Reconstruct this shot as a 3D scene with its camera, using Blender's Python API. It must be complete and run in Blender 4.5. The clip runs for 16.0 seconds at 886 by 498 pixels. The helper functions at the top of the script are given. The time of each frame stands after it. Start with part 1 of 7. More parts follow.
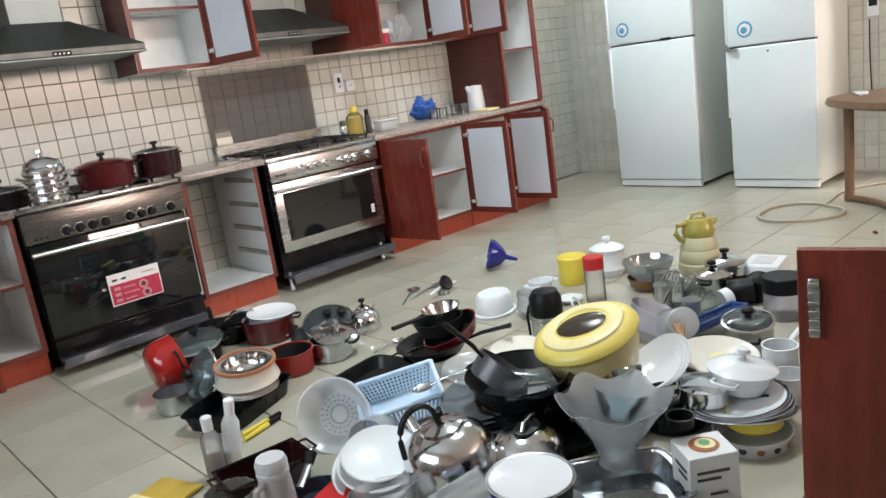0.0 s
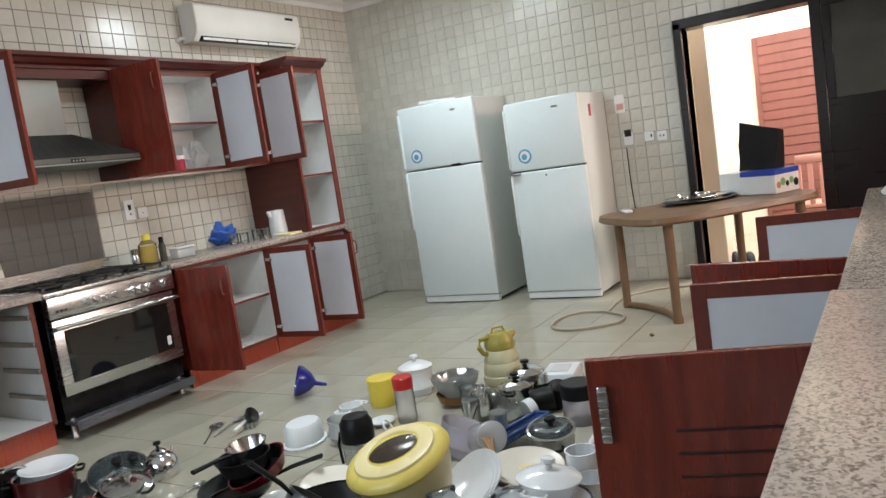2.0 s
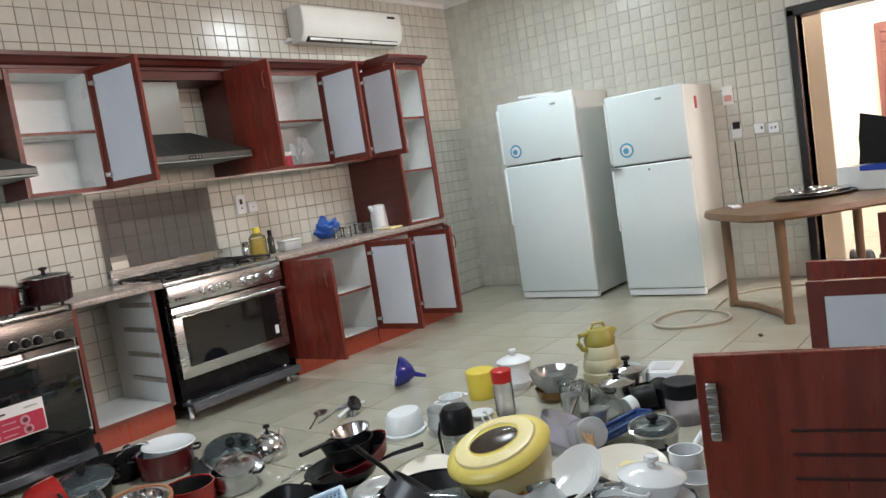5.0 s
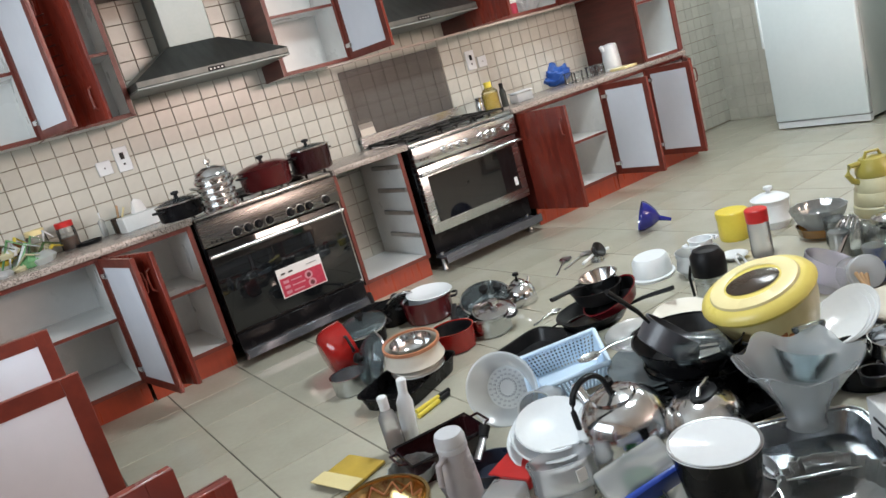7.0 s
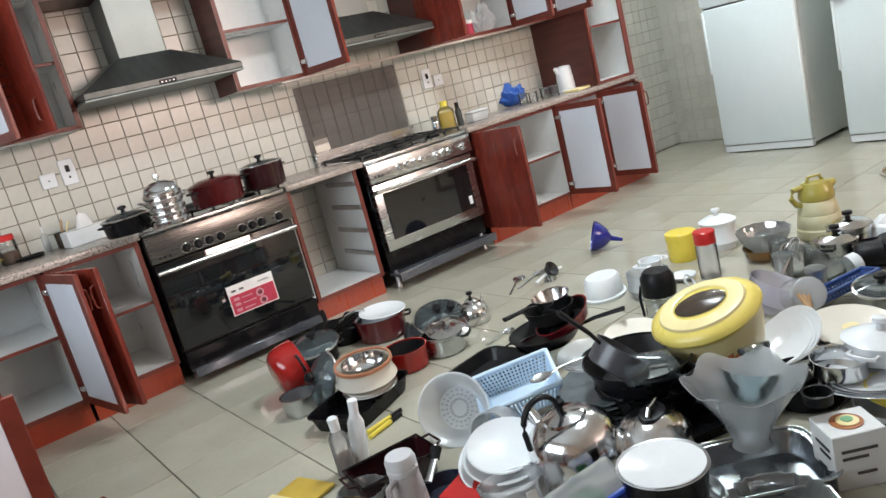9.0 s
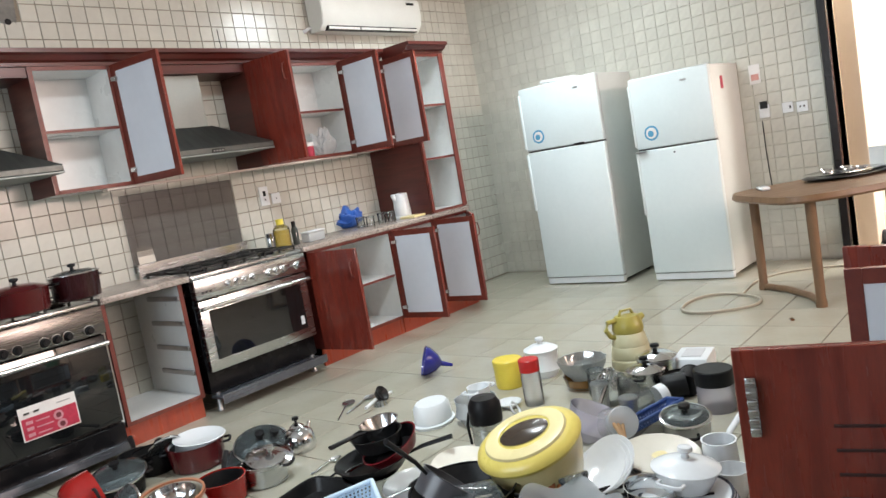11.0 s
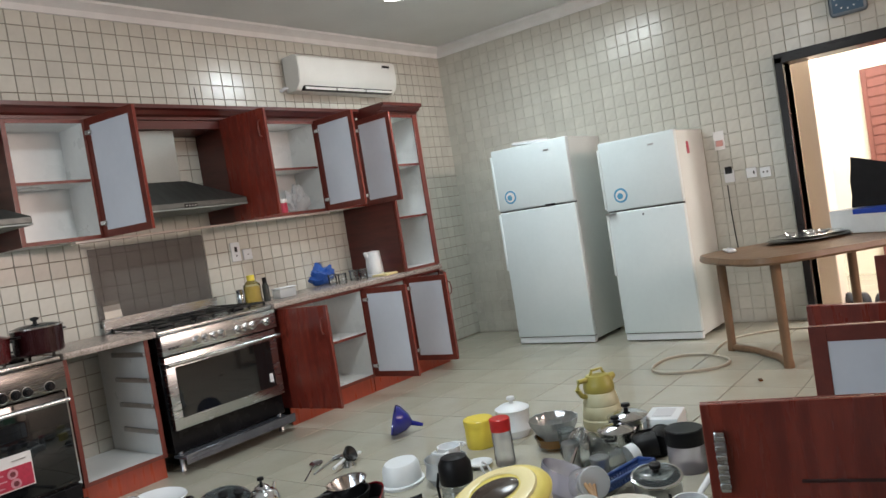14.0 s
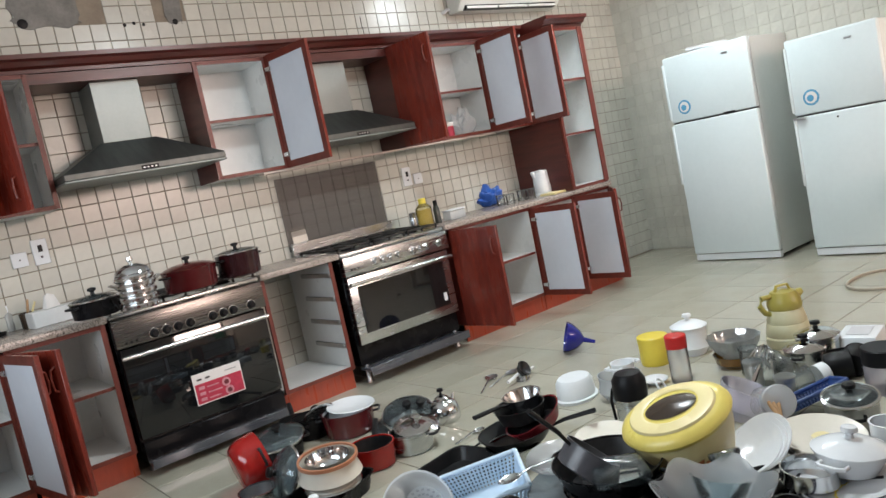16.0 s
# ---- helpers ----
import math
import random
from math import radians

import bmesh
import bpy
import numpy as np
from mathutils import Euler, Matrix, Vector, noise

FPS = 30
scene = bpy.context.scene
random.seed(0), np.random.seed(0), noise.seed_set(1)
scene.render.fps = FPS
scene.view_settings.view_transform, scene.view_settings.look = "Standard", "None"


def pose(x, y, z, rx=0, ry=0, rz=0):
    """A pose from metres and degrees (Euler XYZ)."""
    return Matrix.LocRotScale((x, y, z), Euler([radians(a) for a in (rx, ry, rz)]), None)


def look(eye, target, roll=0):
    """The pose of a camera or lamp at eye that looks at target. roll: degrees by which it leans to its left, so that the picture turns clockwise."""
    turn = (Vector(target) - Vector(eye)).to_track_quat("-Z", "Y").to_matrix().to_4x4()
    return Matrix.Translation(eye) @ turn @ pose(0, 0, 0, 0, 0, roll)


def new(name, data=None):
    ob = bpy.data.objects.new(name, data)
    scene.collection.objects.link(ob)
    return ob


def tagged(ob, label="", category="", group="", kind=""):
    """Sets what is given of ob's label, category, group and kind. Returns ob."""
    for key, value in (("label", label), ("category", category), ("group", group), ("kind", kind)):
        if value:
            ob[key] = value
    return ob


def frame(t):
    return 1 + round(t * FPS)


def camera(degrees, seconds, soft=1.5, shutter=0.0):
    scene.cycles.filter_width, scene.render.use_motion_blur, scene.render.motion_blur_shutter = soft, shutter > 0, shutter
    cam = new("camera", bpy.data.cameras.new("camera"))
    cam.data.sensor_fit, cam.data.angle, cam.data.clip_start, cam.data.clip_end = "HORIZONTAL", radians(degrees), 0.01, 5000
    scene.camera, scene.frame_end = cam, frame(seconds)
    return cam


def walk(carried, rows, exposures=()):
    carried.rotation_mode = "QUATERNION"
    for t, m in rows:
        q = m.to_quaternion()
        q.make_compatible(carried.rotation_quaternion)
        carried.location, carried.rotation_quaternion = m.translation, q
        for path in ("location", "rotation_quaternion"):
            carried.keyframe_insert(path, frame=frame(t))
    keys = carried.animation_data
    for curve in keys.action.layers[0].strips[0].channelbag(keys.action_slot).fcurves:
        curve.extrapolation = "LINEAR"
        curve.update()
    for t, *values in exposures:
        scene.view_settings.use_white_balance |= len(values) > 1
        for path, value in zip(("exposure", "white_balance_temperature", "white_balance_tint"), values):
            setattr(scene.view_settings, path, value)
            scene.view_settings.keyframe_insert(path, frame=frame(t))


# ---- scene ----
cam = camera(61.40, 16.0)
PATH = [
    (0.0, pose(0.007, -0.010, 1.286, 76.50, 8.05, -43.92)),
    (0.5, pose(-0.001, -0.015, 1.290, 79.42, 8.98, -44.93)),
    (1.0, pose(0.007, -0.018, 1.293, 83.29, 8.02, -50.58)),
    (1.5, pose(0.020, -0.009, 1.297, 82.98, 7.87, -54.93)),
    (2.0, pose(0.026, -0.018, 1.299, 83.50, 8.40, -58.92)),
    (2.5, pose(0.026, -0.025, 1.303, 84.84, 8.48, -61.23)),
    (3.0, pose(0.039, -0.013, 1.304, 85.97, 8.56, -62.89)),
    (3.2, pose(0.035, -0.020, 1.305, 86.31, 8.53, -63.31)),
    (5.5, pose(-0.011, -0.012, 1.294, 82.38, 9.49, -45.12)),
    (6.0, pose(-0.008, -0.014, 1.302, 80.10, 11.08, -39.02)),
    (6.5, pose(-0.019, -0.004, 1.306, 78.16, 12.98, -36.40)),
    (7.0, pose(-0.030, 0.010, 1.303, 76.37, 15.61, -34.35)),
    (7.5, pose(-0.033, 0.008, 1.303, 75.36, 16.93, -34.84)),
    (8.0, pose(-0.032, 0.007, 1.300, 76.29, 16.56, -35.74)),
    (8.2, pose(-0.028, 0.010, 1.302, 76.21, 16.03, -36.18)),
    (10.3, pose(-0.005, 0.016, 1.316, 80.59, 11.14, -42.72)),
    (10.5, pose(-0.002, 0.017, 1.317, 81.71, 10.75, -44.44)),
    (11.0, pose(0.007, 0.015, 1.320, 83.38, 9.90, -49.91)),
    (11.5, pose(0.008, 0.023, 1.323, 83.83, 9.87, -53.10)),
    (12.0, pose(0.010, 0.014, 1.315, 85.53, 9.46, -56.19)),
    (12.5, pose(0.014, 0.003, 1.300, 87.07, 9.13, -58.33)),
    (13.0, pose(0.006, 0.011, 1.303, 87.61, 9.09, -58.17)),
    (13.5, pose(0.006, 0.013, 1.301, 87.02, 9.06, -55.27)),
    (14.0, pose(-0.003, 0.009, 1.302, 87.69, 9.08, -52.00)),
    (14.5, pose(-0.010, -0.005, 1.305, 88.33, 9.61, -48.85)),
    (15.0, pose(-0.002, 0.004, 1.309, 85.96, 10.15, -43.72)),
    (15.5, pose(-0.010, 0.002, 1.303, 84.88, 10.94, -40.70)),
    (16.0, pose(-0.016, 0.003, 1.292, 83.98, 11.79, -39.14)),
]
walk(cam, PATH, [(0.0, 0.1), (1.5, 0.05), (2.0, -0.3), (3.0, -0.5), (5.5, -0.15), (7.0, 0.12), (8.0, 0.18), (10.5, 0.14), (11.5, 0.12), (12.5, -0.3), (13.0, -0.4), (14.5, -0.36), (15.5, -0.08), (16.0, -0.05)])

# ---- light and exposure ----
world = bpy.data.worlds.new("world")
scene.world = world
world.use_nodes = True
wn = world.node_tree
sky = wn.nodes.new("ShaderNodeTexSky")
sky.sky_type = "NISHITA"
sky.sun_disc = False
sky.sun_elevation, sky.sun_rotation = radians(40), radians(70)
wn.links.new(sky.outputs[0], wn.nodes["Background"].inputs[0])
wn.nodes["Background"].inputs[1].default_value = 0.1


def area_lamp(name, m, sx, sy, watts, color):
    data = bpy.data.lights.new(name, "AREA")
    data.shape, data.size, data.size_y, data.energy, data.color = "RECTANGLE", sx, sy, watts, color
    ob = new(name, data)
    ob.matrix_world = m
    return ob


# ceiling lamp over the far end, an unseen side window, daylight in the corridor
area_lamp("ceiling_lamp_light", pose(4.96, 3.34, 3.01, 0, 0, -46), 1.2, 0.1, 48, (0.84, 0.95, 1.0))
# Unseen fill lamp added over the near end; no fixture hangs there.
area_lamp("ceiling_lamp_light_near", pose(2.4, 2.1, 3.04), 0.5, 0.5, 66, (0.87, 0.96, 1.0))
# Warm fill lamp added at the unseen back wall to brighten the backsplash.
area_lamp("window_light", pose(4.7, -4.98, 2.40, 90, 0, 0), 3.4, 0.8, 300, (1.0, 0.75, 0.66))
area_lamp("side_window_light", pose(-1.04, 2.3, 1.70, 90, 0, -90), 2.2, 1.1, 58, (0.82, 0.92, 1.0))
area_lamp("corridor_daylight", pose(7.6, 0.9, 2.85), 1.2, 2.0, 120, (1.0, 0.97, 0.93))
# Added lamp, out of sight, throws corridor light onto the fridge side.
area_lamp("corridor_window_light", look(Vector((7.35, -0.65, 2.3)), Vector((6.15, 2.1, 0.7))), 0.8, 1.0, 130, (1.0, 0.95, 0.88))


# ---- materials ----
def nodes_of(name):
    mat = bpy.data.materials.new(name)
    mat.use_nodes = True
    nt = mat.node_tree
    return mat, nt, nt.nodes["Principled BSDF"]


def surface(name, a, b=None, rough=0.5, metal=0.0, scale=8.0, stretch=(1, 1, 1), bump=0.0, fine=60.0, rough_var=0.1, coat=0.0, island=0.0, spec=0.5):
    """A procedural surface: two colours mixed by coarse and fine noise, varied gloss and fine relief."""
    mat, nt, bsdf = nodes_of(name)
    L = nt.links.new
    tc = nt.nodes.new("ShaderNodeTexCoord")
    mp = nt.nodes.new("ShaderNodeMapping")
    mp.inputs["Scale"].default_value = stretch
    L(tc.outputs["Object"], mp.inputs["Vector"])
    n1 = nt.nodes.new("ShaderNodeTexNoise")
    n1.inputs["Scale"].default_value, n1.inputs["Detail"].default_value = scale, 5
    n2 = nt.nodes.new("ShaderNodeTexNoise")
    n2.inputs["Scale"].default_value, n2.inputs["Detail"].default_value = fine, 3
    L(mp.outputs[0], n1.inputs["Vector"])
    L(mp.outputs[0], n2.inputs["Vector"])
    add = nt.nodes.new("ShaderNodeMath")
    add.operation = "MULTIPLY_ADD"
    add.inputs[1].default_value = 0.35
    L(n2.outputs[0], add.inputs[0])
    L(n1.outputs[0], add.inputs[2])
    rng = nt.nodes.new("ShaderNodeMapRange")
    rng.inputs["From Min"].default_value, rng.inputs["From Max"].default_value = 0.42, 0.95
    L(add.outputs[0], rng.inputs["Value"])
    mix = nt.nodes.new("ShaderNodeMix")
    mix.data_type = "RGBA"
    b = b or tuple(c * 0.8 for c in a)
    mix.inputs["A"].default_value, mix.inputs["B"].default_value = (*a, 1), (*b, 1)
    L(rng.outputs[0], mix.inputs["Factor"])
    col = mix.outputs["Result"]
    if island:
        info = nt.nodes.new("ShaderNodeObjectInfo")
        geo = nt.nodes.new("ShaderNodeNewGeometry")
        sm = nt.nodes.new("ShaderNodeMath")
        L(info.outputs["Random"], sm.inputs[0])
        L(geo.outputs["Random Per Island"], sm.inputs[1])
        fr = nt.nodes.new("ShaderNodeMath")
        fr.operation = "FRACT"
        L(sm.outputs[0], fr.inputs[0])
        hsv = nt.nodes.new("ShaderNodeHueSaturation")
        r2 = nt.nodes.new("ShaderNodeMapRange")
        r2.inputs["To Min"].default_value, r2.inputs["To Max"].default_value = 1 - island, 1 + island
        L(fr.outputs[0], r2.inputs["Value"])
        L(r2.outputs[0], hsv.inputs["Value"])
        L(col, hsv.inputs["Color"])
        col = hsv.outputs[0]
    L(col, bsdf.inputs["Base Color"])
    rr = nt.nodes.new("ShaderNodeMapRange")
    rr.inputs["To Min"].default_value, rr.inputs["To Max"].default_value = max(0.02, rough - rough_var), min(1, rough + rough_var)
    L(n1.outputs[0], rr.inputs["Value"])
    L(rr.outputs[0], bsdf.inputs["Roughness"])
    bsdf.inputs["Metallic"].default_value = metal
    bsdf.inputs["Coat Weight"].default_value = coat
    bsdf.inputs["Specular IOR Level"].default_value = spec
    if bump:
        bp = nt.nodes.new("ShaderNodeBump")
        bp.inputs["Strength"].default_value, bp.inputs["Distance"].default_value = bump, 0.002
        L(add.outputs[0], bp.inputs["Height"])
        L(bp.outputs[0], bsdf.inputs["Normal"])
    return mat


def clear(name, color, rough=0.08, alpha=0.5, ior=1.3):
    """Thin clear plastic or glass: mostly see-through, a little body colour, and gloss that grows at grazing angles."""
    mat, nt, bsdf = nodes_of(name)
    L = nt.links.new
    bsdf.inputs["Base Color"].default_value = (*color, 1)
    nz = nt.nodes.new("ShaderNodeTexNoise")
    nz.inputs["Scale"].default_value = 20
    rr = nt.nodes.new("ShaderNodeMapRange")
    rr.inputs["To Min"].default_value, rr.inputs["To Max"].default_value = max(0.01, rough - 0.05), rough + 0.06
    L(nz.outputs[0], rr.inputs["Value"])
    L(rr.outputs[0], bsdf.inputs["Roughness"])
    tr = nt.nodes.new("ShaderNodeBsdfTransparent")
    tr.inputs["Color"].default_value = (*(0.55 + 0.45 * min(1, c * 1.15) for c in color), 1)
    body = nt.nodes.new("ShaderNodeMixShader")
    body.inputs[0].default_value = alpha
    tl = nt.nodes.new("ShaderNodeBsdfTranslucent")
    tl.inputs["Color"].default_value = (*color, 1)
    skin = nt.nodes.new("ShaderNodeMixShader")
    skin.inputs[0].default_value = 0.45
    L(bsdf.outputs[0], skin.inputs[1])
    L(tl.outputs[0], skin.inputs[2])
    L(tr.outputs[0], body.inputs[1])
    L(skin.outputs[0], body.inputs[2])
    gl = nt.nodes.new("ShaderNodeBsdfGlossy")
    L(rr.outputs[0], gl.inputs["Roughness"])
    fr = nt.nodes.new("ShaderNodeFresnel")
    fr.inputs["IOR"].default_value = ior
    top = nt.nodes.new("ShaderNodeMixShader")
    L(fr.outputs[0], top.inputs[0])
    L(body.outputs[0], top.inputs[1])
    L(gl.outputs[0], top.inputs[2])
    L(top.outputs[0], nt.nodes["Material Output"].inputs["Surface"])
    return mat


def faceted(mat, scale, strength):
    """Gives a clear material a cut pattern: bumps on all its glossy layers."""
    nt = mat.node_tree
    vo = nt.nodes.new("ShaderNodeTexVoronoi")
    vo.inputs["Scale"].default_value = scale
    bp = nt.nodes.new("ShaderNodeBump")
    bp.inputs["Strength"].default_value, bp.inputs["Distance"].default_value = strength, 0.01
    nt.links.new(vo.outputs["Distance"], bp.inputs["Height"])
    for n in list(nt.nodes):
        if n.bl_idname in ("ShaderNodeBsdfPrincipled", "ShaderNodeBsdfGlossy", "ShaderNodeFresnel"):
            nt.links.new(bp.outputs[0], n.inputs["Normal"])
    return mat


def glowing(name, color, strength):
    mat, nt, bsdf = nodes_of(name)
    bsdf.inputs["Base Color"].default_value = (*color, 1)
    bsdf.inputs["Emission Color"].default_value = (*color, 1)
    bsdf.inputs["Emission Strength"].default_value = strength
    return mat


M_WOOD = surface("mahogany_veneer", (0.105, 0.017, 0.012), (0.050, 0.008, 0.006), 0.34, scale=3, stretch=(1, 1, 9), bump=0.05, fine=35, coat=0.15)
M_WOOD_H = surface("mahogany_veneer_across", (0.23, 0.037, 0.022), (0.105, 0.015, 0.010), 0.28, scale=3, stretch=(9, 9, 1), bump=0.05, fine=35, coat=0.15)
M_EDGE = surface("mahogany_edge", (0.17, 0.030, 0.018), (0.10, 0.016, 0.010), 0.4, scale=12)
M_PLINTH = surface("red_plinth", (0.36, 0.055, 0.022), (0.25, 0.036, 0.015), 0.3, scale=4, stretch=(8, 8, 1))
M_WHITE = surface("white_laminate", (0.76, 0.77, 0.76), (0.66, 0.67, 0.66), 0.3, scale=3, fine=20)
M_DOORIN = surface("white_door_panel", (0.68, 0.71, 0.78), (0.61, 0.64, 0.71), 0.35, scale=3, fine=20)
M_TILE = surface("cream_wall_tile", (0.60, 0.59, 0.525), (0.51, 0.50, 0.445), 0.24, scale=5, fine=30, island=0.05)
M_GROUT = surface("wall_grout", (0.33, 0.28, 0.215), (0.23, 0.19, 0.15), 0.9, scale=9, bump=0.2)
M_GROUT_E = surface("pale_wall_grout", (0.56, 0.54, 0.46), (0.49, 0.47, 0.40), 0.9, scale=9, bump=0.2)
M_FLOOR = surface("floor_tile", (0.45, 0.43, 0.35), (0.38, 0.36, 0.29), 0.07, scale=3, fine=40, rough_var=0.05, island=0.03)
M_FGROUT = surface("floor_grout", (0.10, 0.09, 0.07), (0.06, 0.05, 0.04), 0.9, scale=9)
M_PLASTER = surface("ceiling_plaster", (0.70, 0.71, 0.70), (0.64, 0.65, 0.64), 0.8, scale=2, bump=0.1)
# Unseen walls get a dim beige that cuts bounced light.
M_UNSEENWALL = surface("dim_unseen_wall", (0.40, 0.37, 0.32), (0.35, 0.32, 0.28), 0.7, scale=2, bump=0.1)
M_CROWN = surface("white_plaster_moulding", (0.78, 0.78, 0.77), (0.7, 0.7, 0.69), 0.6)
def granite(name, dark, mid, light, rough):
    """Speckled stone: small crystals of three colours over a soft cloud."""
    mat, nt, bsdf = nodes_of(name)
    L = nt.links.new
    tc = nt.nodes.new("ShaderNodeTexCoord")
    vo = nt.nodes.new("ShaderNodeTexVoronoi")
    vo.inputs["Scale"].default_value = 215
    nz = nt.nodes.new("ShaderNodeTexNoise")
    nz.inputs["Scale"].default_value, nz.inputs["Detail"].default_value = 95, 4
    cl = nt.nodes.new("ShaderNodeTexNoise")
    cl.inputs["Scale"].default_value = 3
    for n in (vo, nz, cl):
        L(tc.outputs["Object"], n.inputs["Vector"])
    sep = nt.nodes.new("ShaderNodeSeparateColor")
    L(vo.outputs["Color"], sep.inputs[0])
    mx = nt.nodes.new("ShaderNodeMath")
    mx.operation = "MULTIPLY_ADD"
    mx.inputs[1].default_value = 0.55
    L(sep.outputs[0], mx.inputs[0])
    L(nz.outputs[0], mx.inputs[2])
    ad = nt.nodes.new("ShaderNodeMath")
    ad.operation = "MULTIPLY_ADD"
    ad.inputs[1].default_value = 0.2
    L(cl.outputs[0], ad.inputs[0])
    L(mx.outputs[0], ad.inputs[2])
    ramp = nt.nodes.new("ShaderNodeValToRGB")
    el = ramp.color_ramp.elements
    el[0].position, el[0].color = 0.55, (*dark, 1)
    el[1].position, el[1].color = 1.0, (*light, 1)
    k = el.new(0.76)
    k.color = (*mid, 1)
    L(ad.outputs[0], ramp.inputs[0])
    L(ramp.outputs[0], bsdf.inputs["Base Color"])
    bsdf.inputs["Roughness"].default_value = rough
    return mat


M_GRANITE = granite("beige_granite", (0.15, 0.12, 0.10), (0.38, 0.315, 0.265), (0.62, 0.55, 0.49), 0.28)
M_GRANITE_D = granite("grey_granite", (0.08, 0.065, 0.058), (0.25, 0.21, 0.18), (0.43, 0.37, 0.33), 0.26)
M_STEEL = surface("brushed_steel", (0.55, 0.575, 0.585), (0.48, 0.505, 0.515), 0.27, 1.0, scale=3, stretch=(1, 1, 8), fine=60, rough_var=0.05)
M_CHROME = surface("polished_steel", (0.72, 0.73, 0.74), (0.60, 0.61, 0.62), 0.15, 1.0, scale=6, rough_var=0.05)
M_ALU = surface("dull_aluminium", (0.50, 0.51, 0.52), (0.38, 0.39, 0.40), 0.36, 1.0, scale=9, fine=70)
M_BLACK = surface("black_enamel", (0.005, 0.005, 0.006), (0.009, 0.009, 0.010), 0.26, scale=10, spec=0.18)
M_BGLASS = surface("black_oven_glass", (0.006, 0.007, 0.008), (0.010, 0.011, 0.012), 0.04, scale=10, rough_var=0.02, spec=0.7)
M_BPLAST = surface("black_plastic", (0.006, 0.006, 0.007), (0.011, 0.011, 0.012), 0.4, scale=14, bump=0.05, spec=0.2)
M_IRON = surface("cast_iron", (0.02, 0.02, 0.02), (0.035, 0.033, 0.03), 0.6, scale=30, bump=0.3, spec=0.25)
M_NONSTICK = surface("worn_nonstick", (0.006, 0.006, 0.007), (0.020, 0.020, 0.020), 0.34, scale=14, fine=90, spec=0.25)
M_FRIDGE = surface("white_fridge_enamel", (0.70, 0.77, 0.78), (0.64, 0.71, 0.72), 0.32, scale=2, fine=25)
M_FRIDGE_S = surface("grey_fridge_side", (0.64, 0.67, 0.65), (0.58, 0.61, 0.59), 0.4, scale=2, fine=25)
M_DOORDARK = surface("dark_door_wood", (0.012, 0.008, 0.007), (0.007, 0.005, 0.005), 0.3, scale=4, stretch=(1, 1, 8), spec=0.25)
M_TABLE = surface("brown_moulded_plastic", (0.20, 0.115, 0.06), (0.14, 0.078, 0.04), 0.42, scale=6, stretch=(6, 1, 1))
M_PAINT_C = surface("cream_corridor_paint", (0.80, 0.75, 0.64), (0.74, 0.69, 0.58), 0.7, scale=2)
M_PAINT_P = surface("peach_corridor_paint", (0.80, 0.66, 0.55), (0.74, 0.60, 0.50), 0.7, scale=2)
M_SHUTTER = surface("red_brown_door", (0.22, 0.082, 0.066), (0.18, 0.064, 0.052), 0.45, scale=3, stretch=(1, 6, 1))
M_WPLAST = surface("white_plastic", (0.76, 0.79, 0.81), (0.69, 0.72, 0.74), 0.38, scale=6)
M_AC = surface("white_ac_plastic", (0.76, 0.76, 0.72), (0.70, 0.70, 0.66), 0.35, scale=4)
M_HOLE = surface("bare_mortar", (0.28, 0.27, 0.25), (0.16, 0.155, 0.145), 0.95, scale=14, bump=0.6)
M_TINTSHEET = clear("tinted_clear_sheet", (0.34, 0.33, 0.33), 0.32, 0.16, 1.25)
M_CLEAR = clear("clear_glass", (0.70, 0.74, 0.74), 0.05, 0.10, 1.5)
M_FROST = clear("frosted_plastic", (0.92, 0.96, 0.99), 0.22, 0.54, 1.3)
M_GLASSDARK = surface("dark_door_glass", (0.05, 0.055, 0.052), (0.07, 0.075, 0.07), 0.12, scale=3, spec=0.3)


# ---- builders ----
def bm_box(bm, x0, x1, y0, y1, z0, z1, bevel=0.0, seg=1):
    r = bmesh.ops.create_cube(bm, size=1.0, matrix=Matrix.LocRotScale(((x0 + x1) / 2, (y0 + y1) / 2, (z0 + z1) / 2), None, (abs(x1 - x0), abs(y1 - y0), abs(z1 - z0))))
    if bevel:
        edges = list({e for v in r["verts"] for e in v.link_edges})
        bmesh.ops.bevel(bm, geom=edges, offset=bevel, segments=seg, affect="EDGES", profile=0.5)
    return bm


def box(x0, x1, y0, y1, z0, z1, bevel=0.0, seg=1):
    return bm_box(bmesh.new(), x0, x1, y0, y1, z0, z1, bevel, seg)


def bm_lathe(bm, profile, n=32, m=None, sx=1.0, sy=1.0, lobes=0, amp=0.0, caps=True):
    """Turns (radius, height) pairs round z; lobes and amp make a fluted or wavy wall."""
    rings = []
    top = max(z for r, z in profile) or 1
    for r, z in profile:
        ring = []
        for i in range(n):
            a = 2 * math.pi * i / n
            k = r * (1 + amp * math.cos(lobes * a) * max(0, z / top))
            v = Vector((k * math.cos(a) * sx, k * math.sin(a) * sy, z))
            ring.append(bm.verts.new(m @ v if m else v))
        rings.append(ring)
    for a, b in zip(rings, rings[1:]):
        for i in range(n):
            bm.faces.new((a[i], a[(i + 1) % n], b[(i + 1) % n], b[i]))
    for ring, r in ((rings[0], profile[0][0]), (rings[-1], profile[-1][0])):
        if caps and r > 1e-5:
            bm.faces.new(ring)
    return bm


def lathe(profile, n=32, m=None, **k):
    return bm_lathe(bmesh.new(), profile, n, m, **k)


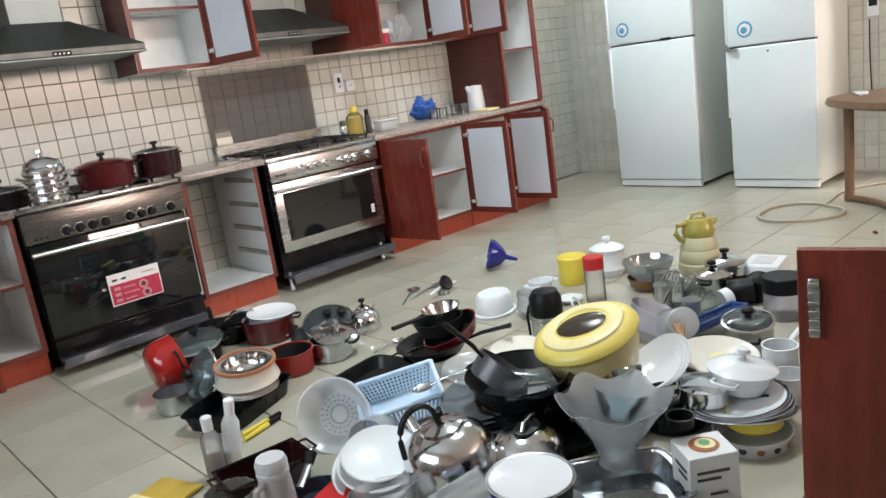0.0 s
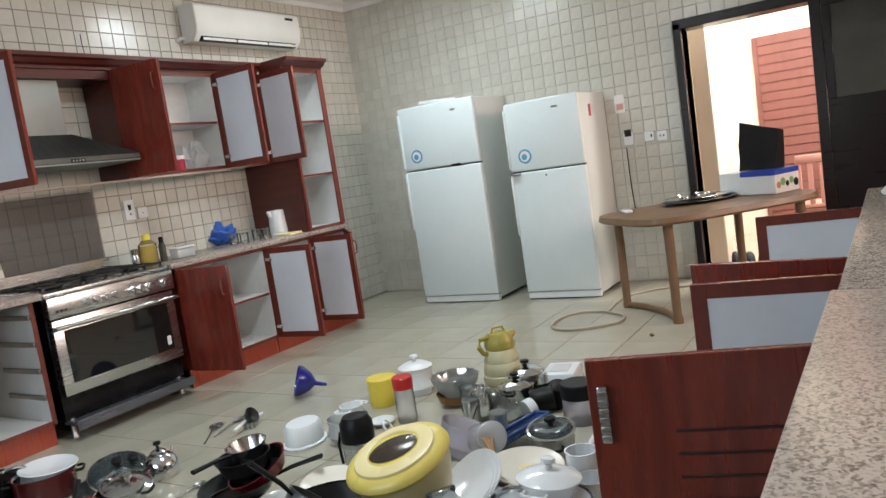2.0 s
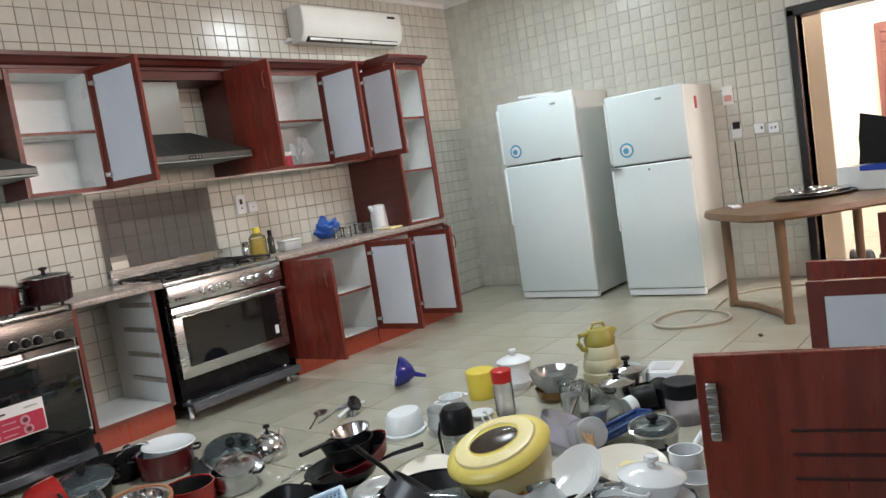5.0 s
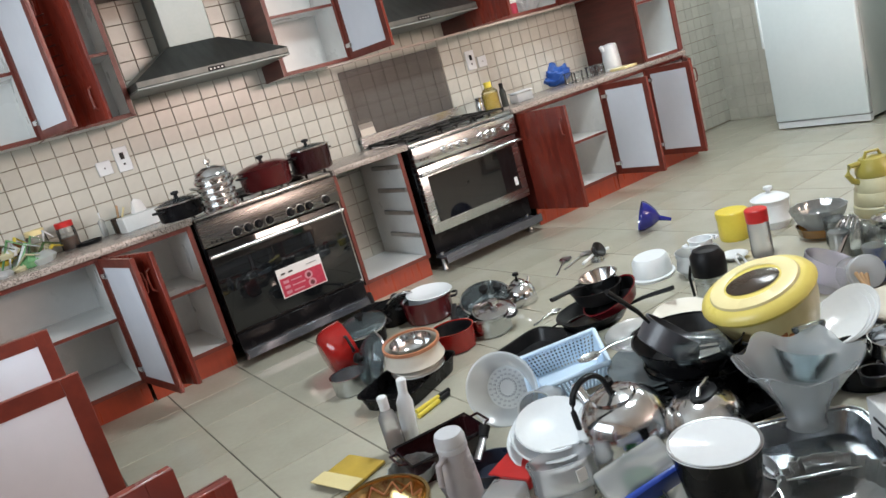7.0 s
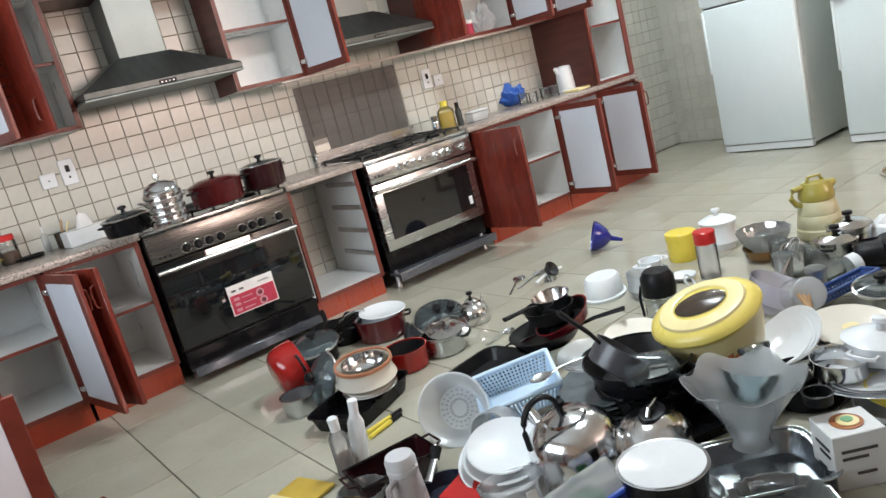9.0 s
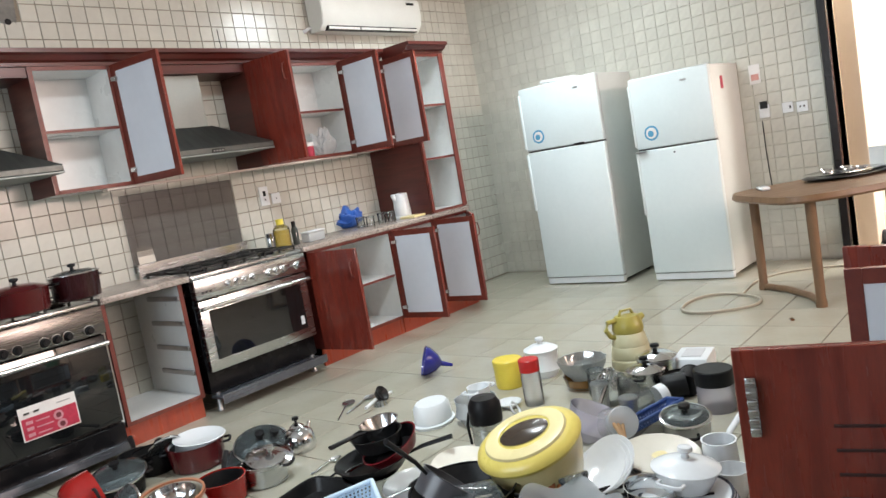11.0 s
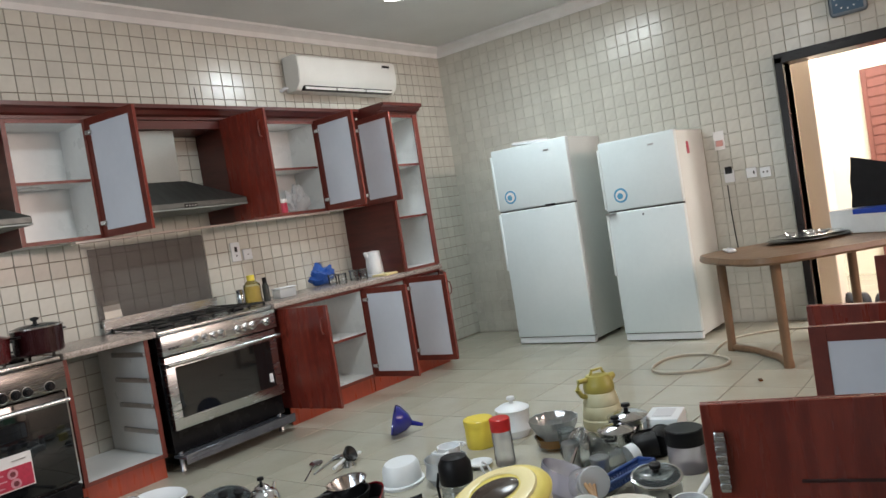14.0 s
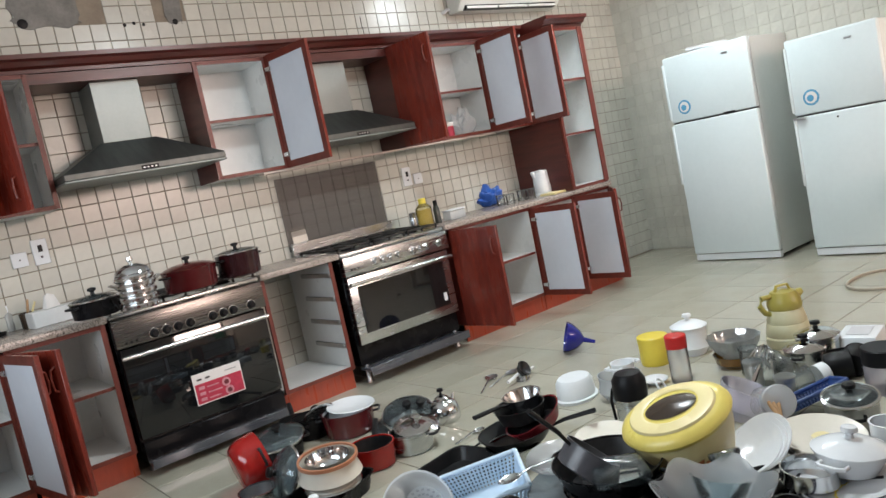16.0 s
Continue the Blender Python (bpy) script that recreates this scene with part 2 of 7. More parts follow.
def bm_tube(bm, pts, r, n=8, flat=1.0):
    """A round bar through points."""
    pts = [Vector(p) for p in pts]
    rings = []
    for i, p in enumerate(pts):
        d = (pts[min(i + 1, len(pts) - 1)] - pts[max(i - 1, 0)]).normalized()
        up = Vector((0, 0, 1)) if abs(d.z) < 0.95 else Vector((1, 0, 0))
        u = d.cross(up).normalized()
        w = u.cross(d)
        rr = r[i] if isinstance(r, (list, tuple)) else r
        rings.append([bm.verts.new(p + u * rr * math.cos(2 * math.pi * k / n) + w * rr * flat * math.sin(2 * math.pi * k / n)) for k in range(n)])
    for a, b in zip(rings, rings[1:]):
        for k in range(n):
            bm.faces.new((a[k], a[(k + 1) % n], b[(k + 1) % n], b[k]))
    bm.faces.new(rings[0])
    bm.faces.new(rings[-1])
    return bm


def tube(pts, r, n=8, flat=1.0):
    return bm_tube(bmesh.new(), pts, r, n, flat)


def mesh_of(name, bm, material, smooth=40):
    bmesh.ops.recalc_face_normals(bm, faces=bm.faces)
    me = bpy.data.meshes.new(name)
    bm.to_mesh(me)
    bm.free()
    me.materials.append(material)
    if smooth:
        me.polygons.foreach_set("use_smooth", [True] * len(me.polygons))
        me.set_sharp_from_angle(angle=radians(smooth))
    return me


def part(name, bm, material, parent, label="", m=None, smooth=40):
    ob = new(name, mesh_of(name, bm, material, smooth))
    ob.parent = parent
    if m is not None:
        ob.matrix_local = m
    return tagged(ob, label)


def thing(name, label, category, m=None, group="", size=0.0):
    ob = new(name)
    if m is not None and group == "kitchenware spread over the floor":
        m = m @ Matrix.Diagonal((*((size or 1.14),) * 3, 1))
    ob.empty_display_size = 0.1
    if m is not None:
        ob.matrix_world = m
    return tagged(ob, label, category, group)


def solid(name, bm, material, label, category, m=None, group="", kind="", smooth=40):
    ob = new(name, mesh_of(name, bm, material, smooth))
    if m is not None:
        ob.matrix_world = m
    return tagged(ob, label, category, group, kind)


# ---- plan ----
XL, XR, YB, YW, ZC = -1.05, 6.60, -5.0, 4.90, 3.135   # inner faces of the room
FRONT, UFRONT, TOP = 4.28, 4.57, 0.90                # base fronts, wall-unit fronts, worktop height
T, TX, TZ0 = 0.1085, 0.1035, 1.529                                              # wall tile pitch
D1, D2 = 0.50, 1.46                                  # doorway in the far wall (y)

# floor with tiles
solid("floor", box(XL - 0.2, XR + 3.2, YB - 0.2, YW + 0.2, -0.12, -0.004), M_FGROUT, "dark grout bed under glossy beige floor tiles", "floor", kind="structure")
solid("ceiling", box(XL - 0.2, XR + 0.2, YB - 0.2, YW + 0.2, ZC, ZC + 0.15), M_PLASTER, "smooth white plaster ceiling with a cornice", "ceiling", kind="structure")
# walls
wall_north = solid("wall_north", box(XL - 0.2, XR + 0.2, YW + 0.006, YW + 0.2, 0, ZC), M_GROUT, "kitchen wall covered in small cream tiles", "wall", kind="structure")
bm = box(XR + 0.006, XR + 0.2, D2, YW + 0.006, 0, ZC)
bm_box(bm, XR + 0.006, XR + 0.2, YB - 0.2, D1 - 1.02, 0, ZC)
bm_box(bm, XR + 0.006, XR + 0.2, D1 - 1.02, D2, 2.16, ZC)
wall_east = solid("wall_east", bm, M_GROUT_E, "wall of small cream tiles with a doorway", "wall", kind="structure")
# Unseen walls close the room; the back opening serves an added lamp.
bm = box(XL - 0.2, XL, YB, 1.2, 0, ZC)
bm_box(bm, XL - 0.2, XL, 3.4, YW, 0, ZC)
bm_box(bm, XL - 0.2, XL, 1.2, 3.4, 0, 1.15)
bm_box(bm, XL - 0.2, XL, 1.2, 3.4, 2.25, ZC)
solid("wall_west", bm, M_UNSEENWALL, "unseen beige wall, darkened to cut bounced light, with a window", "wall", kind="structure")
bm = box(XL - 0.2, 3.0, YB - 0.2, YB, 0, ZC)
bm_box(bm, 6.4, XR + 0.2, YB - 0.2, YB, 0, ZC)
bm_box(bm, 3.0, 6.4, YB - 0.2, YB, 0, 2.0)
bm_box(bm, 3.0, 6.4, YB - 0.2, YB, 2.8, ZC)
solid("wall_south", bm, M_UNSEENWALL, "unseen beige wall, darkened to cut bounced light, with an added opening", "wall", kind="structure")
# plaster cornice along both tiled walls
prof = [(0.0, 0.0), (0.0, -0.10), (0.02, -0.10), (0.03, -0.06), (0.07, -0.03), (0.09, -0.02), (0.09, 0.0)]


def cornice(name, length, m, material, prof, label):
    bm = bmesh.new()
    a = [bm.verts.new((0, -p[0], p[1])) for p in prof]
    b = [bm.verts.new((length, -p[0], p[1])) for p in prof]
    for i in range(len(prof)):
        j = (i + 1) % len(prof)
        bm.faces.new((a[i], a[j], b[j], b[i]))
    bm.faces.new(a)
    bm.faces.new(b)
    return solid(name, bm, material, label, "trim", m, kind="structure", smooth=20)


cornice("trim", XR - XL, pose(XL, YW, ZC - 0.002), M_CROWN, prof, "white plaster cornice along the ceiling")
cornice("trim", YW - YB, pose(XR, YW, ZC - 0.002, 0, 0, -90), M_CROWN, prof, "white plaster cornice along the ceiling")


# ---- doorway, far door leaf and corridor ----
bm = box(XR - 0.05, XR + 0.2, D2, D2 + 0.06, 0, 2.16, 0.004)
bm_box(bm, XR - 0.05, XR + 0.2, D1 - 0.08, D1, 0, 2.16, 0.004)
bm_box(bm, XR - 0.05, XR + 0.2, D1 - 0.08, D2 + 0.06, 2.11, 2.19, 0.004)
door_frame = solid("door_frame", bm, M_DOORDARK, "dark brown wooden frame of the open doorway", "door frame", kind="structure")
leaf = thing("door_1", "dark brown door leaf with a dim glass pane", "door", pose(XR, 0, 0))
bm = box(-0.035, 0.01, D1 - 1.02, D1 - 0.082, 0.01, 1.36, 0.003)
bm_box(bm, -0.035, 0.01, D1 - 1.02, D1 - 0.082, 2.06, 2.14, 0.003)
bm_box(bm, -0.035, 0.01, D1 - 0.14, D1 - 0.082, 1.36, 2.06, 0.003)
bm_box(bm, -0.035, 0.01, D1 - 1.02, D1 - 0.97, 1.36, 2.06, 0.003)
part("leaf", bm, M_DOORDARK, leaf)
part("glass_pane", box(-0.02, -0.008, D1 - 0.972, D1 - 0.138, 1.358, 2.062), M_GLASSDARK, leaf, "dark reflecting glass pane")
leaf["kind"] = "structure"
solid("corridor_wall", box(9.0, 9.2, YB, YW, 0, ZC), M_PAINT_C, "sunlit cream corridor wall", "wall", kind="structure")
solid("corridor_side_wall", box(XR + 0.2, 9.2, 2.6, 2.8, 0, ZC), M_PAINT_C, "sunlit cream corridor side wall", "wall", kind="structure")
solid("corridor_end_wall", box(XR + 0.2, 9.2, -1.2, -1.0, 0, ZC), M_PAINT_P, "peach corridor side wall", "wall", kind="structure")
solid("corridor_pillar", box(7.05, 7.4, 1.36, 1.80, 0, ZC, 0.01), M_PAINT_P, "peach painted corridor pillar", "pillar", kind="structure")
solid("corridor_ceiling", box(XR + 0.2, 9.2, -1.2, 2.8, ZC, ZC + 0.1), M_PLASTER, "white corridor ceiling", "ceiling", kind="structure")
shut = thing("corridor_door", "closed red-brown slatted door in the corridor", "door", pose(8.98, 0.25, 0))
part("door_panel", box(-0.03, 0.0, -0.65, 1.02, 0.0, 2.15, 0.004), M_SHUTTER, shut)
for i in range(21):
    part("slat", box(-0.042, -0.028, -0.6, 0.97, 0.05 + i * 0.1, 0.135 + i * 0.1, 0.004), M_SHUTTER, shut)


# pink plastic chair and shoes beyond the doorway
M_NAVYCLOTH = surface("dark_cloth", (0.02, 0.022, 0.03), (0.035, 0.035, 0.04), 0.8)
M_PINK = surface("pink_plastic", (0.62, 0.30, 0.26), (0.55, 0.26, 0.22), 0.4)
ch = thing("plastic_chair", "pink plastic chair standing in the corridor", "chair", pose(7.75, 0.62, 0, 0, 0, 100))
part("seat", box(-0.21, 0.21, -0.2, 0.2, 0.42, 0.45, 0.012, 2), M_PINK, ch)
for x in (-0.18, 0.18):
    for y in (-0.17, 0.17):
        part("leg", box(x - 0.02, x + 0.02, y - 0.02, y + 0.02, 0, 0.42, 0.006), M_PINK, ch)
for x in (-0.19, -0.095, 0.0, 0.095, 0.19):
    part("back_slat", box(x - 0.022, x + 0.022, 0.18, 0.20, 0.45, 0.82, 0.006), M_PINK, ch)
part("top_rail", box(-0.215, 0.215, 0.175, 0.205, 0.82, 0.90, 0.012, 2), M_PINK, ch)
for k in range(3):
    sh = thing("shoe", "dark shoe on the corridor floor", "shoe", pose(7.15 + 0.05 * k, 1.08 + 0.13 * k, 0, 0, 0, 95 + 8 * k), "shoes in the corridor")
    part("sole", box(-0.05, 0.05, -0.14, 0.14, 0, 0.025, 0.008, 2), M_BPLAST, sh)
    part("upper", lathe([(0.0, 0.026), (0.055, 0.026), (0.05, 0.06), (0.03, 0.095), (0.0, 0.1)], 16, sx=0.9, sy=2.3), M_NAVYCLOTH, sh)

# ---- kitchen cabinets ----
M_GROOVE = surface("dark_groove", (0.035, 0.008, 0.006), (0.025, 0.006, 0.005), 0.5)

def cab_door(parent, x, y, z0, z1, w, angle, right=False, grooves=0, handle_low=False, axis_turn=0.0, handle_m=None):
    """A hinged door: hinge at (x, y), opened by angle; red outside with short grooves, white inside with a red border."""
    s = -1 if right else 1
    m = pose(x, y, z0, 0, 0, axis_turn + (angle if right else -angle))
    h = z1 - z0
    d = part("door", box(0, s * w, -0.018, 0.0, 0, h, 0.002), M_WOOD_H, parent, "", m)
    b = 0.045
    bm = box(0, s * b, 0.0, 0.006, 0, h, 0.001)
    bm_box(bm, s * (w - b), s * w, 0.0, 0.006, 0, h, 0.001)
    bm_box(bm, s * b, s * (w - b), 0.0, 0.006, 0, b, 0.001)
    bm_box(bm, s * b, s * (w - b), 0.0, 0.006, h - b, h, 0.001)
    part("border", bm, M_EDGE, d)
    part("inner_panel", box(s * b, s * (w - b), 0.0, 0.003, b, h - b), M_DOORIN, d, "white inner panel")
    for k in range(grooves):
        zz = h - 0.17 - k * 0.052
        part("groove", box(s * w * 0.05, s * w * 0.66, -0.0205, -0.0175, zz, zz + 0.007, 0.001), M_GROOVE, d)
    hz = 0.06 if handle_low else h - 0.20
    hx = s * (w - 0.045)
    if handle_m:
        bm = box(s * (w - 0.042), s * (w - 0.020), -0.034, -0.018, h - 0.185, h - 0.055, 0.004, 2)
        for k in range(6):
            bm_box(bm, s * (w - 0.042), s * (w - 0.020), -0.038, -0.034, h - 0.176 + k * 0.02, h - 0.164 + k * 0.02, 0.002)
        part("handle", bm, handle_m, d, "ribbed steel strip handle")
    else:
        part("handle", tube([(hx, -0.018, hz), (hx, -0.04, hz + 0.012), (hx, -0.046, hz + 0.06), (hx, -0.04, hz + 0.108), (hx, -0.018, hz + 0.12)], 0.006), M_EDGE, d)
    for zz in (0.09, h - 0.09):
        bm = box(s * 0.004, s * 0.05, 0.004, 0.018, zz - 0.014, zz + 0.014, 0.002)
        bm_lathe(bm, [(0.017, 0), (0.017, 0.006)], 12, pose(s * 0.045, 0.005, zz, -90))
        part("hinge", bm, M_CHROME, d, "bright metal hinge")
    return d


def carcass(name, x0, x1, y0, y1, z0, z1, label, shelves=(), back=True, left=True, right=True, plinth=True, m=None, group="", top=True):
    """Open box of boards: front edges red, inside white."""
    c = thing(name, label, "cabinet", m, group)
    t = 0.018
    if left:
        part("side_panel", box(x0, x0 + t, y0 + 0.004, y1, z0, z1), M_WHITE, c)
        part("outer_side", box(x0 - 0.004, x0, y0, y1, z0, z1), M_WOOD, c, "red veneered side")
        part("front_edge", box(x0, x0 + t + 0.006, y0, y0 + 0.004, z0, z1), M_EDGE, c)
    if right:
        part("side_panel", box(x1 - t, x1, y0 + 0.004, y1, z0, z1), M_WHITE, c)
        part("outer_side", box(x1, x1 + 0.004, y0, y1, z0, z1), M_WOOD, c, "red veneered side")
        part("front_edge", box(x1 - t - 0.006, x1, y0, y0 + 0.004, z0, z1), M_EDGE, c)
    part("bottom_panel", box(x0 + t, x1 - t, y0 + 0.004, y1, z0, z0 + t), M_WHITE, c)
    part("front_edge", box(x0 + t, x1 - t, y0, y0 + 0.004, z0, z0 + t + 0.006), M_EDGE, c)
    if top:
        part("top_panel", box(x0 + t, x1 - t, y0 + 0.004, y1, z1 - t, z1), M_WHITE, c)
        part("front_edge", box(x0 + t, x1 - t, y0, y0 + 0.004, z1 - t - 0.006, z1), M_EDGE, c)
    if back:
        part("back_panel", box(x0 + t, x1 - t, y1 - 0.008, y1, z0 + t, z1 - t), M_WHITE, c)
    for s in shelves:
        part("shelf", box(x0 + t, x1 - t, y0 + 0.022, y1 - 0.008, s, s + t), M_WHITE, c)
        part("front_edge", box(x0 + t, x1 - t, y0 + 0.018, y0 + 0.022, s, s + t), M_EDGE, c)
    if plinth:
        part("plinth", box(x0, x1, y0 + 0.035, y0 + 0.05, 0.0, z0), M_PLINTH, c, "red plinth board")
    return c


BZ0, BZ1 = 0.13, 0.86
GB, GU = "base cabinets along the tiled wall", "wall cabinets along the tiled wall"
c = carcass("base_cabinet", -0.38, 0.455, FRONT, YW - 0.02, BZ0, BZ1, "open red base cabinet with one empty shelf", (0.50,), group=GB)
cab_door(c, 0.452, FRONT - 0.002, BZ0, BZ1 - 0.01, 0.47, 100, True)
c = carcass("base_cabinet", 0.475, 0.955, FRONT, YW - 0.02, BZ0, BZ1, "open red base cabinet beside the black oven", (0.50,), group=GB)
cab_door(c, 0.480, FRONT - 0.002, BZ0, BZ1 - 0.01, 0.47, 70)
c = carcass("drawer_cabinet", 1.875, 2.385, FRONT, YW - 0.02, BZ0, BZ1, "red drawer unit with the drawers taken out", back=False, left=False, group=GB, top=False)
part("front_edge", box(1.875, 1.900, FRONT, FRONT + 0.02, BZ0, BZ1), M_EDGE, c)
for z in (0.28, 0.44, 0.60, 0.76):
    part("drawer_runner", box(2.351, 2.366, FRONT + 0.01, FRONT + 0.40, z, z + 0.03, 0.003), M_ALU, c, "grey metal drawer runner")
c = carcass("base_cabinet", 3.40, 4.27, FRONT, YW - 0.02, BZ0, BZ1, "open red double base cabinet with an empty shelf", (0.48,), group=GB)
cab_door(c, 3.404, FRONT - 0.002, BZ0, BZ1 - 0.01, 0.46, 84)
cab_door(c, 4.266, FRONT - 0.002, BZ0, BZ1 - 0.01, 0.45, 93, True)
c = carcass("base_cabinet", 4.28, 4.80, FRONT, YW - 0.02, BZ0, BZ1, "open red base cabinet under the worktop end", (0.48,), group=GB)
cab_door(c, 4.796, FRONT - 0.002, BZ0, BZ1 - 0.01, 0.43, 93, True)
c = carcass("base_cabinet", 4.81, 5.29, FRONT, YW - 0.02, BZ0, BZ1, "red base cabinet below the tall shelf unit", (0.48,), group=GB)
cab_door(c, 5.286, FRONT - 0.002, BZ0, BZ1 - 0.01, 0.42, 44, True)

# worktops
GW = "granite worktops along the tiled wall"
for a, b in ((-1.04, 0.97), (1.87, 2.435), (3.345, 5.30)):
    solid("worktop", box(a, b, FRONT - 0.03, YW - 0.002, BZ1 + 0.002, TOP, 0.006, 2), M_GRANITE_D, "speckled grey-brown granite worktop slab", "worktop", group=GW)

# wall units
UZ0, UZ1 = 1.52, 2.27
c = carcass("wall_cabinet", -0.40, 0.455, UFRONT, YW - 0.003, UZ0, UZ1, "open red wall cabinet with white inside", (1.88,), plinth=False, group=GU)
cab_door(c, 0.452, UFRONT - 0.002, UZ0, UZ1, 0.44, 105, True)
c = carcass("wall_cabinet", 0.47, 0.955, UFRONT, YW - 0.003, UZ0, UZ1, "open red wall cabinet beside the range hood", (1.88,), plinth=False, group=GU)
cab_door(c, 0.474, UFRONT - 0.002, UZ0, UZ1, 0.45, 50, handle_low=True, grooves=9)
c = carcass("wall_cabinet", 1.90, 2.395, UFRONT, YW - 0.003, UZ0, UZ1, "open red wall cabinet with empty white shelves", (1.88,), plinth=False, group=GU)
cab_door(c, 2.392, UFRONT - 0.002, UZ0, UZ1, 0.46, 98, True)
c = carcass("wall_cabinet", 3.40, 4.32, UFRONT, YW - 0.003, UZ0, UZ1, "open red double wall cabinet with a few things", (1.88,), plinth=False, group=GU)
cab_door(c, 3.404, UFRONT - 0.002, UZ0, UZ1, 0.45, 84, grooves=0)
cab_door(c, 4.316, UFRONT - 0.002, UZ0, UZ1, 0.45, 89, True, handle_low=True)
c = carcass("wall_cabinet", 4.33, 4.80, UFRONT, YW - 0.003, UZ0, UZ1, "open red single wall cabinet by the tall unit", (1.88,), plinth=False, group=GU)
cab_door(c, 4.796, UFRONT - 0.002, UZ0, UZ1, 0.43, 87, True, handle_low=True)
tall = carcass("tall_shelf_unit", 4.815, 5.29, FRONT + 0.0, YW - 0.003, TOP + 0.002, UZ1, "tall red shelf unit with pale glass-backed shelves", (1.36, 1.82), plinth=False)
part("stile", box(5.235, 5.292, FRONT - 0.018, FRONT - 0.002, TOP + 0.01, UZ1 - 0.002, 0.003), M_EDGE, tall, "red front stile")
part("stile", box(4.815, 4.845, FRONT - 0.018, FRONT - 0.002, TOP + 0.01, UZ1 - 0.002, 0.003), M_EDGE, tall, "red front stile")
# hood bridges and shared cornice
for a, b in ((0.96, 1.895), (2.40, 3.395)):
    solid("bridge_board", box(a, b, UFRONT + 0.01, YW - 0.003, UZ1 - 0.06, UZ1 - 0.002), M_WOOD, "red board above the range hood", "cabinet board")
cprof = [(0.0, 0.0), (0.0, 0.02), (0.03, 0.03), (0.05, 0.055), (0.075, 0.065), (0.075, 0.09), (-0.25, 0.09), (-0.25, 0.0)]
cornice("cabinet_cornice", 5.22, pose(-0.40, UFRONT, UZ1 + 0.002), M_WOOD, cprof, "moulded red cornice on the wall cabinets")
cornice("cabinet_cornice", 0.52, pose(4.80, FRONT, UZ1 + 0.002), M_WOOD, cprof, "moulded red cornice on the tall unit")
M_PELMET = surface("cream_strip", (0.55, 0.46, 0.40), (0.47, 0.39, 0.34), 0.35)
solid("light_pelmet", box(2.20, 4.33, UFRONT - 0.01, UFRONT + 0.06, UZ0 - 0.018, UZ0 - 0.003, 0.003), M_PELMET, "thin pale strip under the wall cabinets", "trim", kind="structure")


def range_hood(x0, x1):
    h = thing("range_hood", "stainless chimney range hood with a dark sloped canopy", "range hood", pose((x0 + x1) / 2, 0, 0), "range hoods")
    w = (x1 - x0) / 2
    y0, z = FRONT + 0.08, 1.63
    bm = bmesh.new()
    lo = [bm.verts.new(p) for p in ((-w, y0, z + 0.05), (w, y0, z + 0.05), (w, YW - 0.004, z + 0.05), (-w, YW - 0.004, z + 0.05))]
    hi = [bm.verts.new(p) for p in ((-0.16, UFRONT + 0.04, z + 0.22), (0.16, UFRONT + 0.04, z + 0.22), (0.16, YW - 0.004, z + 0.22), (-0.16, YW - 0.004, z + 0.22))]
    for i in range(4):
        bm.faces.new((lo[i], lo[(i + 1) % 4], hi[(i + 1) % 4], hi[i]))
    bm.faces.new(lo)
    bm.faces.new(hi)
    part("canopy", bm, M_CANOPY, h, "dark brushed steel canopy", smooth=0)
    part("rim", box(-w, w, y0 - 0.004, YW - 0.004, z + 0.012, z + 0.05, 0.004), M_CANOPY, h)
    part("lip", box(-w - 0.002, w + 0.002, y0 - 0.007, YW - 0.004, z, z + 0.012, 0.003), M_DULL, h, "dull steel lip")
    part("chimney", box(-0.14, 0.14, UFRONT + 0.06, YW - 0.004, z + 0.22, UZ1 - 0.062, 0.003), M_DULL, h)
    part("switch_panel", box(-0.05, 0.05, y0 - 0.008, y0 - 0.003, z + 0.012, z + 0.038, 0.002), M_BPLAST, h)
    for i in range(4):
        part("button", box(-0.04 + i * 0.022, -0.030 + i * 0.022, y0 - 0.011, y0 - 0.007, z + 0.021, z + 0.029, 0.001), M_ALU, h)


M_CANOPY = surface("dark_green_steel", (0.11, 0.12, 0.115), (0.085, 0.092, 0.088), 0.42, 0.75, scale=5, stretch=(6, 1, 1))
M_DULL = surface("dull_steel", (0.28, 0.31, 0.305), (0.24, 0.27, 0.26), 0.5, 0.7, scale=4, rough_var=0.05)
M_DARKSTEEL = surface("dark_steel", (0.10, 0.10, 0.10), (0.07, 0.07, 0.07), 0.3, 0.9, scale=5, stretch=(30, 1, 1))
range_hood(0.965, 1.885)
range_hood(2.44, 3.36)


# ---- ovens ----
def knob(parent, x, y, z, r=0.021, mat=None):
    bm = lathe([(r, 0), (r, 0.008), (r * 0.8, 0.012), (r * 0.72, 0.032), (r * 0.6, 0.035)], 20, pose(x, y, z, 90))
    bm_box(bm, x - 0.003, x + 0.003, y - 0.038, y - 0.03, z - r * 0.7, z + r * 0.7)
    k = part("knob", bm, mat or M_BPLAST, parent)
    part("collar", lathe([(r * 1.15, -0.001), (r * 1.15, 0.004), (r * 1.0, 0.006)], 20, pose(x, y, z, 90)), M_CHROME, k)


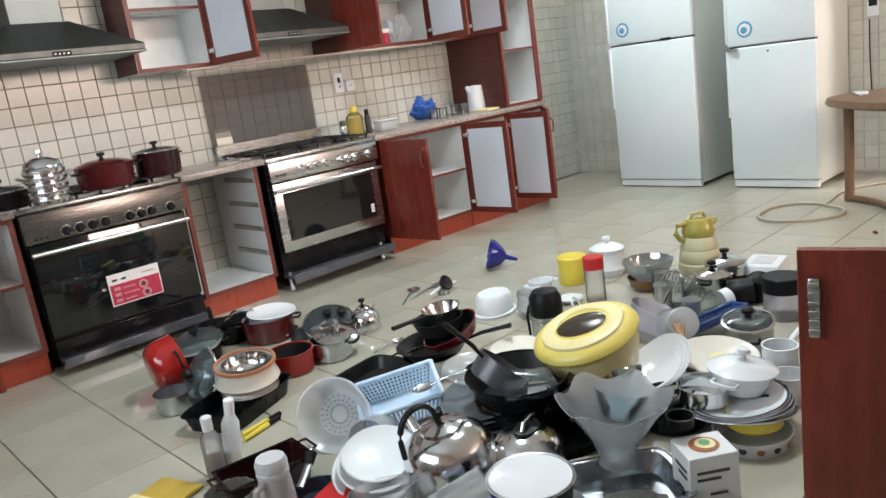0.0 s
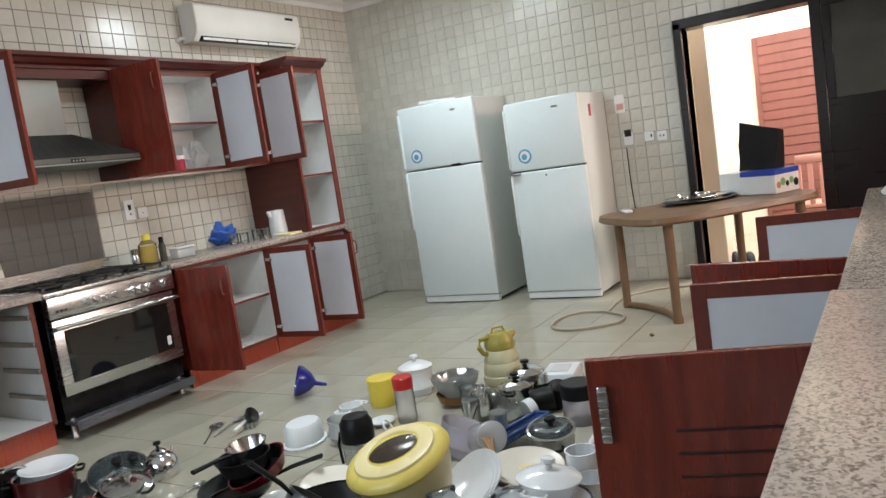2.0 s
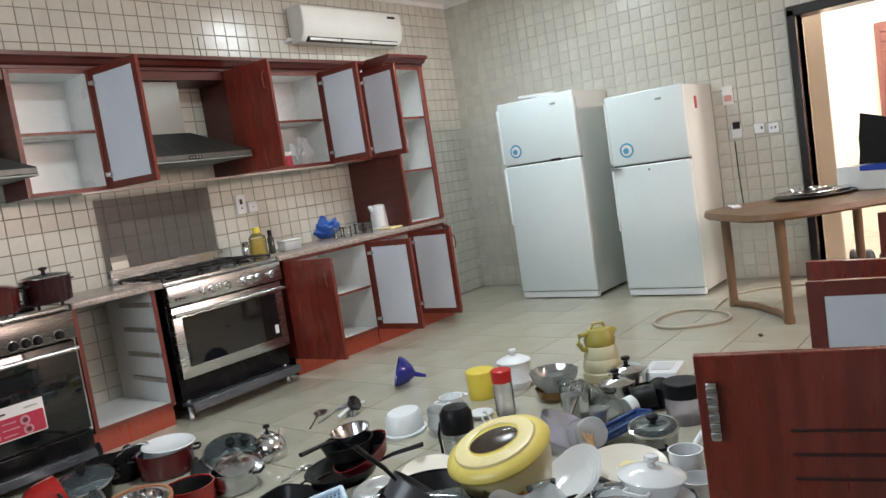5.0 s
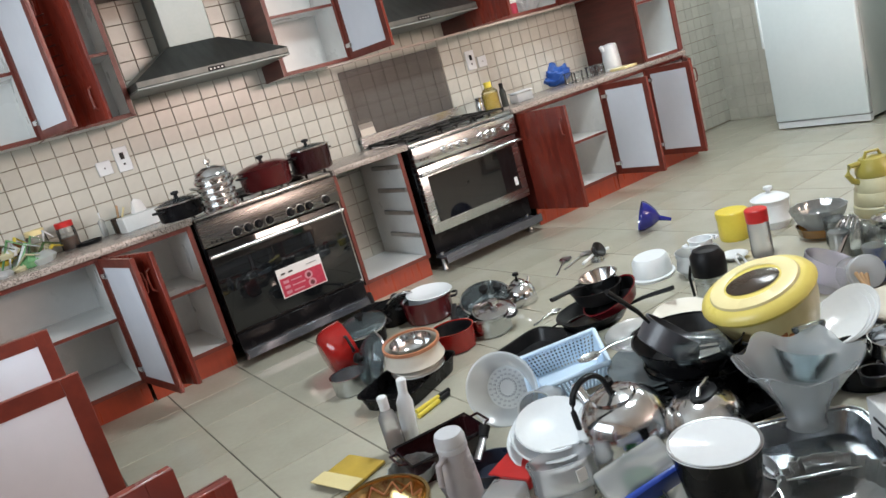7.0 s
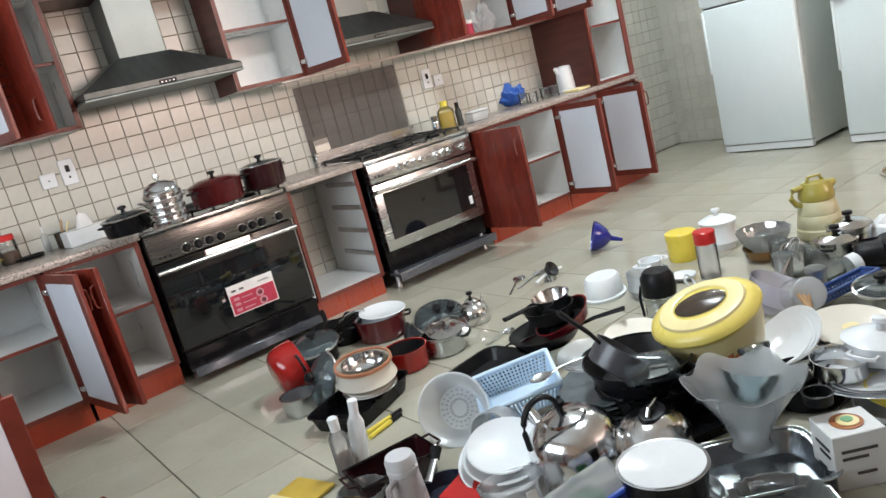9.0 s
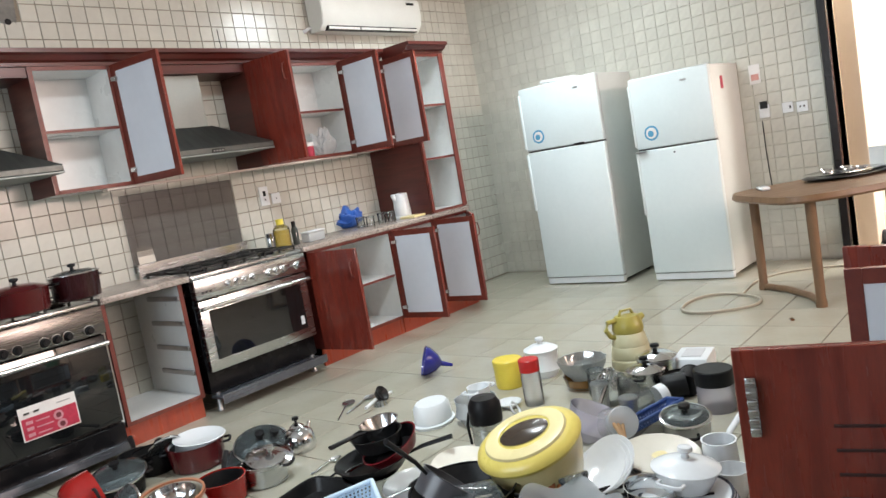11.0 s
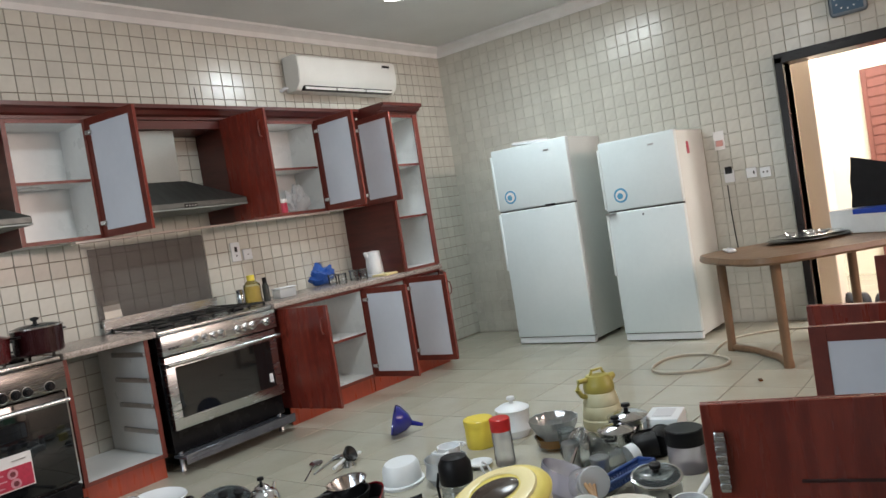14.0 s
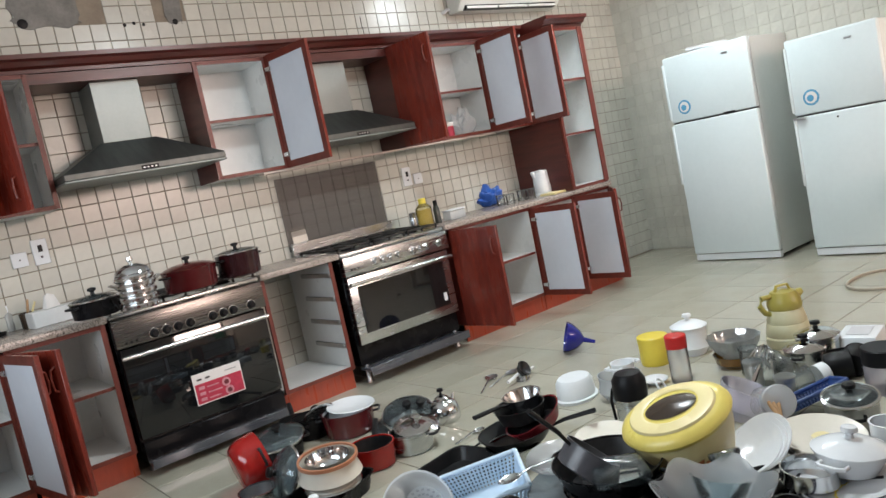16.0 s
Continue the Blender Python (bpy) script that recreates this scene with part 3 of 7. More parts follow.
def oven(x0, x1, label, dark):
    o = thing("range_cooker", label, "oven", pose(x0, FRONT, 0), "wide range cookers")
    w, dp = x1 - x0, YW - FRONT - 0.01
    part("body", box(0.005, w - 0.005, 0.02, dp, 0.12, 0.865, 0.003), M_BLACK, o)
    part("hob_top", box(0, w, -0.02, dp, 0.866, 0.893, 0.008, 2), M_STEEL, o)
    part("control_panel", box(0, w, -0.045, 0.018, 0.708 if dark else 0.735, 0.864, 0.006, 2), M_STEEL if not dark else M_PANEL, o)
    fr = -0.028
    if dark:
        part("oven_door", box(0.012, w - 0.012, fr, 0.018, 0.19, 0.70, 0.006, 2), M_BGLASS, o, "black glass oven door")
    else:
        d = part("oven_door", box(0.012, w - 0.012, fr, 0.018, 0.265, 0.725, 0.006, 2), M_STEEL, o, "steel oven door")
        part("window", box(0.075, w - 0.075, fr - 0.004, fr - 0.001, 0.335, 0.655, 0.002), M_BGLASS, d, "black glass window")
        part("sticker", box(w - 0.125, w - 0.095, fr - 0.007, fr - 0.0045, 0.37, 0.43), M_WPLAST, d, "small white paper sticker")
    hz = 0.655 if dark else 0.68
    part("door_handle", tube([(0.005, fr - 0.045, hz), (w - 0.015, fr - 0.045, hz)], 0.014, 12), M_STEEL, o, "long steel bar handle")
    for x in (0.06, w - 0.06):
        part("handle_post", tube([(x, fr, hz), (x, fr - 0.045, hz)], 0.010, 10), M_STEEL, o)
    kz = 0.745 if dark else 0.79
    for x in (0.205, 0.275, 0.34, 0.41, 0.545, 0.61, 0.67, 0.785) if dark else (0.245, 0.31, 0.37, 0.435, 0.565, 0.625, 0.685, 0.81):
        knob(o, x, -0.045, kz, 0.026, None if dark else M_CHROME)
    for x in (0.045, 0.072, 0.10):
        part("button", box(x, x + 0.014, -0.049, -0.044, kz - 0.02, kz - 0.006, 0.002), M_BPLAST, o)
    # lower drawer, let down at the front
    if dark:
        part("lower_drawer", box(0.012, w - 0.012, -0.03, 0.3, 0.055, 0.175, 0.005), M_BLACK, o, "black lower drawer front")
        part("drawer_lip", box(0.012, w - 0.03, -0.13, -0.032, 0.055, 0.075, 0.004), M_FLAP, o, "grey enamelled flap")
        part("lip_edge", box(0.008, w - 0.026, -0.138, -0.131, 0.045, 0.095, 0.003), M_FLAP, o)
    else:
        part("drawer_cavity", box(0.02, w - 0.02, 0.03, 0.05, 0.12, 0.26), M_BLACK, o)
        part("lower_drawer", box(0.0, w - 0.03, -0.105, 0.03, 0.095, 0.113, 0.003), M_FLAP, o, "black lower flap hanging open")
        part("drawer_lip", box(-0.004, w - 0.026, -0.116, -0.106, 0.07, 0.13, 0.003), M_FLAP, o)
    for x in (0.05, w - 0.05):
        for y in (0.0, dp - 0.06):
            part("leg", lathe([(0.022, 0), (0.022, 0.01), (0.016, 0.02), (0.016, 0.125)], 12, pose(x, y + 0.03, 0)), M_ALU, o)
    # burners and pan supports
    for k, (x, y, r) in enumerate(((0.17, 0.16, 0.04), (0.17, 0.42, 0.05), (0.45, 0.29, 0.07), (0.73, 0.16, 0.05), (0.73, 0.42, 0.04))):
        b = part("burner", lathe([(r * 1.2, 0), (r * 1.2, 0.006), (r, 0.008), (r, 0.016), (r * 0.8, 0.02)], 20, pose(x * w / 0.9, y, 0.893)), M_BLACK, o)
    for x in (0.02, 0.315, 0.61):
        bm = bmesh.new()
        for yy in (0.03, 0.29, 0.54):
            bm_box(bm, x, x + 0.27, yy, yy + 0.012, 0.915, 0.927)
        for xx in (x, x + 0.13, x + 0.258):
            bm_box(bm, xx, xx + 0.012, 0.03, 0.552, 0.912, 0.925)
            for yy in (0.03, 0.54):
                bm_box(bm, xx, xx + 0.012, yy, yy + 0.012, 0.893, 0.915)
        part("pan_support", bm, M_IRON, o, "black cast-iron pan support")
    return o


M_FLAP = surface("blue_grey_enamel", (0.15, 0.165, 0.19), (0.09, 0.10, 0.12), 0.25, 0.6, scale=5, stretch=(1, 6, 6))
M_PANEL = surface("dark_grey_panel", (0.20, 0.19, 0.18), (0.15, 0.145, 0.14), 0.28, 0.9, scale=4, stretch=(1, 1, 30))
ov1 = oven(0.98, 1.860, "black glass range cooker with a red sticker", True)
ov2 = oven(2.445, 3.335, "stainless steel range cooker with its flap open", False)
part("upstand", box(-0.02, 0.86, YW - FRONT - 0.06, YW - FRONT - 0.035, 0.895, 0.995, 0.003), M_STEEL, ov2, "tall steel back guard")
M_PAPER = surface("white_paper", (0.78, 0.76, 0.74), (0.72, 0.70, 0.68), 0.6)
M_PINKPRINT = surface("pink_print", (0.62, 0.30, 0.34), (0.5, 0.2, 0.24), 0.5, scale=30)
M_DRED_PRINT = surface("maroon_print", (0.16, 0.02, 0.03), (0.1, 0.012, 0.02), 0.5, scale=30)
M_REDPRINT = surface("red_print", (0.50, 0.03, 0.07), (0.36, 0.02, 0.05), 0.5, scale=30)
st = part("sticker", box(0.345, 0.640, -0.031, -0.0285, 0.265, 0.445), M_PAPER, ov1, "white and red paper sticker")
part("red_print", box(0.352, 0.633, -0.034, -0.0315, 0.272, 0.385), M_REDPRINT, st)
for k in range(3):
    part("print_bar", box(0.37, 0.405, -0.0365, -0.0345, 0.285 + k * 0.033, 0.303 + k * 0.033, 0.001), M_PINKPRINT, st)
    part("print_bar", box(0.42, 0.49 + 0.015 * (k % 2), -0.0365, -0.0345, 0.288 + k * 0.033, 0.295 + k * 0.033), M_PINKPRINT, st)
for x, z in ((0.535, 0.35), (0.545, 0.298)):
    part("picture", lathe([(0.026, 0), (0.026, 0.002)], 20, pose(x, -0.0345, z, 90)), M_PINKPRINT, st)
    part("picture_spot", lathe([(0.014, 0), (0.014, 0.002)], 14, pose(x, -0.037, z, 90)), M_DRED_PRINT, st)
for x in (0.37, 0.42):
    part("print_bar", box(x, x + 0.028, -0.034, -0.0315, 0.405, 0.415), M_DARKSTEEL, st)
part("print_bar", box(0.54, 0.61, -0.034, -0.0315, 0.412, 0.418), M_ALU, st)
# Thin clear sheet that tints the tiles grey behind the steel cooker.
solid("splash_sheet", box(2.42, 3.30, YW - 0.016, YW - 0.012, 0.94, 1.47), M_TINTSHEET, "grey tinted clear sheet over the tiles behind the cooker", "splash sheet")


# ---- fridges ----
def fridge(y0, y1, x, h, split, label, slot=True):
    f = thing("fridge", label, "fridge", pose(x, y0, 0), "two tall white fridges")
    w, d = y1 - y0, 0.62
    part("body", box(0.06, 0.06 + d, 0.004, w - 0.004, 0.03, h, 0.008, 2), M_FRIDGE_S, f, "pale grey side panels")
    part("lower_door", box(0, 0.055, 0, w, 0.07, split - 0.006, 0.014, 3), M_FRIDGE, f)
    part("upper_door", box(0, 0.055, 0, w, split + 0.006, h + 0.004, 0.014, 3), M_FRIDGE, f)
    part("gasket", box(0.02, 0.06, 0.01, w - 0.01, 0.065, h - 0.01), M_DARKSTEEL, f)
    part("kick_plate", box(0.012, 0.06, 0.005, w - 0.005, 0.01, 0.064, 0.004), M_WPLAST, f)
    part("handle", box(-0.012, 0.004, w - 0.012, w + 0.008, split - 0.55, split - 0.02, 0.006, 2), M_FRIDGE, f)
    part("handle", box(-0.012, 0.004, w - 0.012, w + 0.008, split + 0.03, h - 0.05, 0.006, 2), M_FRIDGE, f)
    if slot:
        part("handle_recess", box(-0.004, 0.004, w * 0.24, w * 0.37, split - 0.004, split + 0.016, 0.003), M_BPLAST, f, "black slot")
    else:
        part("lock", lathe([(0.008, 0), (0.008, 0.004), (0.004, 0.006)], 12, pose(0.0, w * 0.52, split - 0.05, 0, -90)), M_BPLAST, f)
        part("handle_bracket", box(-0.03, 0.002, w - 0.09, w + 0.004, split - 0.022, split - 0.008, 0.004, 2), M_ALU, f, "bare bracket of a broken handle")
    st = part("sticker", lathe([(0.062, 0), (0.062, 0.0025)], 28, pose(-0.001, w - 0.15, split + 0.13, 0, -90)), M_BLUE, f, "round blue and white sticker")
    part("ring", lathe([(0.046, 0.0028), (0.046, 0.0045)], 28, pose(-0.001, w - 0.15, split + 0.13, 0, -90)), M_PAPER, st)
    part("swirl", lathe([(0.026, 0.0048), (0.026, 0.006)], 20, pose(-0.001, w - 0.145, split + 0.125, 0, -90)), M_BLUE, st)
    part("badge", box(-0.004, 0.002, 0.18, 0.23, h - 0.09, h - 0.075), M_ALU, f)
    for y in (0.06, w - 0.06):
        for xx in (0.1, 0.6):
            part("foot", lathe([(0.02, 0), (0.02, 0.032)], 12, pose(xx, y, 0)), M_BPLAST, f)
    return f


M_BLUE = surface("blue_sticker", (0.10, 0.35, 0.55), (0.07, 0.26, 0.44), 0.4)
fridge(3.14, 3.94, 5.90, 1.85, 1.27, "tall white fridge with a long side handle")
f2 = fridge(2.185, 2.86, 5.92, 1.72, 1.13, "white fridge with a chipped handle", False)
part("red_label", box(0.25, 0.30, 0.0, 0.003, 1.52, 1.62), M_REDPRINT, f2, "small red paper label")
flat = thing("carton_sheet", "flat white carton lying on the fridge", "carton", pose(6.05, 3.55, 1.857, 3, 0, 12))
part("sheet", box(-0.12, 0.12, -0.17, 0.17, 0.0, 0.02, 0.004), M_WPLAST, flat)
part("fold", box(-0.12, 0.0, -0.16, 0.16, 0.021, 0.03, 0.003), M_PAPER, flat)


# ---- air conditioner ----
ac = thing("air_conditioner", "white split air conditioner on the tiled wall", "air conditioner", pose(4.37, YW, 0.012))
bm = bmesh.new()
ap = [(-0.01, 2.56), (-0.13, 2.56), (-0.19, 2.62), (-0.205, 2.72), (-0.20, 2.84), (-0.17, 2.865), (-0.01, 2.865)]
a = [bm.verts.new((0, y, z)) for y, z in ap]
b = [bm.verts.new((1.25, y, z)) for y, z in ap]
for i in range(len(ap)):
    bm.faces.new((a[i], a[(i + 1) % len(ap)], b[(i + 1) % len(ap)], b[i]))
bm.faces.new(a)
bm.faces.new(b)
bmesh.ops.bevel(bm, geom=[e for e in bm.edges], offset=0.006, segments=2, affect="EDGES")
part("case", bm, M_AC, ac)
part("outlet_slot", box(0.06, 1.19, -0.178, -0.12, 2.562, 2.60, 0.004), M_BPLAST, ac, "dark air outlet")
for i in range(3):
    part("flap", box(0.07 + i * 0.375, 0.43 + i * 0.375, -0.186, -0.176, 2.566, 2.588, 0.003), M_AC, ac)
part("display", box(1.06, 1.16, -0.208, -0.203, 2.80, 2.82), M_BPLAST, ac)
part("pipe", tube([(0.0, -0.03, 2.60), (-0.03, -0.03, 2.60), (-0.05, -0.02, 2.585), (-0.06, 0.0, 2.58)], 0.015), M_WPLAST, ac)


# ---- ceiling lamp ----
lamp = thing("ceiling_lamp", "long white glowing batten lamp on the ceiling", "ceiling lamp", pose(4.96, 3.34, ZC, 0, 0, -46))
part("base", box(-0.62, 0.62, -0.06, 0.06, -0.03, -0.002, 0.006, 2), M_WPLAST, lamp)
part("diffuser", lathe([(0.0, -0.62), (0.04, -0.615), (0.052, -0.59), (0.052, 0.59), (0.04, 0.615), (0.0, 0.62)], 20, pose(0, 0, -0.058, 0, 90), sx=0.55), glowing("lamp_glow", (1.0, 1.0, 0.97), 6.0), lamp, "glowing frosted tube")

# ---- peninsula with open doors ----
solid("worktop", box(-1.04, 1.846, -0.50, 0.135, 0.86, TOP, 0.008, 2), M_GRANITE, "speckled beige granite worktop of the peninsula", "worktop")
solid("worktop", box(1.85, 4.0, -0.50, 0.12, 0.86, TOP, 0.008, 2), M_GRANITE_D, "darker granite worktop end of the peninsula", "worktop")
GP = "open cabinets of the peninsula"
turn = pose(0, 0, 0, 0, 0, 180)
# built facing the other way: local x = -x, local y = -y
for a, b in ((0.1, 1.66), (1.67, 2.365), (2.62, 3.92)):
    c = carcass("base_cabinet", -b, -a, -0.10, 0.45, BZ0, BZ1 - 0.004, "open red peninsula cabinet with white inside", (0.48,), m=turn, group=GP)
    if a == 1.67:
        cab_door(c, -1.675, -0.102, BZ0, 0.83, 0.52, 106, True, grooves=9, handle_m=M_STEEL)
        cab_door(c, -2.36, -0.102, BZ0, 0.83, 0.45, 81)
    elif a == 2.62:
        cab_door(c, -2.625, -0.102, BZ0, 0.83, 0.52, 88, True)
        cab_door(c, -3.88, -0.102, BZ0, 0.83, 0.49, 82)

# ---- run along the left wall, doors swung open ----
XF = -0.41
turn = pose(0, 0, 0, 0, 0, 90)
# local x = world y, local y = -world x
GL = "open cabinets of the side run"
c = carcass("base_cabinet", 2.10, 3.6, 0.41, 1.04, BZ0, BZ1, "open red side cabinet with white inside", (0.48,), m=turn, group=GL)
cab_door(c, 2.86, 0.408, BZ0, 0.84, 0.47, 86, True)
c = carcass("base_cabinet", 0.40, 2.08, 0.41, 1.04, BZ0, BZ1, "open red side cabinet with its doors ajar", (0.48,), m=turn, group=GL)
cab_door(c, 2.06, 0.408, BZ0, 0.84, 0.47, 88, True)
cab_door(c, 1.14, 0.408, BZ0, 0.84, 0.5, 95, True)
cab_door(c, 1.02, 0.408, BZ0, 0.84, 0.55, 86, False)
solid("worktop", box(-1.045, -0.38, 0.14, FRONT - 0.032, 0.862, TOP, 0.006, 2), M_GRANITE_D, "granite worktop of the side run", "worktop")


# ---- table by the doorway ----
tb = thing("table", "brown moulded plastic table with rounded corners", "table", pose(5.66, 1.22, 0, 0, 0, 45))
bm = bmesh.new()
n = 40
lo, hi, rim = [], [], []
for i in range(n):
    a = 2 * math.pi * i / n
    cx, sy = math.cos(a), math.sin(a)
    px = 0.50 * math.copysign(abs(cx) ** 0.45, cx)
    py = 0.72 * math.copysign(abs(sy) ** 0.45, sy)
    lo.append(bm.verts.new((px * 0.98, py * 0.98, 0.685)))
    rim.append(bm.verts.new((px, py, 0.70)))
    hi.append(bm.verts.new((px * 0.985, py * 0.985, 0.735)))
for r1, r2 in ((lo, rim), (rim, hi)):
    for i in range(n):
        bm.faces.new((r1[i], r1[(i + 1) % n], r2[(i + 1) % n], r2[i]))
bm.faces.new(lo)
bm.faces.new(hi)
part("tabletop", bm, M_TABLE, tb)
for x in (-0.36, 0.36):
    for y in (-0.52, 0.52):
        part("leg", lathe([(0.034, 0), (0.036, 0.03), (0.03, 0.06), (0.034, 0.69)], 14, pose(x, y, 0)), M_TABLE, tb)
for y in (-0.52, 0.52):
    s = 1 if y > 0 else -1
    part("foot_bar", tube([(-0.36, y, 0.025), (-0.15, y - s * 0.06, 0.025), (0.15, y - s * 0.06, 0.025), (0.36, y, 0.025)], 0.024, 10), M_TABLE, tb)


# ---- loose things: materials ----
M_RED = surface("red_enamel", (0.33, 0.013, 0.011), (0.24, 0.010, 0.008), 0.18, scale=8, coat=0.3)
M_POTRED = surface("deep_red_enamel", (0.085, 0.006, 0.008), (0.055, 0.005, 0.006), 0.2, scale=8, coat=0.3)
M_MAROON = surface("maroon_enamel", (0.030, 0.006, 0.008), (0.02, 0.005, 0.006), 0.2, scale=8, coat=0.3)
M_DRED = surface("dark_red_enamel", (0.085, 0.008, 0.010), (0.055, 0.006, 0.007), 0.2, scale=8, coat=0.3)
M_YELLOW = surface("yellow_melamine", (0.80, 0.66, 0.17), (0.72, 0.57, 0.13), 0.3, scale=6)
M_LYELLOW = surface("pale_yellow_plastic", (0.82, 0.72, 0.38), (0.76, 0.62, 0.30), 0.32, scale=6)
M_JARYEL = surface("bright_yellow_plastic", (0.78, 0.62, 0.08), (0.70, 0.55, 0.06), 0.35)
M_CERAMIC = surface("white_glazed_china", (0.77, 0.79, 0.81), (0.70, 0.72, 0.74), 0.15, scale=5, coat=0.3)
M_CREAM = surface("cream_glazed_china", (0.75, 0.71, 0.62), (0.67, 0.63, 0.55), 0.2, scale=5)
M_TERRA = surface("terracotta_rim", (0.46, 0.20, 0.11), (0.36, 0.15, 0.08), 0.35, scale=8)
M_REDPAN = surface("wine_red_enamel", (0.17, 0.010, 0.016), (0.12, 0.008, 0.012), 0.28, scale=8)
M_NAVY = surface("navy_enamel", (0.016, 0.022, 0.04), (0.03, 0.035, 0.05), 0.3, scale=9)
M_BLUEP = surface("blue_plastic", (0.02, 0.07, 0.42), (0.015, 0.05, 0.33), 0.35)
M_DBLUE = surface("dull_blue_plastic", (0.02, 0.06, 0.22), (0.015, 0.045, 0.16), 0.45)
M_COBALT = surface("cobalt_plastic", (0.010, 0.014, 0.22), (0.008, 0.010, 0.15), 0.2, coat=0.3)
M_LBLUE = surface("pale_blue_plastic", (0.60, 0.74, 0.88), (0.54, 0.68, 0.82), 0.4)
M_GREEN = surface("green_plastic", (0.02, 0.28, 0.12), (0.015, 0.2, 0.09), 0.4)
M_GGLASS = clear("green_glass", (0.05, 0.25, 0.10), 0.06, 0.6, 1.45)
M_GOLD = surface("brass_lacquer", (0.70, 0.50, 0.22), (0.55, 0.38, 0.16), 0.2, 1.0, scale=10)
M_LILAC = surface("grey_lilac_plastic", (0.42, 0.39, 0.40), (0.36, 0.33, 0.34), 0.3)
M_LILACTOP = surface("light_grey_plastic", (0.58, 0.58, 0.60), (0.52, 0.52, 0.54), 0.35)
M_OIL = clear("yellow_oil", (0.85, 0.66, 0.10), 0.06, 0.45, 1.3)
M_BROWNLIQ = surface("brown_sauce", (0.12, 0.045, 0.015), (0.08, 0.03, 0.01), 0.15)
M_WOODL = surface("light_wood", (0.42, 0.25, 0.12), (0.33, 0.19, 0.09), 0.55, scale=6, stretch=(1, 1, 8))
M_REDCAP = surface("red_plastic", (0.55, 0.02, 0.02), (0.45, 0.015, 0.015), 0.35)
M_CLEARP = clear("clear_plastic", (0.95, 0.97, 1.0), 0.10, 0.30, 1.3)
M_WAVY = clear("frosted_bowl_plastic", (0.94, 0.98, 1.0), 0.10, 0.33, 1.35)
M_OILB = clear("oil_filled_plastic", (0.92, 0.84, 0.45), 0.08, 0.22, 1.35)
M_CUT = faceted(clear("cut_glass", (0.93, 0.99, 0.98), 0.04, 0.62, 1.6), 90, 1.0)
M_LILACP = clear("pale_lilac_plastic", (0.80, 0.77, 0.86), 0.2, 0.42, 1.35)
M_OLIVE = surface("olive_plastic", (0.40, 0.34, 0.08), (0.33, 0.28, 0.06), 0.3)
M_SAGE = surface("pale_olive_plastic", (0.55, 0.52, 0.34), (0.48, 0.45, 0.28), 0.4)
M_AMBER = clear("brown_lid_glass", (0.10, 0.07, 0.05), 0.22, 0.8, 1.35)
M_BLUEBAG = surface("blue_bag_plastic", (0.03, 0.12, 0.46), (0.02, 0.07, 0.3), 0.3, scale=10, bump=0.4)
M_BAG = clear("white_bag_plastic", (0.82, 0.84, 0.85), 0.3, 0.7)
M_CARTON = surface("white_carton", (0.74, 0.74, 0.73), (0.66, 0.66, 0.65), 0.55)
M_GREENS = surface("dark_leaf_green", (0.03, 0.07, 0.02), (0.06, 0.11, 0.03), 0.5, scale=20)
M_LEAFGREEN = surface("green_print", (0.10, 0.30, 0.12), (0.2, 0.4, 0.2), 0.5, scale=40)
M_BROWNPRINT = surface("brown_print", (0.28, 0.06, 0.02), (0.4, 0.16, 0.04), 0.4, scale=30)
M_CLEARG = clear("lid_glass", (0.66, 0.78, 0.82), 0.04, 0.10, 1.45)
M_DARKPLATE = surface("dark_glazed_plate", (0.16, 0.19, 0.20), (0.10, 0.12, 0.13), 0.12, scale=7)
M_GREYPAN = surface("grey_coated_metal", (0.085, 0.085, 0.095), (0.06, 0.06, 0.068), 0.32, scale=9)
M_SLOT = surface("grey_slot_shadow", (0.38, 0.40, 0.42), (0.30, 0.32, 0.34), 0.6)
M_TRAYSTEEL = surface("dull_tray_steel", (0.36, 0.38, 0.40), (0.27, 0.29, 0.31), 0.24, 1.0, scale=9, fine=70)
GPILE = "kitchenware spread over the floor"


# ---- loose things: builders ----
def shell(r, h, t=0.003, foot=0.92, flare=1.0):
    """Outline of an open vessel with a wall of thickness t."""
    return [(0, 0), (r * foot * 0.9, 0), (r * foot, h * 0.06), (r * (foot + flare) / 2, h * 0.5), (r * flare, h - 0.003), (r * flare + 0.003, h), (r * flare - t, h), (r * (foot + flare) / 2 - t, h * 0.5), (r * foot - t, h * 0.1), (0, t)]


def loop_handle(parent, r, z, material, a=0.0, w=0.035, out=0.03):
    c, s = math.cos(a), math.sin(a)
    pts = []
    for k, u in ((-w, 0.0), (-w, out * 0.8), (-w * 0.6, out), (w * 0.6, out), (w, out * 0.8), (w, 0.0)):
        rr = r + u - 0.001
        pts.append((rr * c - k * s, rr * s + k * c, z))
    part("handle", tube(pts, 0.006, 8), material, parent)


def long_handle(parent, r, z, material, a=0.0, length=0.17, rise=0.03):
    c, s = math.cos(a), math.sin(a)
    pts = [((r - 0.002) * c, (r - 0.002) * s, z), ((r + length * 0.3) * c, (r + length * 0.3) * s, z + rise * 0.5), ((r + length) * c, (r + length) * s, z + rise)]
    part("handle", tube(pts, [0.008, 0.011, 0.013], 10, 0.65), material, parent)


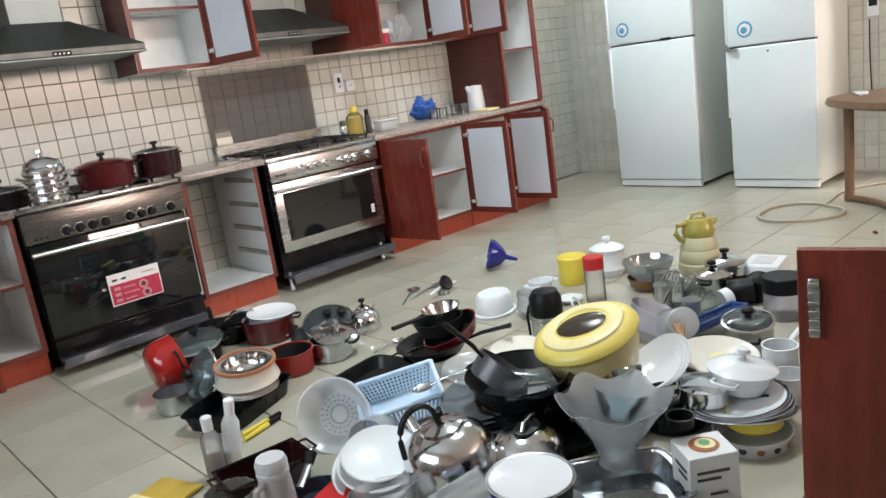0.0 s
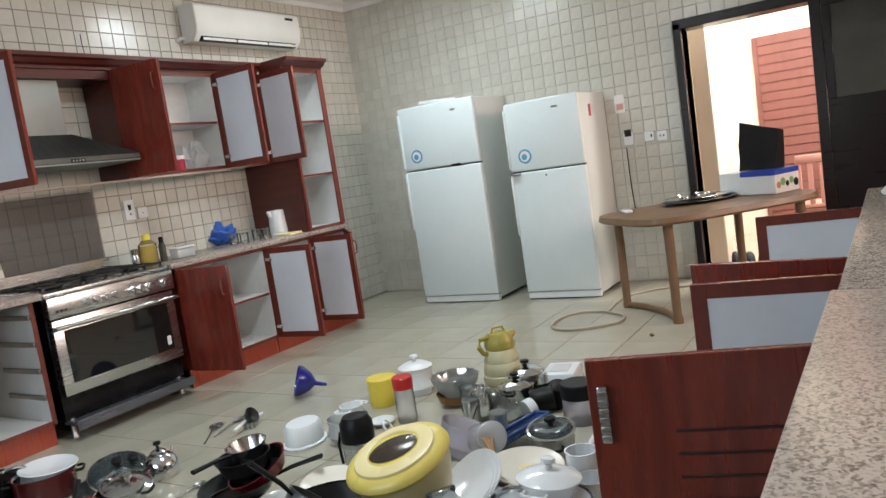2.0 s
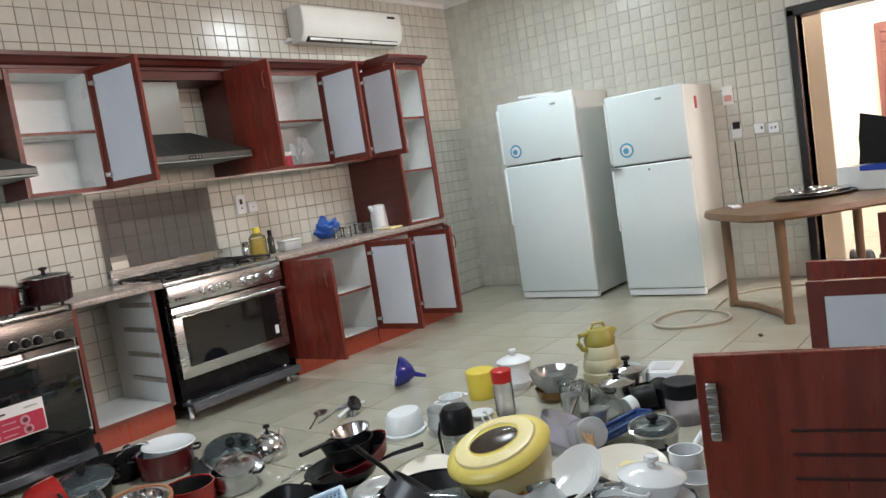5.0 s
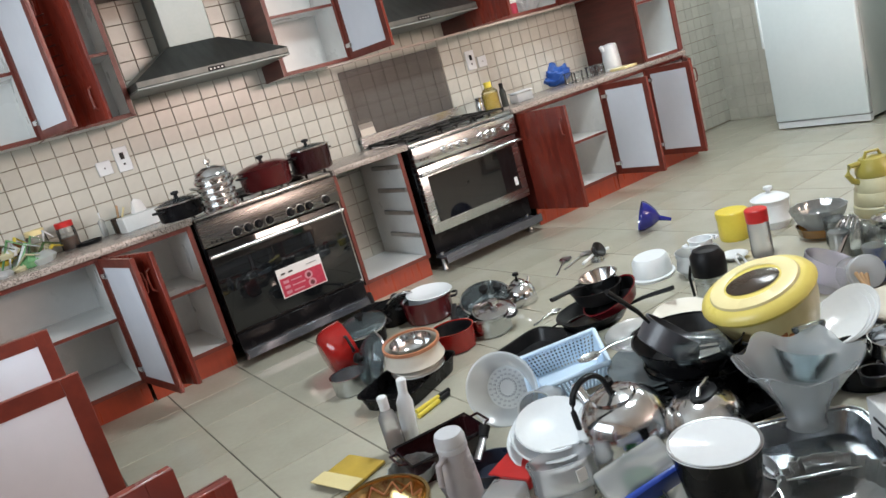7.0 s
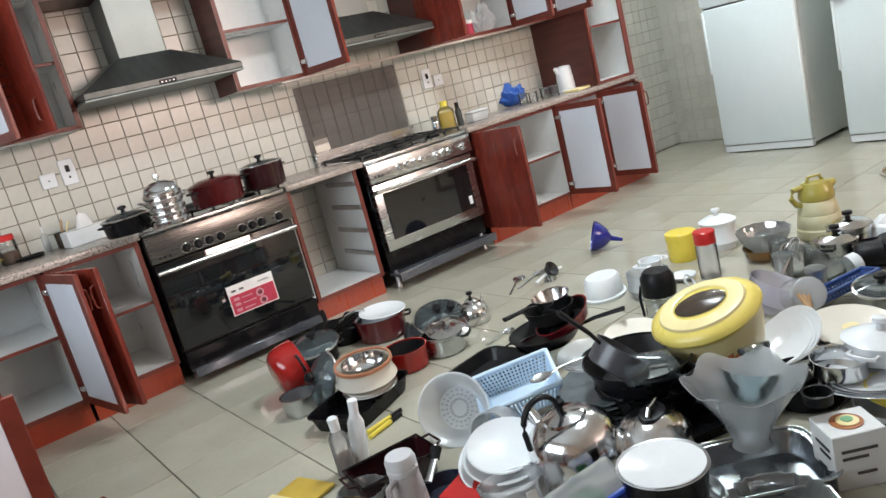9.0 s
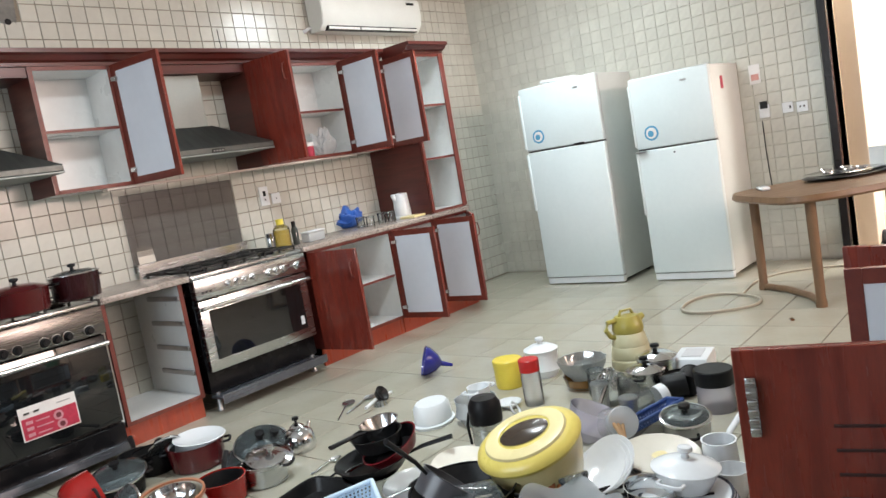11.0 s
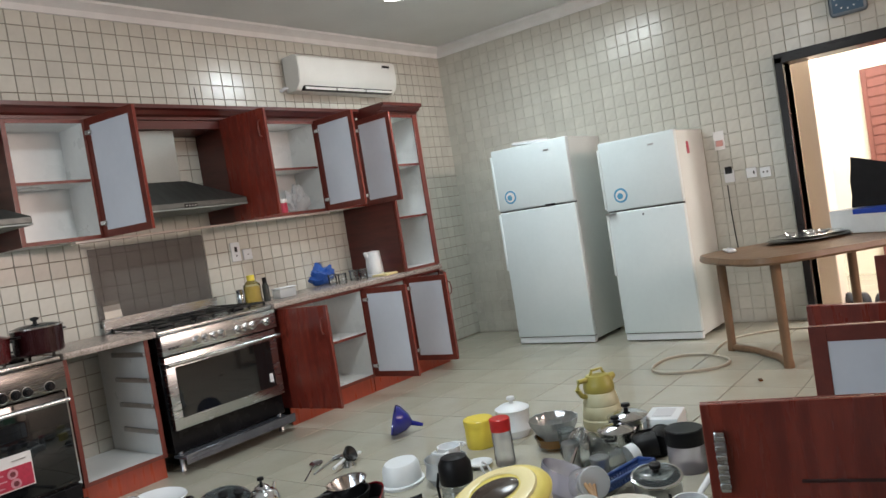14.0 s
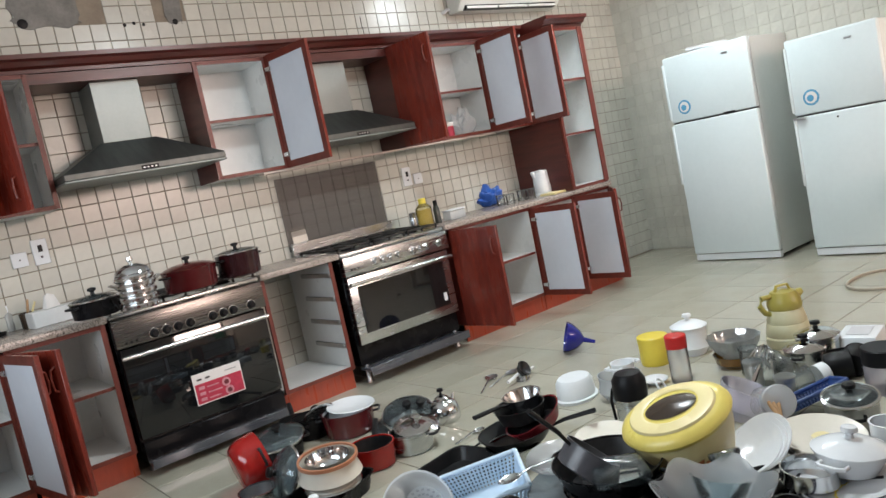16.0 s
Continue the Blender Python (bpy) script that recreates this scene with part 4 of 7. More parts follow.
def add_lid(parent, r, z, material, knob_material, dome=0.03, name="lid", glass=False):
    d = part(name, lathe([(r + 0.003, z), (r + 0.004, z + 0.004), (r * 0.92, z + dome * 0.35), (r * 0.6, z + dome * 0.8), (r * 0.2, z + dome), (0, z + dome)], 36), material, parent)
    part("knob", lathe([(0.012, z + dome), (0.009, z + dome + 0.012), (0.022, z + dome + 0.02), (0.02, z + dome + 0.032), (0, z + dome + 0.036)], 18), knob_material, d)
    if glass:
        part("rim", lathe([(r + 0.001, z - 0.002), (r + 0.006, z), (r + 0.006, z + 0.006), (r - 0.002, z + 0.008)], 36, caps=False), M_CHROME, d)
    return d


def pot(label, m, r, h, out, inn, handles="two", lid=None, knob_m=None, a=0.0, name="cooking_pot", category="pot", dome=0.03, handle_m=None, foot=0.94, flare=1.0, group=GPILE, glass=False, rounded=False):
    p = thing(name, label, category, m, group)
    wall = [(0, 0), (r * 0.62, 0), (r * 0.80, 0.008), (r * 0.93, 0.026), (r, 0.055), (r * 1.01, h * 0.8), (r, h), (r - 0.003, h), (r - 0.004, 0.055), (0, 0.012)] if rounded else shell(r, h, 0.003, foot, flare)
    part("body", lathe(wall, 36), out, p)
    if inn:
        part("lining", lathe([(r * flare - 0.005, h - 0.004), (r * (foot + flare) / 2 - 0.006, h * 0.5), (r * foot - 0.008, h * 0.12), (0, 0.008)], 36, caps=False), inn, p)
    hm = handle_m or M_BPLAST
    if handles == "two":
        loop_handle(p, r, h * 0.8, hm, a)
        loop_handle(p, r, h * 0.8, hm, a + math.pi)
    elif handles == "long":
        long_handle(p, r * flare, h * 0.8, hm, a)
    if lid:
        add_lid(p, r * flare, h, lid, knob_m or M_BPLAST, dome, glass=glass)
    return p


def loose_lid(label, m, r, material, knob_m=None, dome=0.035, glass=True):
    p = thing("pot_lid", label, "lid", m, GPILE)
    part("dome", lathe([(r - 0.004, 0), (r, 0.004), (r * 0.92, dome * 0.4), (r * 0.6, dome * 0.82), (0.02, dome), (0.0, dome), (0.0, dome - 0.003), (r * 0.6, dome * 0.8 - 0.003), (r * 0.9, dome * 0.33), (r - 0.006, 0.002)], 36), material, p)
    if glass:
        part("rim", lathe([(r - 0.003, -0.002), (r + 0.004, 0), (r + 0.004, 0.006), (r - 0.003, 0.008)], 36, caps=False), M_CHROME, p)
    part("knob", lathe([(0.012, dome), (0.009, dome + 0.012), (0.022, dome + 0.02), (0.02, dome + 0.032), (0, dome + 0.036)], 18), knob_m or M_BPLAST, p)
    return p


def plate(label, m, r, material, depth=0.022, group=GPILE, rim=None, name="plate", sx=1.0, sy=1.0):
    p = thing(name, label, "plate", m, group)
    part("dish", lathe([(0, 0), (r * 0.55, 0), (r * 0.62, 0.004), (r * 0.98, depth - 0.002), (r, depth), (r * 0.97, depth + 0.003), (r * 0.62, 0.009), (0, 0.006)], 40, sx=sx, sy=sy), material, p)
    if rim:
        part("rim_band", lathe([(r * 0.93, depth + 0.0022), (r * 0.985, depth + 0.0048), (r * 0.99, depth + 0.0042)], 40, sx=sx, sy=sy, caps=False), rim, p)
    return p


def bowl(label, m, r, h, material, name="bowl", category="bowl", foot=0.5, lobes=0, amp=0.0, group=GPILE, rim=None, t=0.004, sx=1.0, sy=1.0):
    p = thing(name, label, category, m, group)
    prof = [(0, 0), (r * foot, 0), (r * foot, h * 0.05), (r * (foot + 0.28), h * 0.35), (r * 0.94, h * 0.75), (r, h), (r - t, h), (r * 0.94 - t, h * 0.75), (r * (foot + 0.28) - t, h * 0.38), (r * foot - t, h * 0.1), (0, h * 0.08)]
    part("vessel", lathe(prof, 48, lobes=lobes, amp=amp, sx=sx, sy=sy), material, p)
    if rim:
        part("rim", lathe([(r - t - 0.002, h - 0.003), (r - t - 0.002, h + 0.005), (r + 0.003, h + 0.005), (r + 0.003, h - 0.008)], 48, caps=False, lobes=lobes, amp=amp, sx=sx, sy=sy), rim, p)
    return p


def jar(label, m, r, h, body, cap, name="jar", cap_h=0.03, neck=0.9, category="jar", fill=None, fill_h=0.5, group=GPILE):
    p = thing(name, label, category, m, group)
    part("body", lathe([(0, 0), (r * 0.95, 0), (r, 0.008), (r, h * 0.78), (r * neck, h - 0.006), (r * neck, h)], 28), body, p)
    if fill:
        part("contents", lathe([(0, 0.004), (r * 0.93, 0.004), (r * 0.94, h * fill_h), (0, h * fill_h)], 24), fill, p)
    part("cap", lathe([(r * neck + 0.003, h - 0.012), (r * neck + 0.004, h + cap_h - 0.004), (r * neck, h + cap_h), (0, h + cap_h)], 28), cap, p)
    return p


def kettle_body(label, m, r, h, group=GPILE, handle_big=True, name="kettle", turn=0.0):
    p = thing(name, label, "kettle", m, group)
    part("body", lathe([(0, 0), (r * 0.92, 0), (r, h * 0.10), (r * 1.0, h * 0.35), (r * 0.97, h * 0.55), (r * 0.86, h * 0.78), (r * 0.64, h * 0.94), (r * 0.45, h)], 40), M_CHROME, p)
    d = part("lid", lathe([(r * 0.46, h), (r * 0.44, h + 0.008), (r * 0.2, h + 0.02), (0, h + 0.022)], 28), M_CHROME, p)
    part("knob", lathe([(0.006, h + 0.02), (0.006, h + 0.035), (0.016, h + 0.04), (0.014, h + 0.052), (0, h + 0.055)], 14), M_BPLAST, d)
    part("spout", tube([(r * 0.8, 0, h * 0.45), (r * 1.15, 0, h * 0.62), (r * 1.4, 0, h * 0.92)], [r * 0.2, r * 0.13, r * 0.1], 14), M_CHROME, p, "", pose(0, 0, 0, 0, 0, turn))
    if handle_big:
        pts = []
        for k in range(13):
            a = math.pi * k / 12
            pts.append((-r * 0.50 + r * 0.46 * math.cos(math.pi - a), 0, h * 0.84 + h * 0.16 * k / 12 + 0.105 * math.sin(a) ** 0.6))
        part("handle", tube(pts, 0.011, 10, 0.7), M_BPLAST, p)
    else:
        part("handle", tube([(-r * 0.9, 0, h * 0.75), (-r * 1.5, 0, h * 0.7), (-r * 1.55, 0, h * 0.35), (-r, 0, h * 0.25)], 0.008, 8), M_BPLAST, p)
    return p


def spoon(label, m, length, material, bowl_r=0.028, name="spoon", slots=False):
    p = thing(name, label, "utensil", m, GPILE)
    part("stem", tube([(0, 0, 0.004), (length * 0.4, 0, 0.008), (length * 0.75, 0, 0.014), (length, 0, 0.008)], [0.006, 0.004, 0.004, 0.005], 8, 0.5), material, p)
    part("scoop", lathe([(0, 0), (bowl_r * 0.6, 0.003), (bowl_r, 0.010), (bowl_r * 0.95, 0.011), (bowl_r * 0.55, 0.005), (0, 0.003)], 20, pose(length + bowl_r * 0.8, 0, 0), sx=1.3), material, p)
    return p


def oven_tray(label, m, w, d, h, name="oven_tray", material=None, size=1.0):
    """A rectangular tray with sloping walls, a rolled rim and two grips."""
    p = thing(name, label, "tray", m, GPILE, size)
    bm = bmesh.new()
    rings = []
    for k, z in ((0.9, 0.0), (1.0, h), (1.04, h + 0.002), (1.04, h - 0.003), (0.985, h - 0.004), (0.885, 0.005)):
        ring = []
        for i in range(28):
            t = 2 * math.pi * i / 28
            c, q = math.cos(t), math.sin(t)
            ring.append(bm.verts.new((w * k * math.copysign(abs(c) ** 0.3, c), d * k * math.copysign(abs(q) ** 0.3, q), z)))
        rings.append(ring)
    for a, b in zip(rings, rings[1:]):
        for i in range(28):
            bm.faces.new((a[i], a[(i + 1) % 28], b[(i + 1) % 28], b[i]))
    bm.faces.new(rings[0])
    bm.faces.new(rings[-1])
    part("tray_body", bm, material or M_BLACK, p)
    for s in (-1, 1):
        part("grip", tube([(s * w, -0.05, h), (s * (w + 0.03), -0.04, h + 0.006), (s * (w + 0.03), 0.04, h + 0.006), (s * w, 0.05, h)], 0.005, 8), material or M_BLACK, p)
    return p


# ---- pile on the floor: pots near the black oven ----
pot("red enamel pot lying on its side", pose(1.136, 3.358, 0.128, 0, 80, -8), 0.112, 0.125, M_RED, None, "two", a=-1.9, rounded=True)
loose_lid("clear glass pot lid tipped on its edge", pose(1.268, 3.103, 0.112, 0, 62, 178), 0.105, M_CLEARG, dome=0.05)
pot("small steel pot under the red pot", pose(1.138, 3.140, 0.0), 0.075, 0.08, M_STEEL, M_ALU, None)
loose_lid("grey glass lid with a black knob", pose(1.483, 3.615, 0.112, 0, 12, 230), 0.118, M_CLEARG)
pot("black pot under the grey lid", pose(1.495, 3.643, 0.0), 0.105, 0.09, M_BLACK, M_NONSTICK, "two", a=-0.2)
pot("black saucepan with a looped handle", pose(1.750, 3.764, 0.0), 0.095, 0.10, M_BLACK, M_NONSTICK, "two", a=0.6)
pot("dark red pot with a white plate on top", pose(1.880, 3.569, 0.0), 0.125, 0.115, M_DRED, M_CERAMIC, "two", a=2.5)
plate("white oval plate lying in the red pot", pose(1.910, 3.573, 0.122, 4, 0, 20), 0.118, M_CERAMIC, 0.02)
pot("red saucepan with a dark lining", pose(1.672, 3.019, 0.0), 0.095, 0.095, M_RED, M_NONSTICK, "long", a=0.9)
# roasting tray with a stoneware bowl on it
oven_tray("black roasting tray under the stoneware bowl", pose(1.296, 2.850, 0.002, 0, 0, 24), 0.225, 0.14, 0.07, "roasting_tray")
plate("thin steel lid under the stoneware bowl", pose(1.369, 2.874, 0.060, 0, 3, 250), 0.112, M_CHROME, 0.012)
bowl("cream stoneware bowl with a terracotta rim", pose(1.369, 2.879, 0.074, 0, 5, 250), 0.113, 0.105, M_CREAM, foot=0.80, rim=M_TERRA)
bowl("steel bowl standing in the stoneware bowl", pose(1.369, 2.879, 0.118, 0, 5, 250), 0.086, 0.07, M_CHROME, foot=0.6)
for k in range(2):
    pn = thing("marker_pen", "yellow and black pen on the floor", "pen", pose(1.246, 2.587, 0.010, 0, 0, 15) @ pose(0.03 * k, 0.032 * k, 0, 0, 0, -5 * k), GPILE)
    part("barrel", tube([(-0.085, 0, 0), (0.03, 0, 0)], 0.009, 8), M_JARYEL, pn)
    part("cap", tube([(0.031, 0, 0), (0.085, 0, 0)], 0.0095, 8), M_BPLAST, pn)
# lids, small pots, teapot
tl = loose_lid("grey glass lid with two black knobs", pose(2.063, 3.255, 0.075, 0, 22, 238), 0.122, M_CLEARG)
part("knob", lathe([(0.012, 0.03), (0.009, 0.042), (0.022, 0.05), (0.02, 0.062), (0, 0.066)], 18, pose(0.0, 0.055, 0.0, -10)), M_BPLAST, tl)
loose_lid("clear glass lid lying under another lid", pose(2.018, 3.347, 0.02, 0, 10, 200), 0.105, M_CLEARG)
pot("short shiny steel saucepan on the floor", pose(1.880, 2.983, 0.0), 0.092, 0.09, M_STEEL, M_CHROME, "two", a=2.2)
loose_lid("polished steel lid tipped on the saucepan", pose(1.917, 2.984, 0.102, 0, 14, 262), 0.094, M_CHROME, M_CHROME, 0.02)
kettle_body("small steel teapot with a black knob", pose(2.213, 3.144, 0.0, 0, 0, 20), 0.075, 0.10, handle_big=False, name="teapot")
# ladles and spoons
spoon("steel ladle lying on the tiles", pose(2.572, 3.256, 0.0, 0, 0, 35), 0.22, M_STEEL, 0.035)
spoon("dark slotted spoon lying on the tiles", pose(2.673, 3.290, 0.0, 0, 0, 15), 0.2, M_ALU, 0.03)
spoon("small steel spoon on the floor", pose(2.003, 2.811, 0.0, 0, 0, 5), 0.13, M_STEEL, 0.022)
kn = thing("strainer_scoop", "steel scoop with a round black head", "utensil", pose(2.840, 3.183, 0.0, 0, 0, 10), GPILE)
part("head", lathe([(0, 0), (0.03, 0.004), (0.042, 0.03), (0.038, 0.034), (0, 0.012)], 24, pose(0, 0, 0.05, 60, 0, 0)), M_NONSTICK, kn)
part("stem", tube([(-0.12, 0, 0.03), (0.0, 0.0, 0.045), (0.11, 0.0, 0.03)], 0.008, 8), M_WPLAST, kn)
part("cap_base", lathe([(0, 0), (0.035, 0), (0.03, 0.03), (0, 0.035)], 20), M_STEEL, kn)
# stack of frying pans
pot("steel pan at the bottom of the stack", pose(1.987, 2.370, 0.0), 0.105, 0.08, M_STEEL, M_DRED, None, name="pan", category="pan")
pot("black frying pan with a long handle", pose(2.028, 2.380, 0.082, 0, 5, 140), 0.146, 0.05, M_NONSTICK, M_NONSTICK, "long", a=-3.45, name="frying_pan", category="pan", foot=0.75)
pot("dark red frying pan tilted on the stack", pose(2.100, 2.315, 0.135, 0, 24, 150), 0.115, 0.05, M_REDPAN, M_NONSTICK, None, name="frying_pan", category="pan", foot=0.8)
pot("small black pan on the stack", pose(2.085, 2.396, 0.155, 0, 4, 140), 0.10, 0.06, M_NONSTICK, M_NONSTICK, None, name="pan", category="pan", foot=0.8)
pot("small steel saucepan with a black handle", pose(2.118, 2.401, 0.20, 0, 6, 160), 0.075, 0.055, M_CHROME, M_CHROME, "long", a=0.35, name="saucepan", category="pan", foot=0.8)
oven_tray("dark baking tray lying on the tiles", pose(1.730, 2.489, 0.0, 0, 0, 10), 0.21, 0.15, 0.06, "baking_tray", M_NONSTICK)

# strainer, basket, plates
st = thing("plastic_strainer", "frosted white plastic strainer lying on its side", "strainer", pose(1.337, 2.194, 0.125, 68, 0, -52), GPILE)
part("bowl_wall", lathe([(0.075, -0.07), (0.1, -0.02), (0.118, 0.0), (0.124, 0.002), (0.118, 0.004), (0.098, -0.016), (0.07, -0.066), (0, -0.068)], 44), M_FROST, st)
bm = bmesh.new()
for r in (0.03, 0.045, 0.06):
    for k in range(20):
        a = 2 * math.pi * k / 20
        bm_box(bm, r * math.cos(a) - 0.004, r * math.cos(a) + 0.004, r * math.sin(a) - 0.003, r * math.sin(a) + 0.003, -0.0655, -0.062)
part("slots", bm, M_SLOT, st)
cup = thing("measuring_cup", "frosted plastic cup lying beside the strainer", "cup", pose(1.413, 2.049, 0.06, 80, 0, -60), GPILE)
part("cup_wall", lathe([(0.05, -0.06), (0.066, 0.07), (0.07, 0.072), (0.063, 0.07), (0.047, -0.057), (0, -0.058)], 32), M_FROST, cup)


def basket(label, m, sx, sy, h, material, rows=4, cols=14, nrm="plastic_basket"):
    """A tray-shaped basket with real openings: base, bars and rim."""
    p = thing(nrm, label, "basket", m, GPILE)
    part("base", box(-sx * 0.8, sx * 0.8, -sy * 0.8, sy * 0.8, 0, 0.004, 0.001), material, p)
    bm = bmesh.new()
    for s in range(cols):
        u = -1 + 2 * s / (cols - 1)
        for v in (-1, 1):
            bm_tube(bm, [(u * sx * 0.8, v * sy * 0.8, 0.003), (u * sx, v * sy, h)], 0.004, 5)
            bm_tube(bm, [(v * sx * 0.8, u * sy * 0.8, 0.003), (v * sx, u * sy, h)], 0.004, 5)
    for k in range(1, rows):
        f = 0.8 + 0.2 * k / rows
        z = h * k / rows
        c = [(-sx * f, -sy * f, z), (sx * f, -sy * f, z), (sx * f, sy * f, z), (-sx * f, sy * f, z), (-sx * f, -sy * f, z)]
        for a, b in zip(c, c[1:]):
            bm_tube(bm, [a, b], 0.003, 5)
    part("lattice", bm, material, p)
    bm = bmesh.new()
    c = [(-sx, -sy, h), (sx, -sy, h), (sx, sy, h), (-sx, sy, h), (-sx, -sy, h)]
    for a, b in zip(c, c[1:]):
        bm_tube(bm, [a, b], 0.008, 8)
    part("rim", bm, material, p)
    return p


basket("pale blue plastic basket with a slotted wall", pose(1.609, 2.122, 0.05, 12, -8, -35), 0.135, 0.10, 0.085, M_LBLUE, rows=7, cols=20)
for k in range(5):
    plate("grey-white oval serving plate in a stack", pose(1.772, 1.832, 0.02 + 0.018 * k, 0, 0, 30) @ pose(0.012 * (k % 2), 0.01 * (k % 3), 0), 0.215 - 0.006 * k, (M_ALU, M_DARKPLATE, M_NONSTICK, M_DARKPLATE, M_DARKPLATE)[k], 0.02, sx=1.0, sy=0.72, name="serving_plate")
plate("clear plastic plate on the serving plates", pose(1.881, 2.006, 0.115, 0, 8, 230), 0.11, M_CLEARP)
pot("large black wok on the plates", pose(1.815, 1.700, 0.118, 0, 2, 220), 0.165, 0.085, M_BLACK, M_NONSTICK, "two", a=0.9, name="wok", category="pan", foot=0.78)
pot("grey saucepan tipped into the wok", pose(1.695, 1.715, 0.21, 35, 25, 30), 0.085, 0.075, M_GREYPAN, M_GREYPAN, "long", a=2.4, name="saucepan")
box_ = thing("plastic_box", "scuffed clear plastic box in the wok", "container", pose(1.740, 1.590, 0.215, 14, 8, -30), GPILE)
part("tub", box(-0.08, 0.08, -0.05, 0.05, -0.02, 0.03, 0.01, 3), M_CLEARG, box_)
pot("black deep pan among the plates", pose(1.828, 1.686, 0.0), 0.16, 0.11, M_BLACK, M_NONSTICK, None, name="pan", category="pan")
plate("pale cream plate under the casserole", pose(2.153, 1.989, 0.085, 8, -4), 0.12, M_CREAM)

# bottles and thermos
jar("small sauce bottle with a white cap", pose(0.961, 2.410, 0.0, 0, 0), 0.032, 0.17, M_CLEARP, M_WPLAST, name="sauce_bottle", neck=0.42, cap_h=0.035, category="bottle", fill=M_BROWNLIQ, fill_h=0.4)
jar("white plastic squeeze bottle", pose(1.031, 2.430, 0.0, 4, 6), 0.028, 0.19, M_WPLAST, M_WPLAST, name="squeeze_bottle", neck=0.45, cap_h=0.04, category="bottle")
th = thing("thermos_jug", "grey-lilac thermos jug with a light lid", "thermos", pose(0.890, 1.835, 0.0, 0, 0, 200), GPILE, 0.9)
part("body", lathe([(0, 0), (0.058, 0), (0.062, 0.01), (0.062, 0.12), (0.054, 0.22), (0.05, 0.255), (0.047, 0.262)], 32), M_LILAC, th)
part("collar", lathe([(0.05, 0.256), (0.053, 0.262), (0.053, 0.275), (0.048, 0.28)], 32), M_LILACTOP, th)
part("lid", lathe([(0.052, 0.281), (0.053, 0.30), (0.046, 0.318), (0, 0.322)], 32), M_LILACTOP, th, "light grey lid")
part("handle", tube([(0.05, 0, 0.25), (0.088, 0, 0.245), (0.098, 0, 0.18), (0.085, 0, 0.09), (0.06, 0, 0.07)], 0.011, 10), M_LILAC, th)
dr = oven_tray("dark red square baking pan with a black inside", pose(1.028, 2.179, 0.0, 0, 0, -7), 0.15, 0.09, 0.085, "square_pan", M_MAROON, 1.0)
part("pan_inside", box(-0.128, 0.128, -0.072, 0.072, 0.008, 0.012, 0.002), M_NONSTICK, dr)
part("dark_rim", tube([(-0.15, -0.088, 0.088), (0.15, -0.088, 0.088), (0.15, 0.088, 0.088), (-0.15, 0.088, 0.088), (-0.15, -0.088, 0.088)], 0.005, 6), M_BLACK, dr)
tc = thing("food_container", "frosted clear plastic tub turned over", "container", pose(0.949, 1.738, 0.0, 0, 0, 25), GPILE, 1.0)
part("tub", box(-0.075, 0.075, -0.06, 0.06, 0.012, 0.08, 0.014, 3), M_CLEARP, tc)
part("rim", box(-0.085, 0.085, -0.07, 0.07, 0.0, 0.011, 0.004), M_CLEARP, tc)
bowl("cut glass bowl on the floor", pose(0.883, 2.155, 0.0), 0.075, 0.06, M_CUT, lobes=16, amp=0.04)
nv = pot("navy frying pan with a blue-grey handle", pose(1.068, 1.937, 0.0), 0.075, 0.045, M_NAVY, M_NAVY, None, name="frying_pan", category="pan")
part("lever", tube([(-0.02, 0.05, 0.045), (0.05, 0.10, 0.07)], 0.012, 10, 0.5), M_ALU, nv)
part("grip", tube([(0.05, 0.10, 0.07), (0.075, 0.118, 0.088)], [0.014, 0.018], 12), M_BPLAST, nv)
cb = thing("cutting_board", "yellow translucent cutting board on the floor", "board", pose(0.792, 2.450, 0.004, 0, 0, 18), GPILE)
part("board", box(-0.10, 0.06, -0.085, 0.085, 0, 0.012, 0.004, 2), surface("yellow_board", (0.60, 0.42, 0.07), (0.5, 0.34, 0.06), 0.35), cb)
part("paper_sleeve", box(-0.115, -0.05, -0.09, 0.09, 0.013, 0.017, 0.001), M_LYELLOW, cb)
gb = bowl("large brass bowl with a zigzag pattern", pose(0.679, 1.991, 0.0), 0.135, 0.09, M_GOLD, foot=0.5, rim=M_GOLD)
bm = bmesh.new()
for k in range(24):
    a0, a1 = 2 * math.pi * k / 24, 2 * math.pi * (k + 1) / 24
    r0, r1 = (0.118, 0.095) if k % 2 else (0.095, 0.118)
    z0, z1 = (0.083, 0.062) if k % 2 else (0.062, 0.083)
    bm_tube(bm, [(r0 * math.cos(a0), r0 * math.sin(a0), z0), (r1 * math.cos(a1), r1 * math.sin(a1), z1)], 0.003, 5)
part("zigzag", bm, M_BROWNPRINT, gb)

# white plates, containers and kettles in front
for k in range(3):
    plate("large white plastic plate in a stack", pose(1.262, 1.830, 0.055 + 0.02 * k, 10, -14, 10 * k), 0.142 - 0.016 * k, M_WPLAST, 0.03)
bx = thing("food_container", "red plastic food container under the plates", "container", pose(1.129, 1.856, 0.0, 0, 0, 20), GPILE)
part("tub", box(-0.08, 0.06, -0.06, 0.06, 0, 0.04, 0.012, 3), M_REDCAP, bx)
part("rim", box(-0.086, 0.066, -0.066, 0.066, 0.041, 0.047, 0.003), M_REDCAP, bx)
jug = bowl("clear plastic measuring bowl with a label", pose(1.124, 1.630, 0.0, -14, 6), 0.095, 0.11, M_CLEARP, foot=0.7, name="measuring_bowl")
part("label", box(-0.03, 0.0, -0.093, -0.089, 0.06, 0.09), M_PAPER, jug)
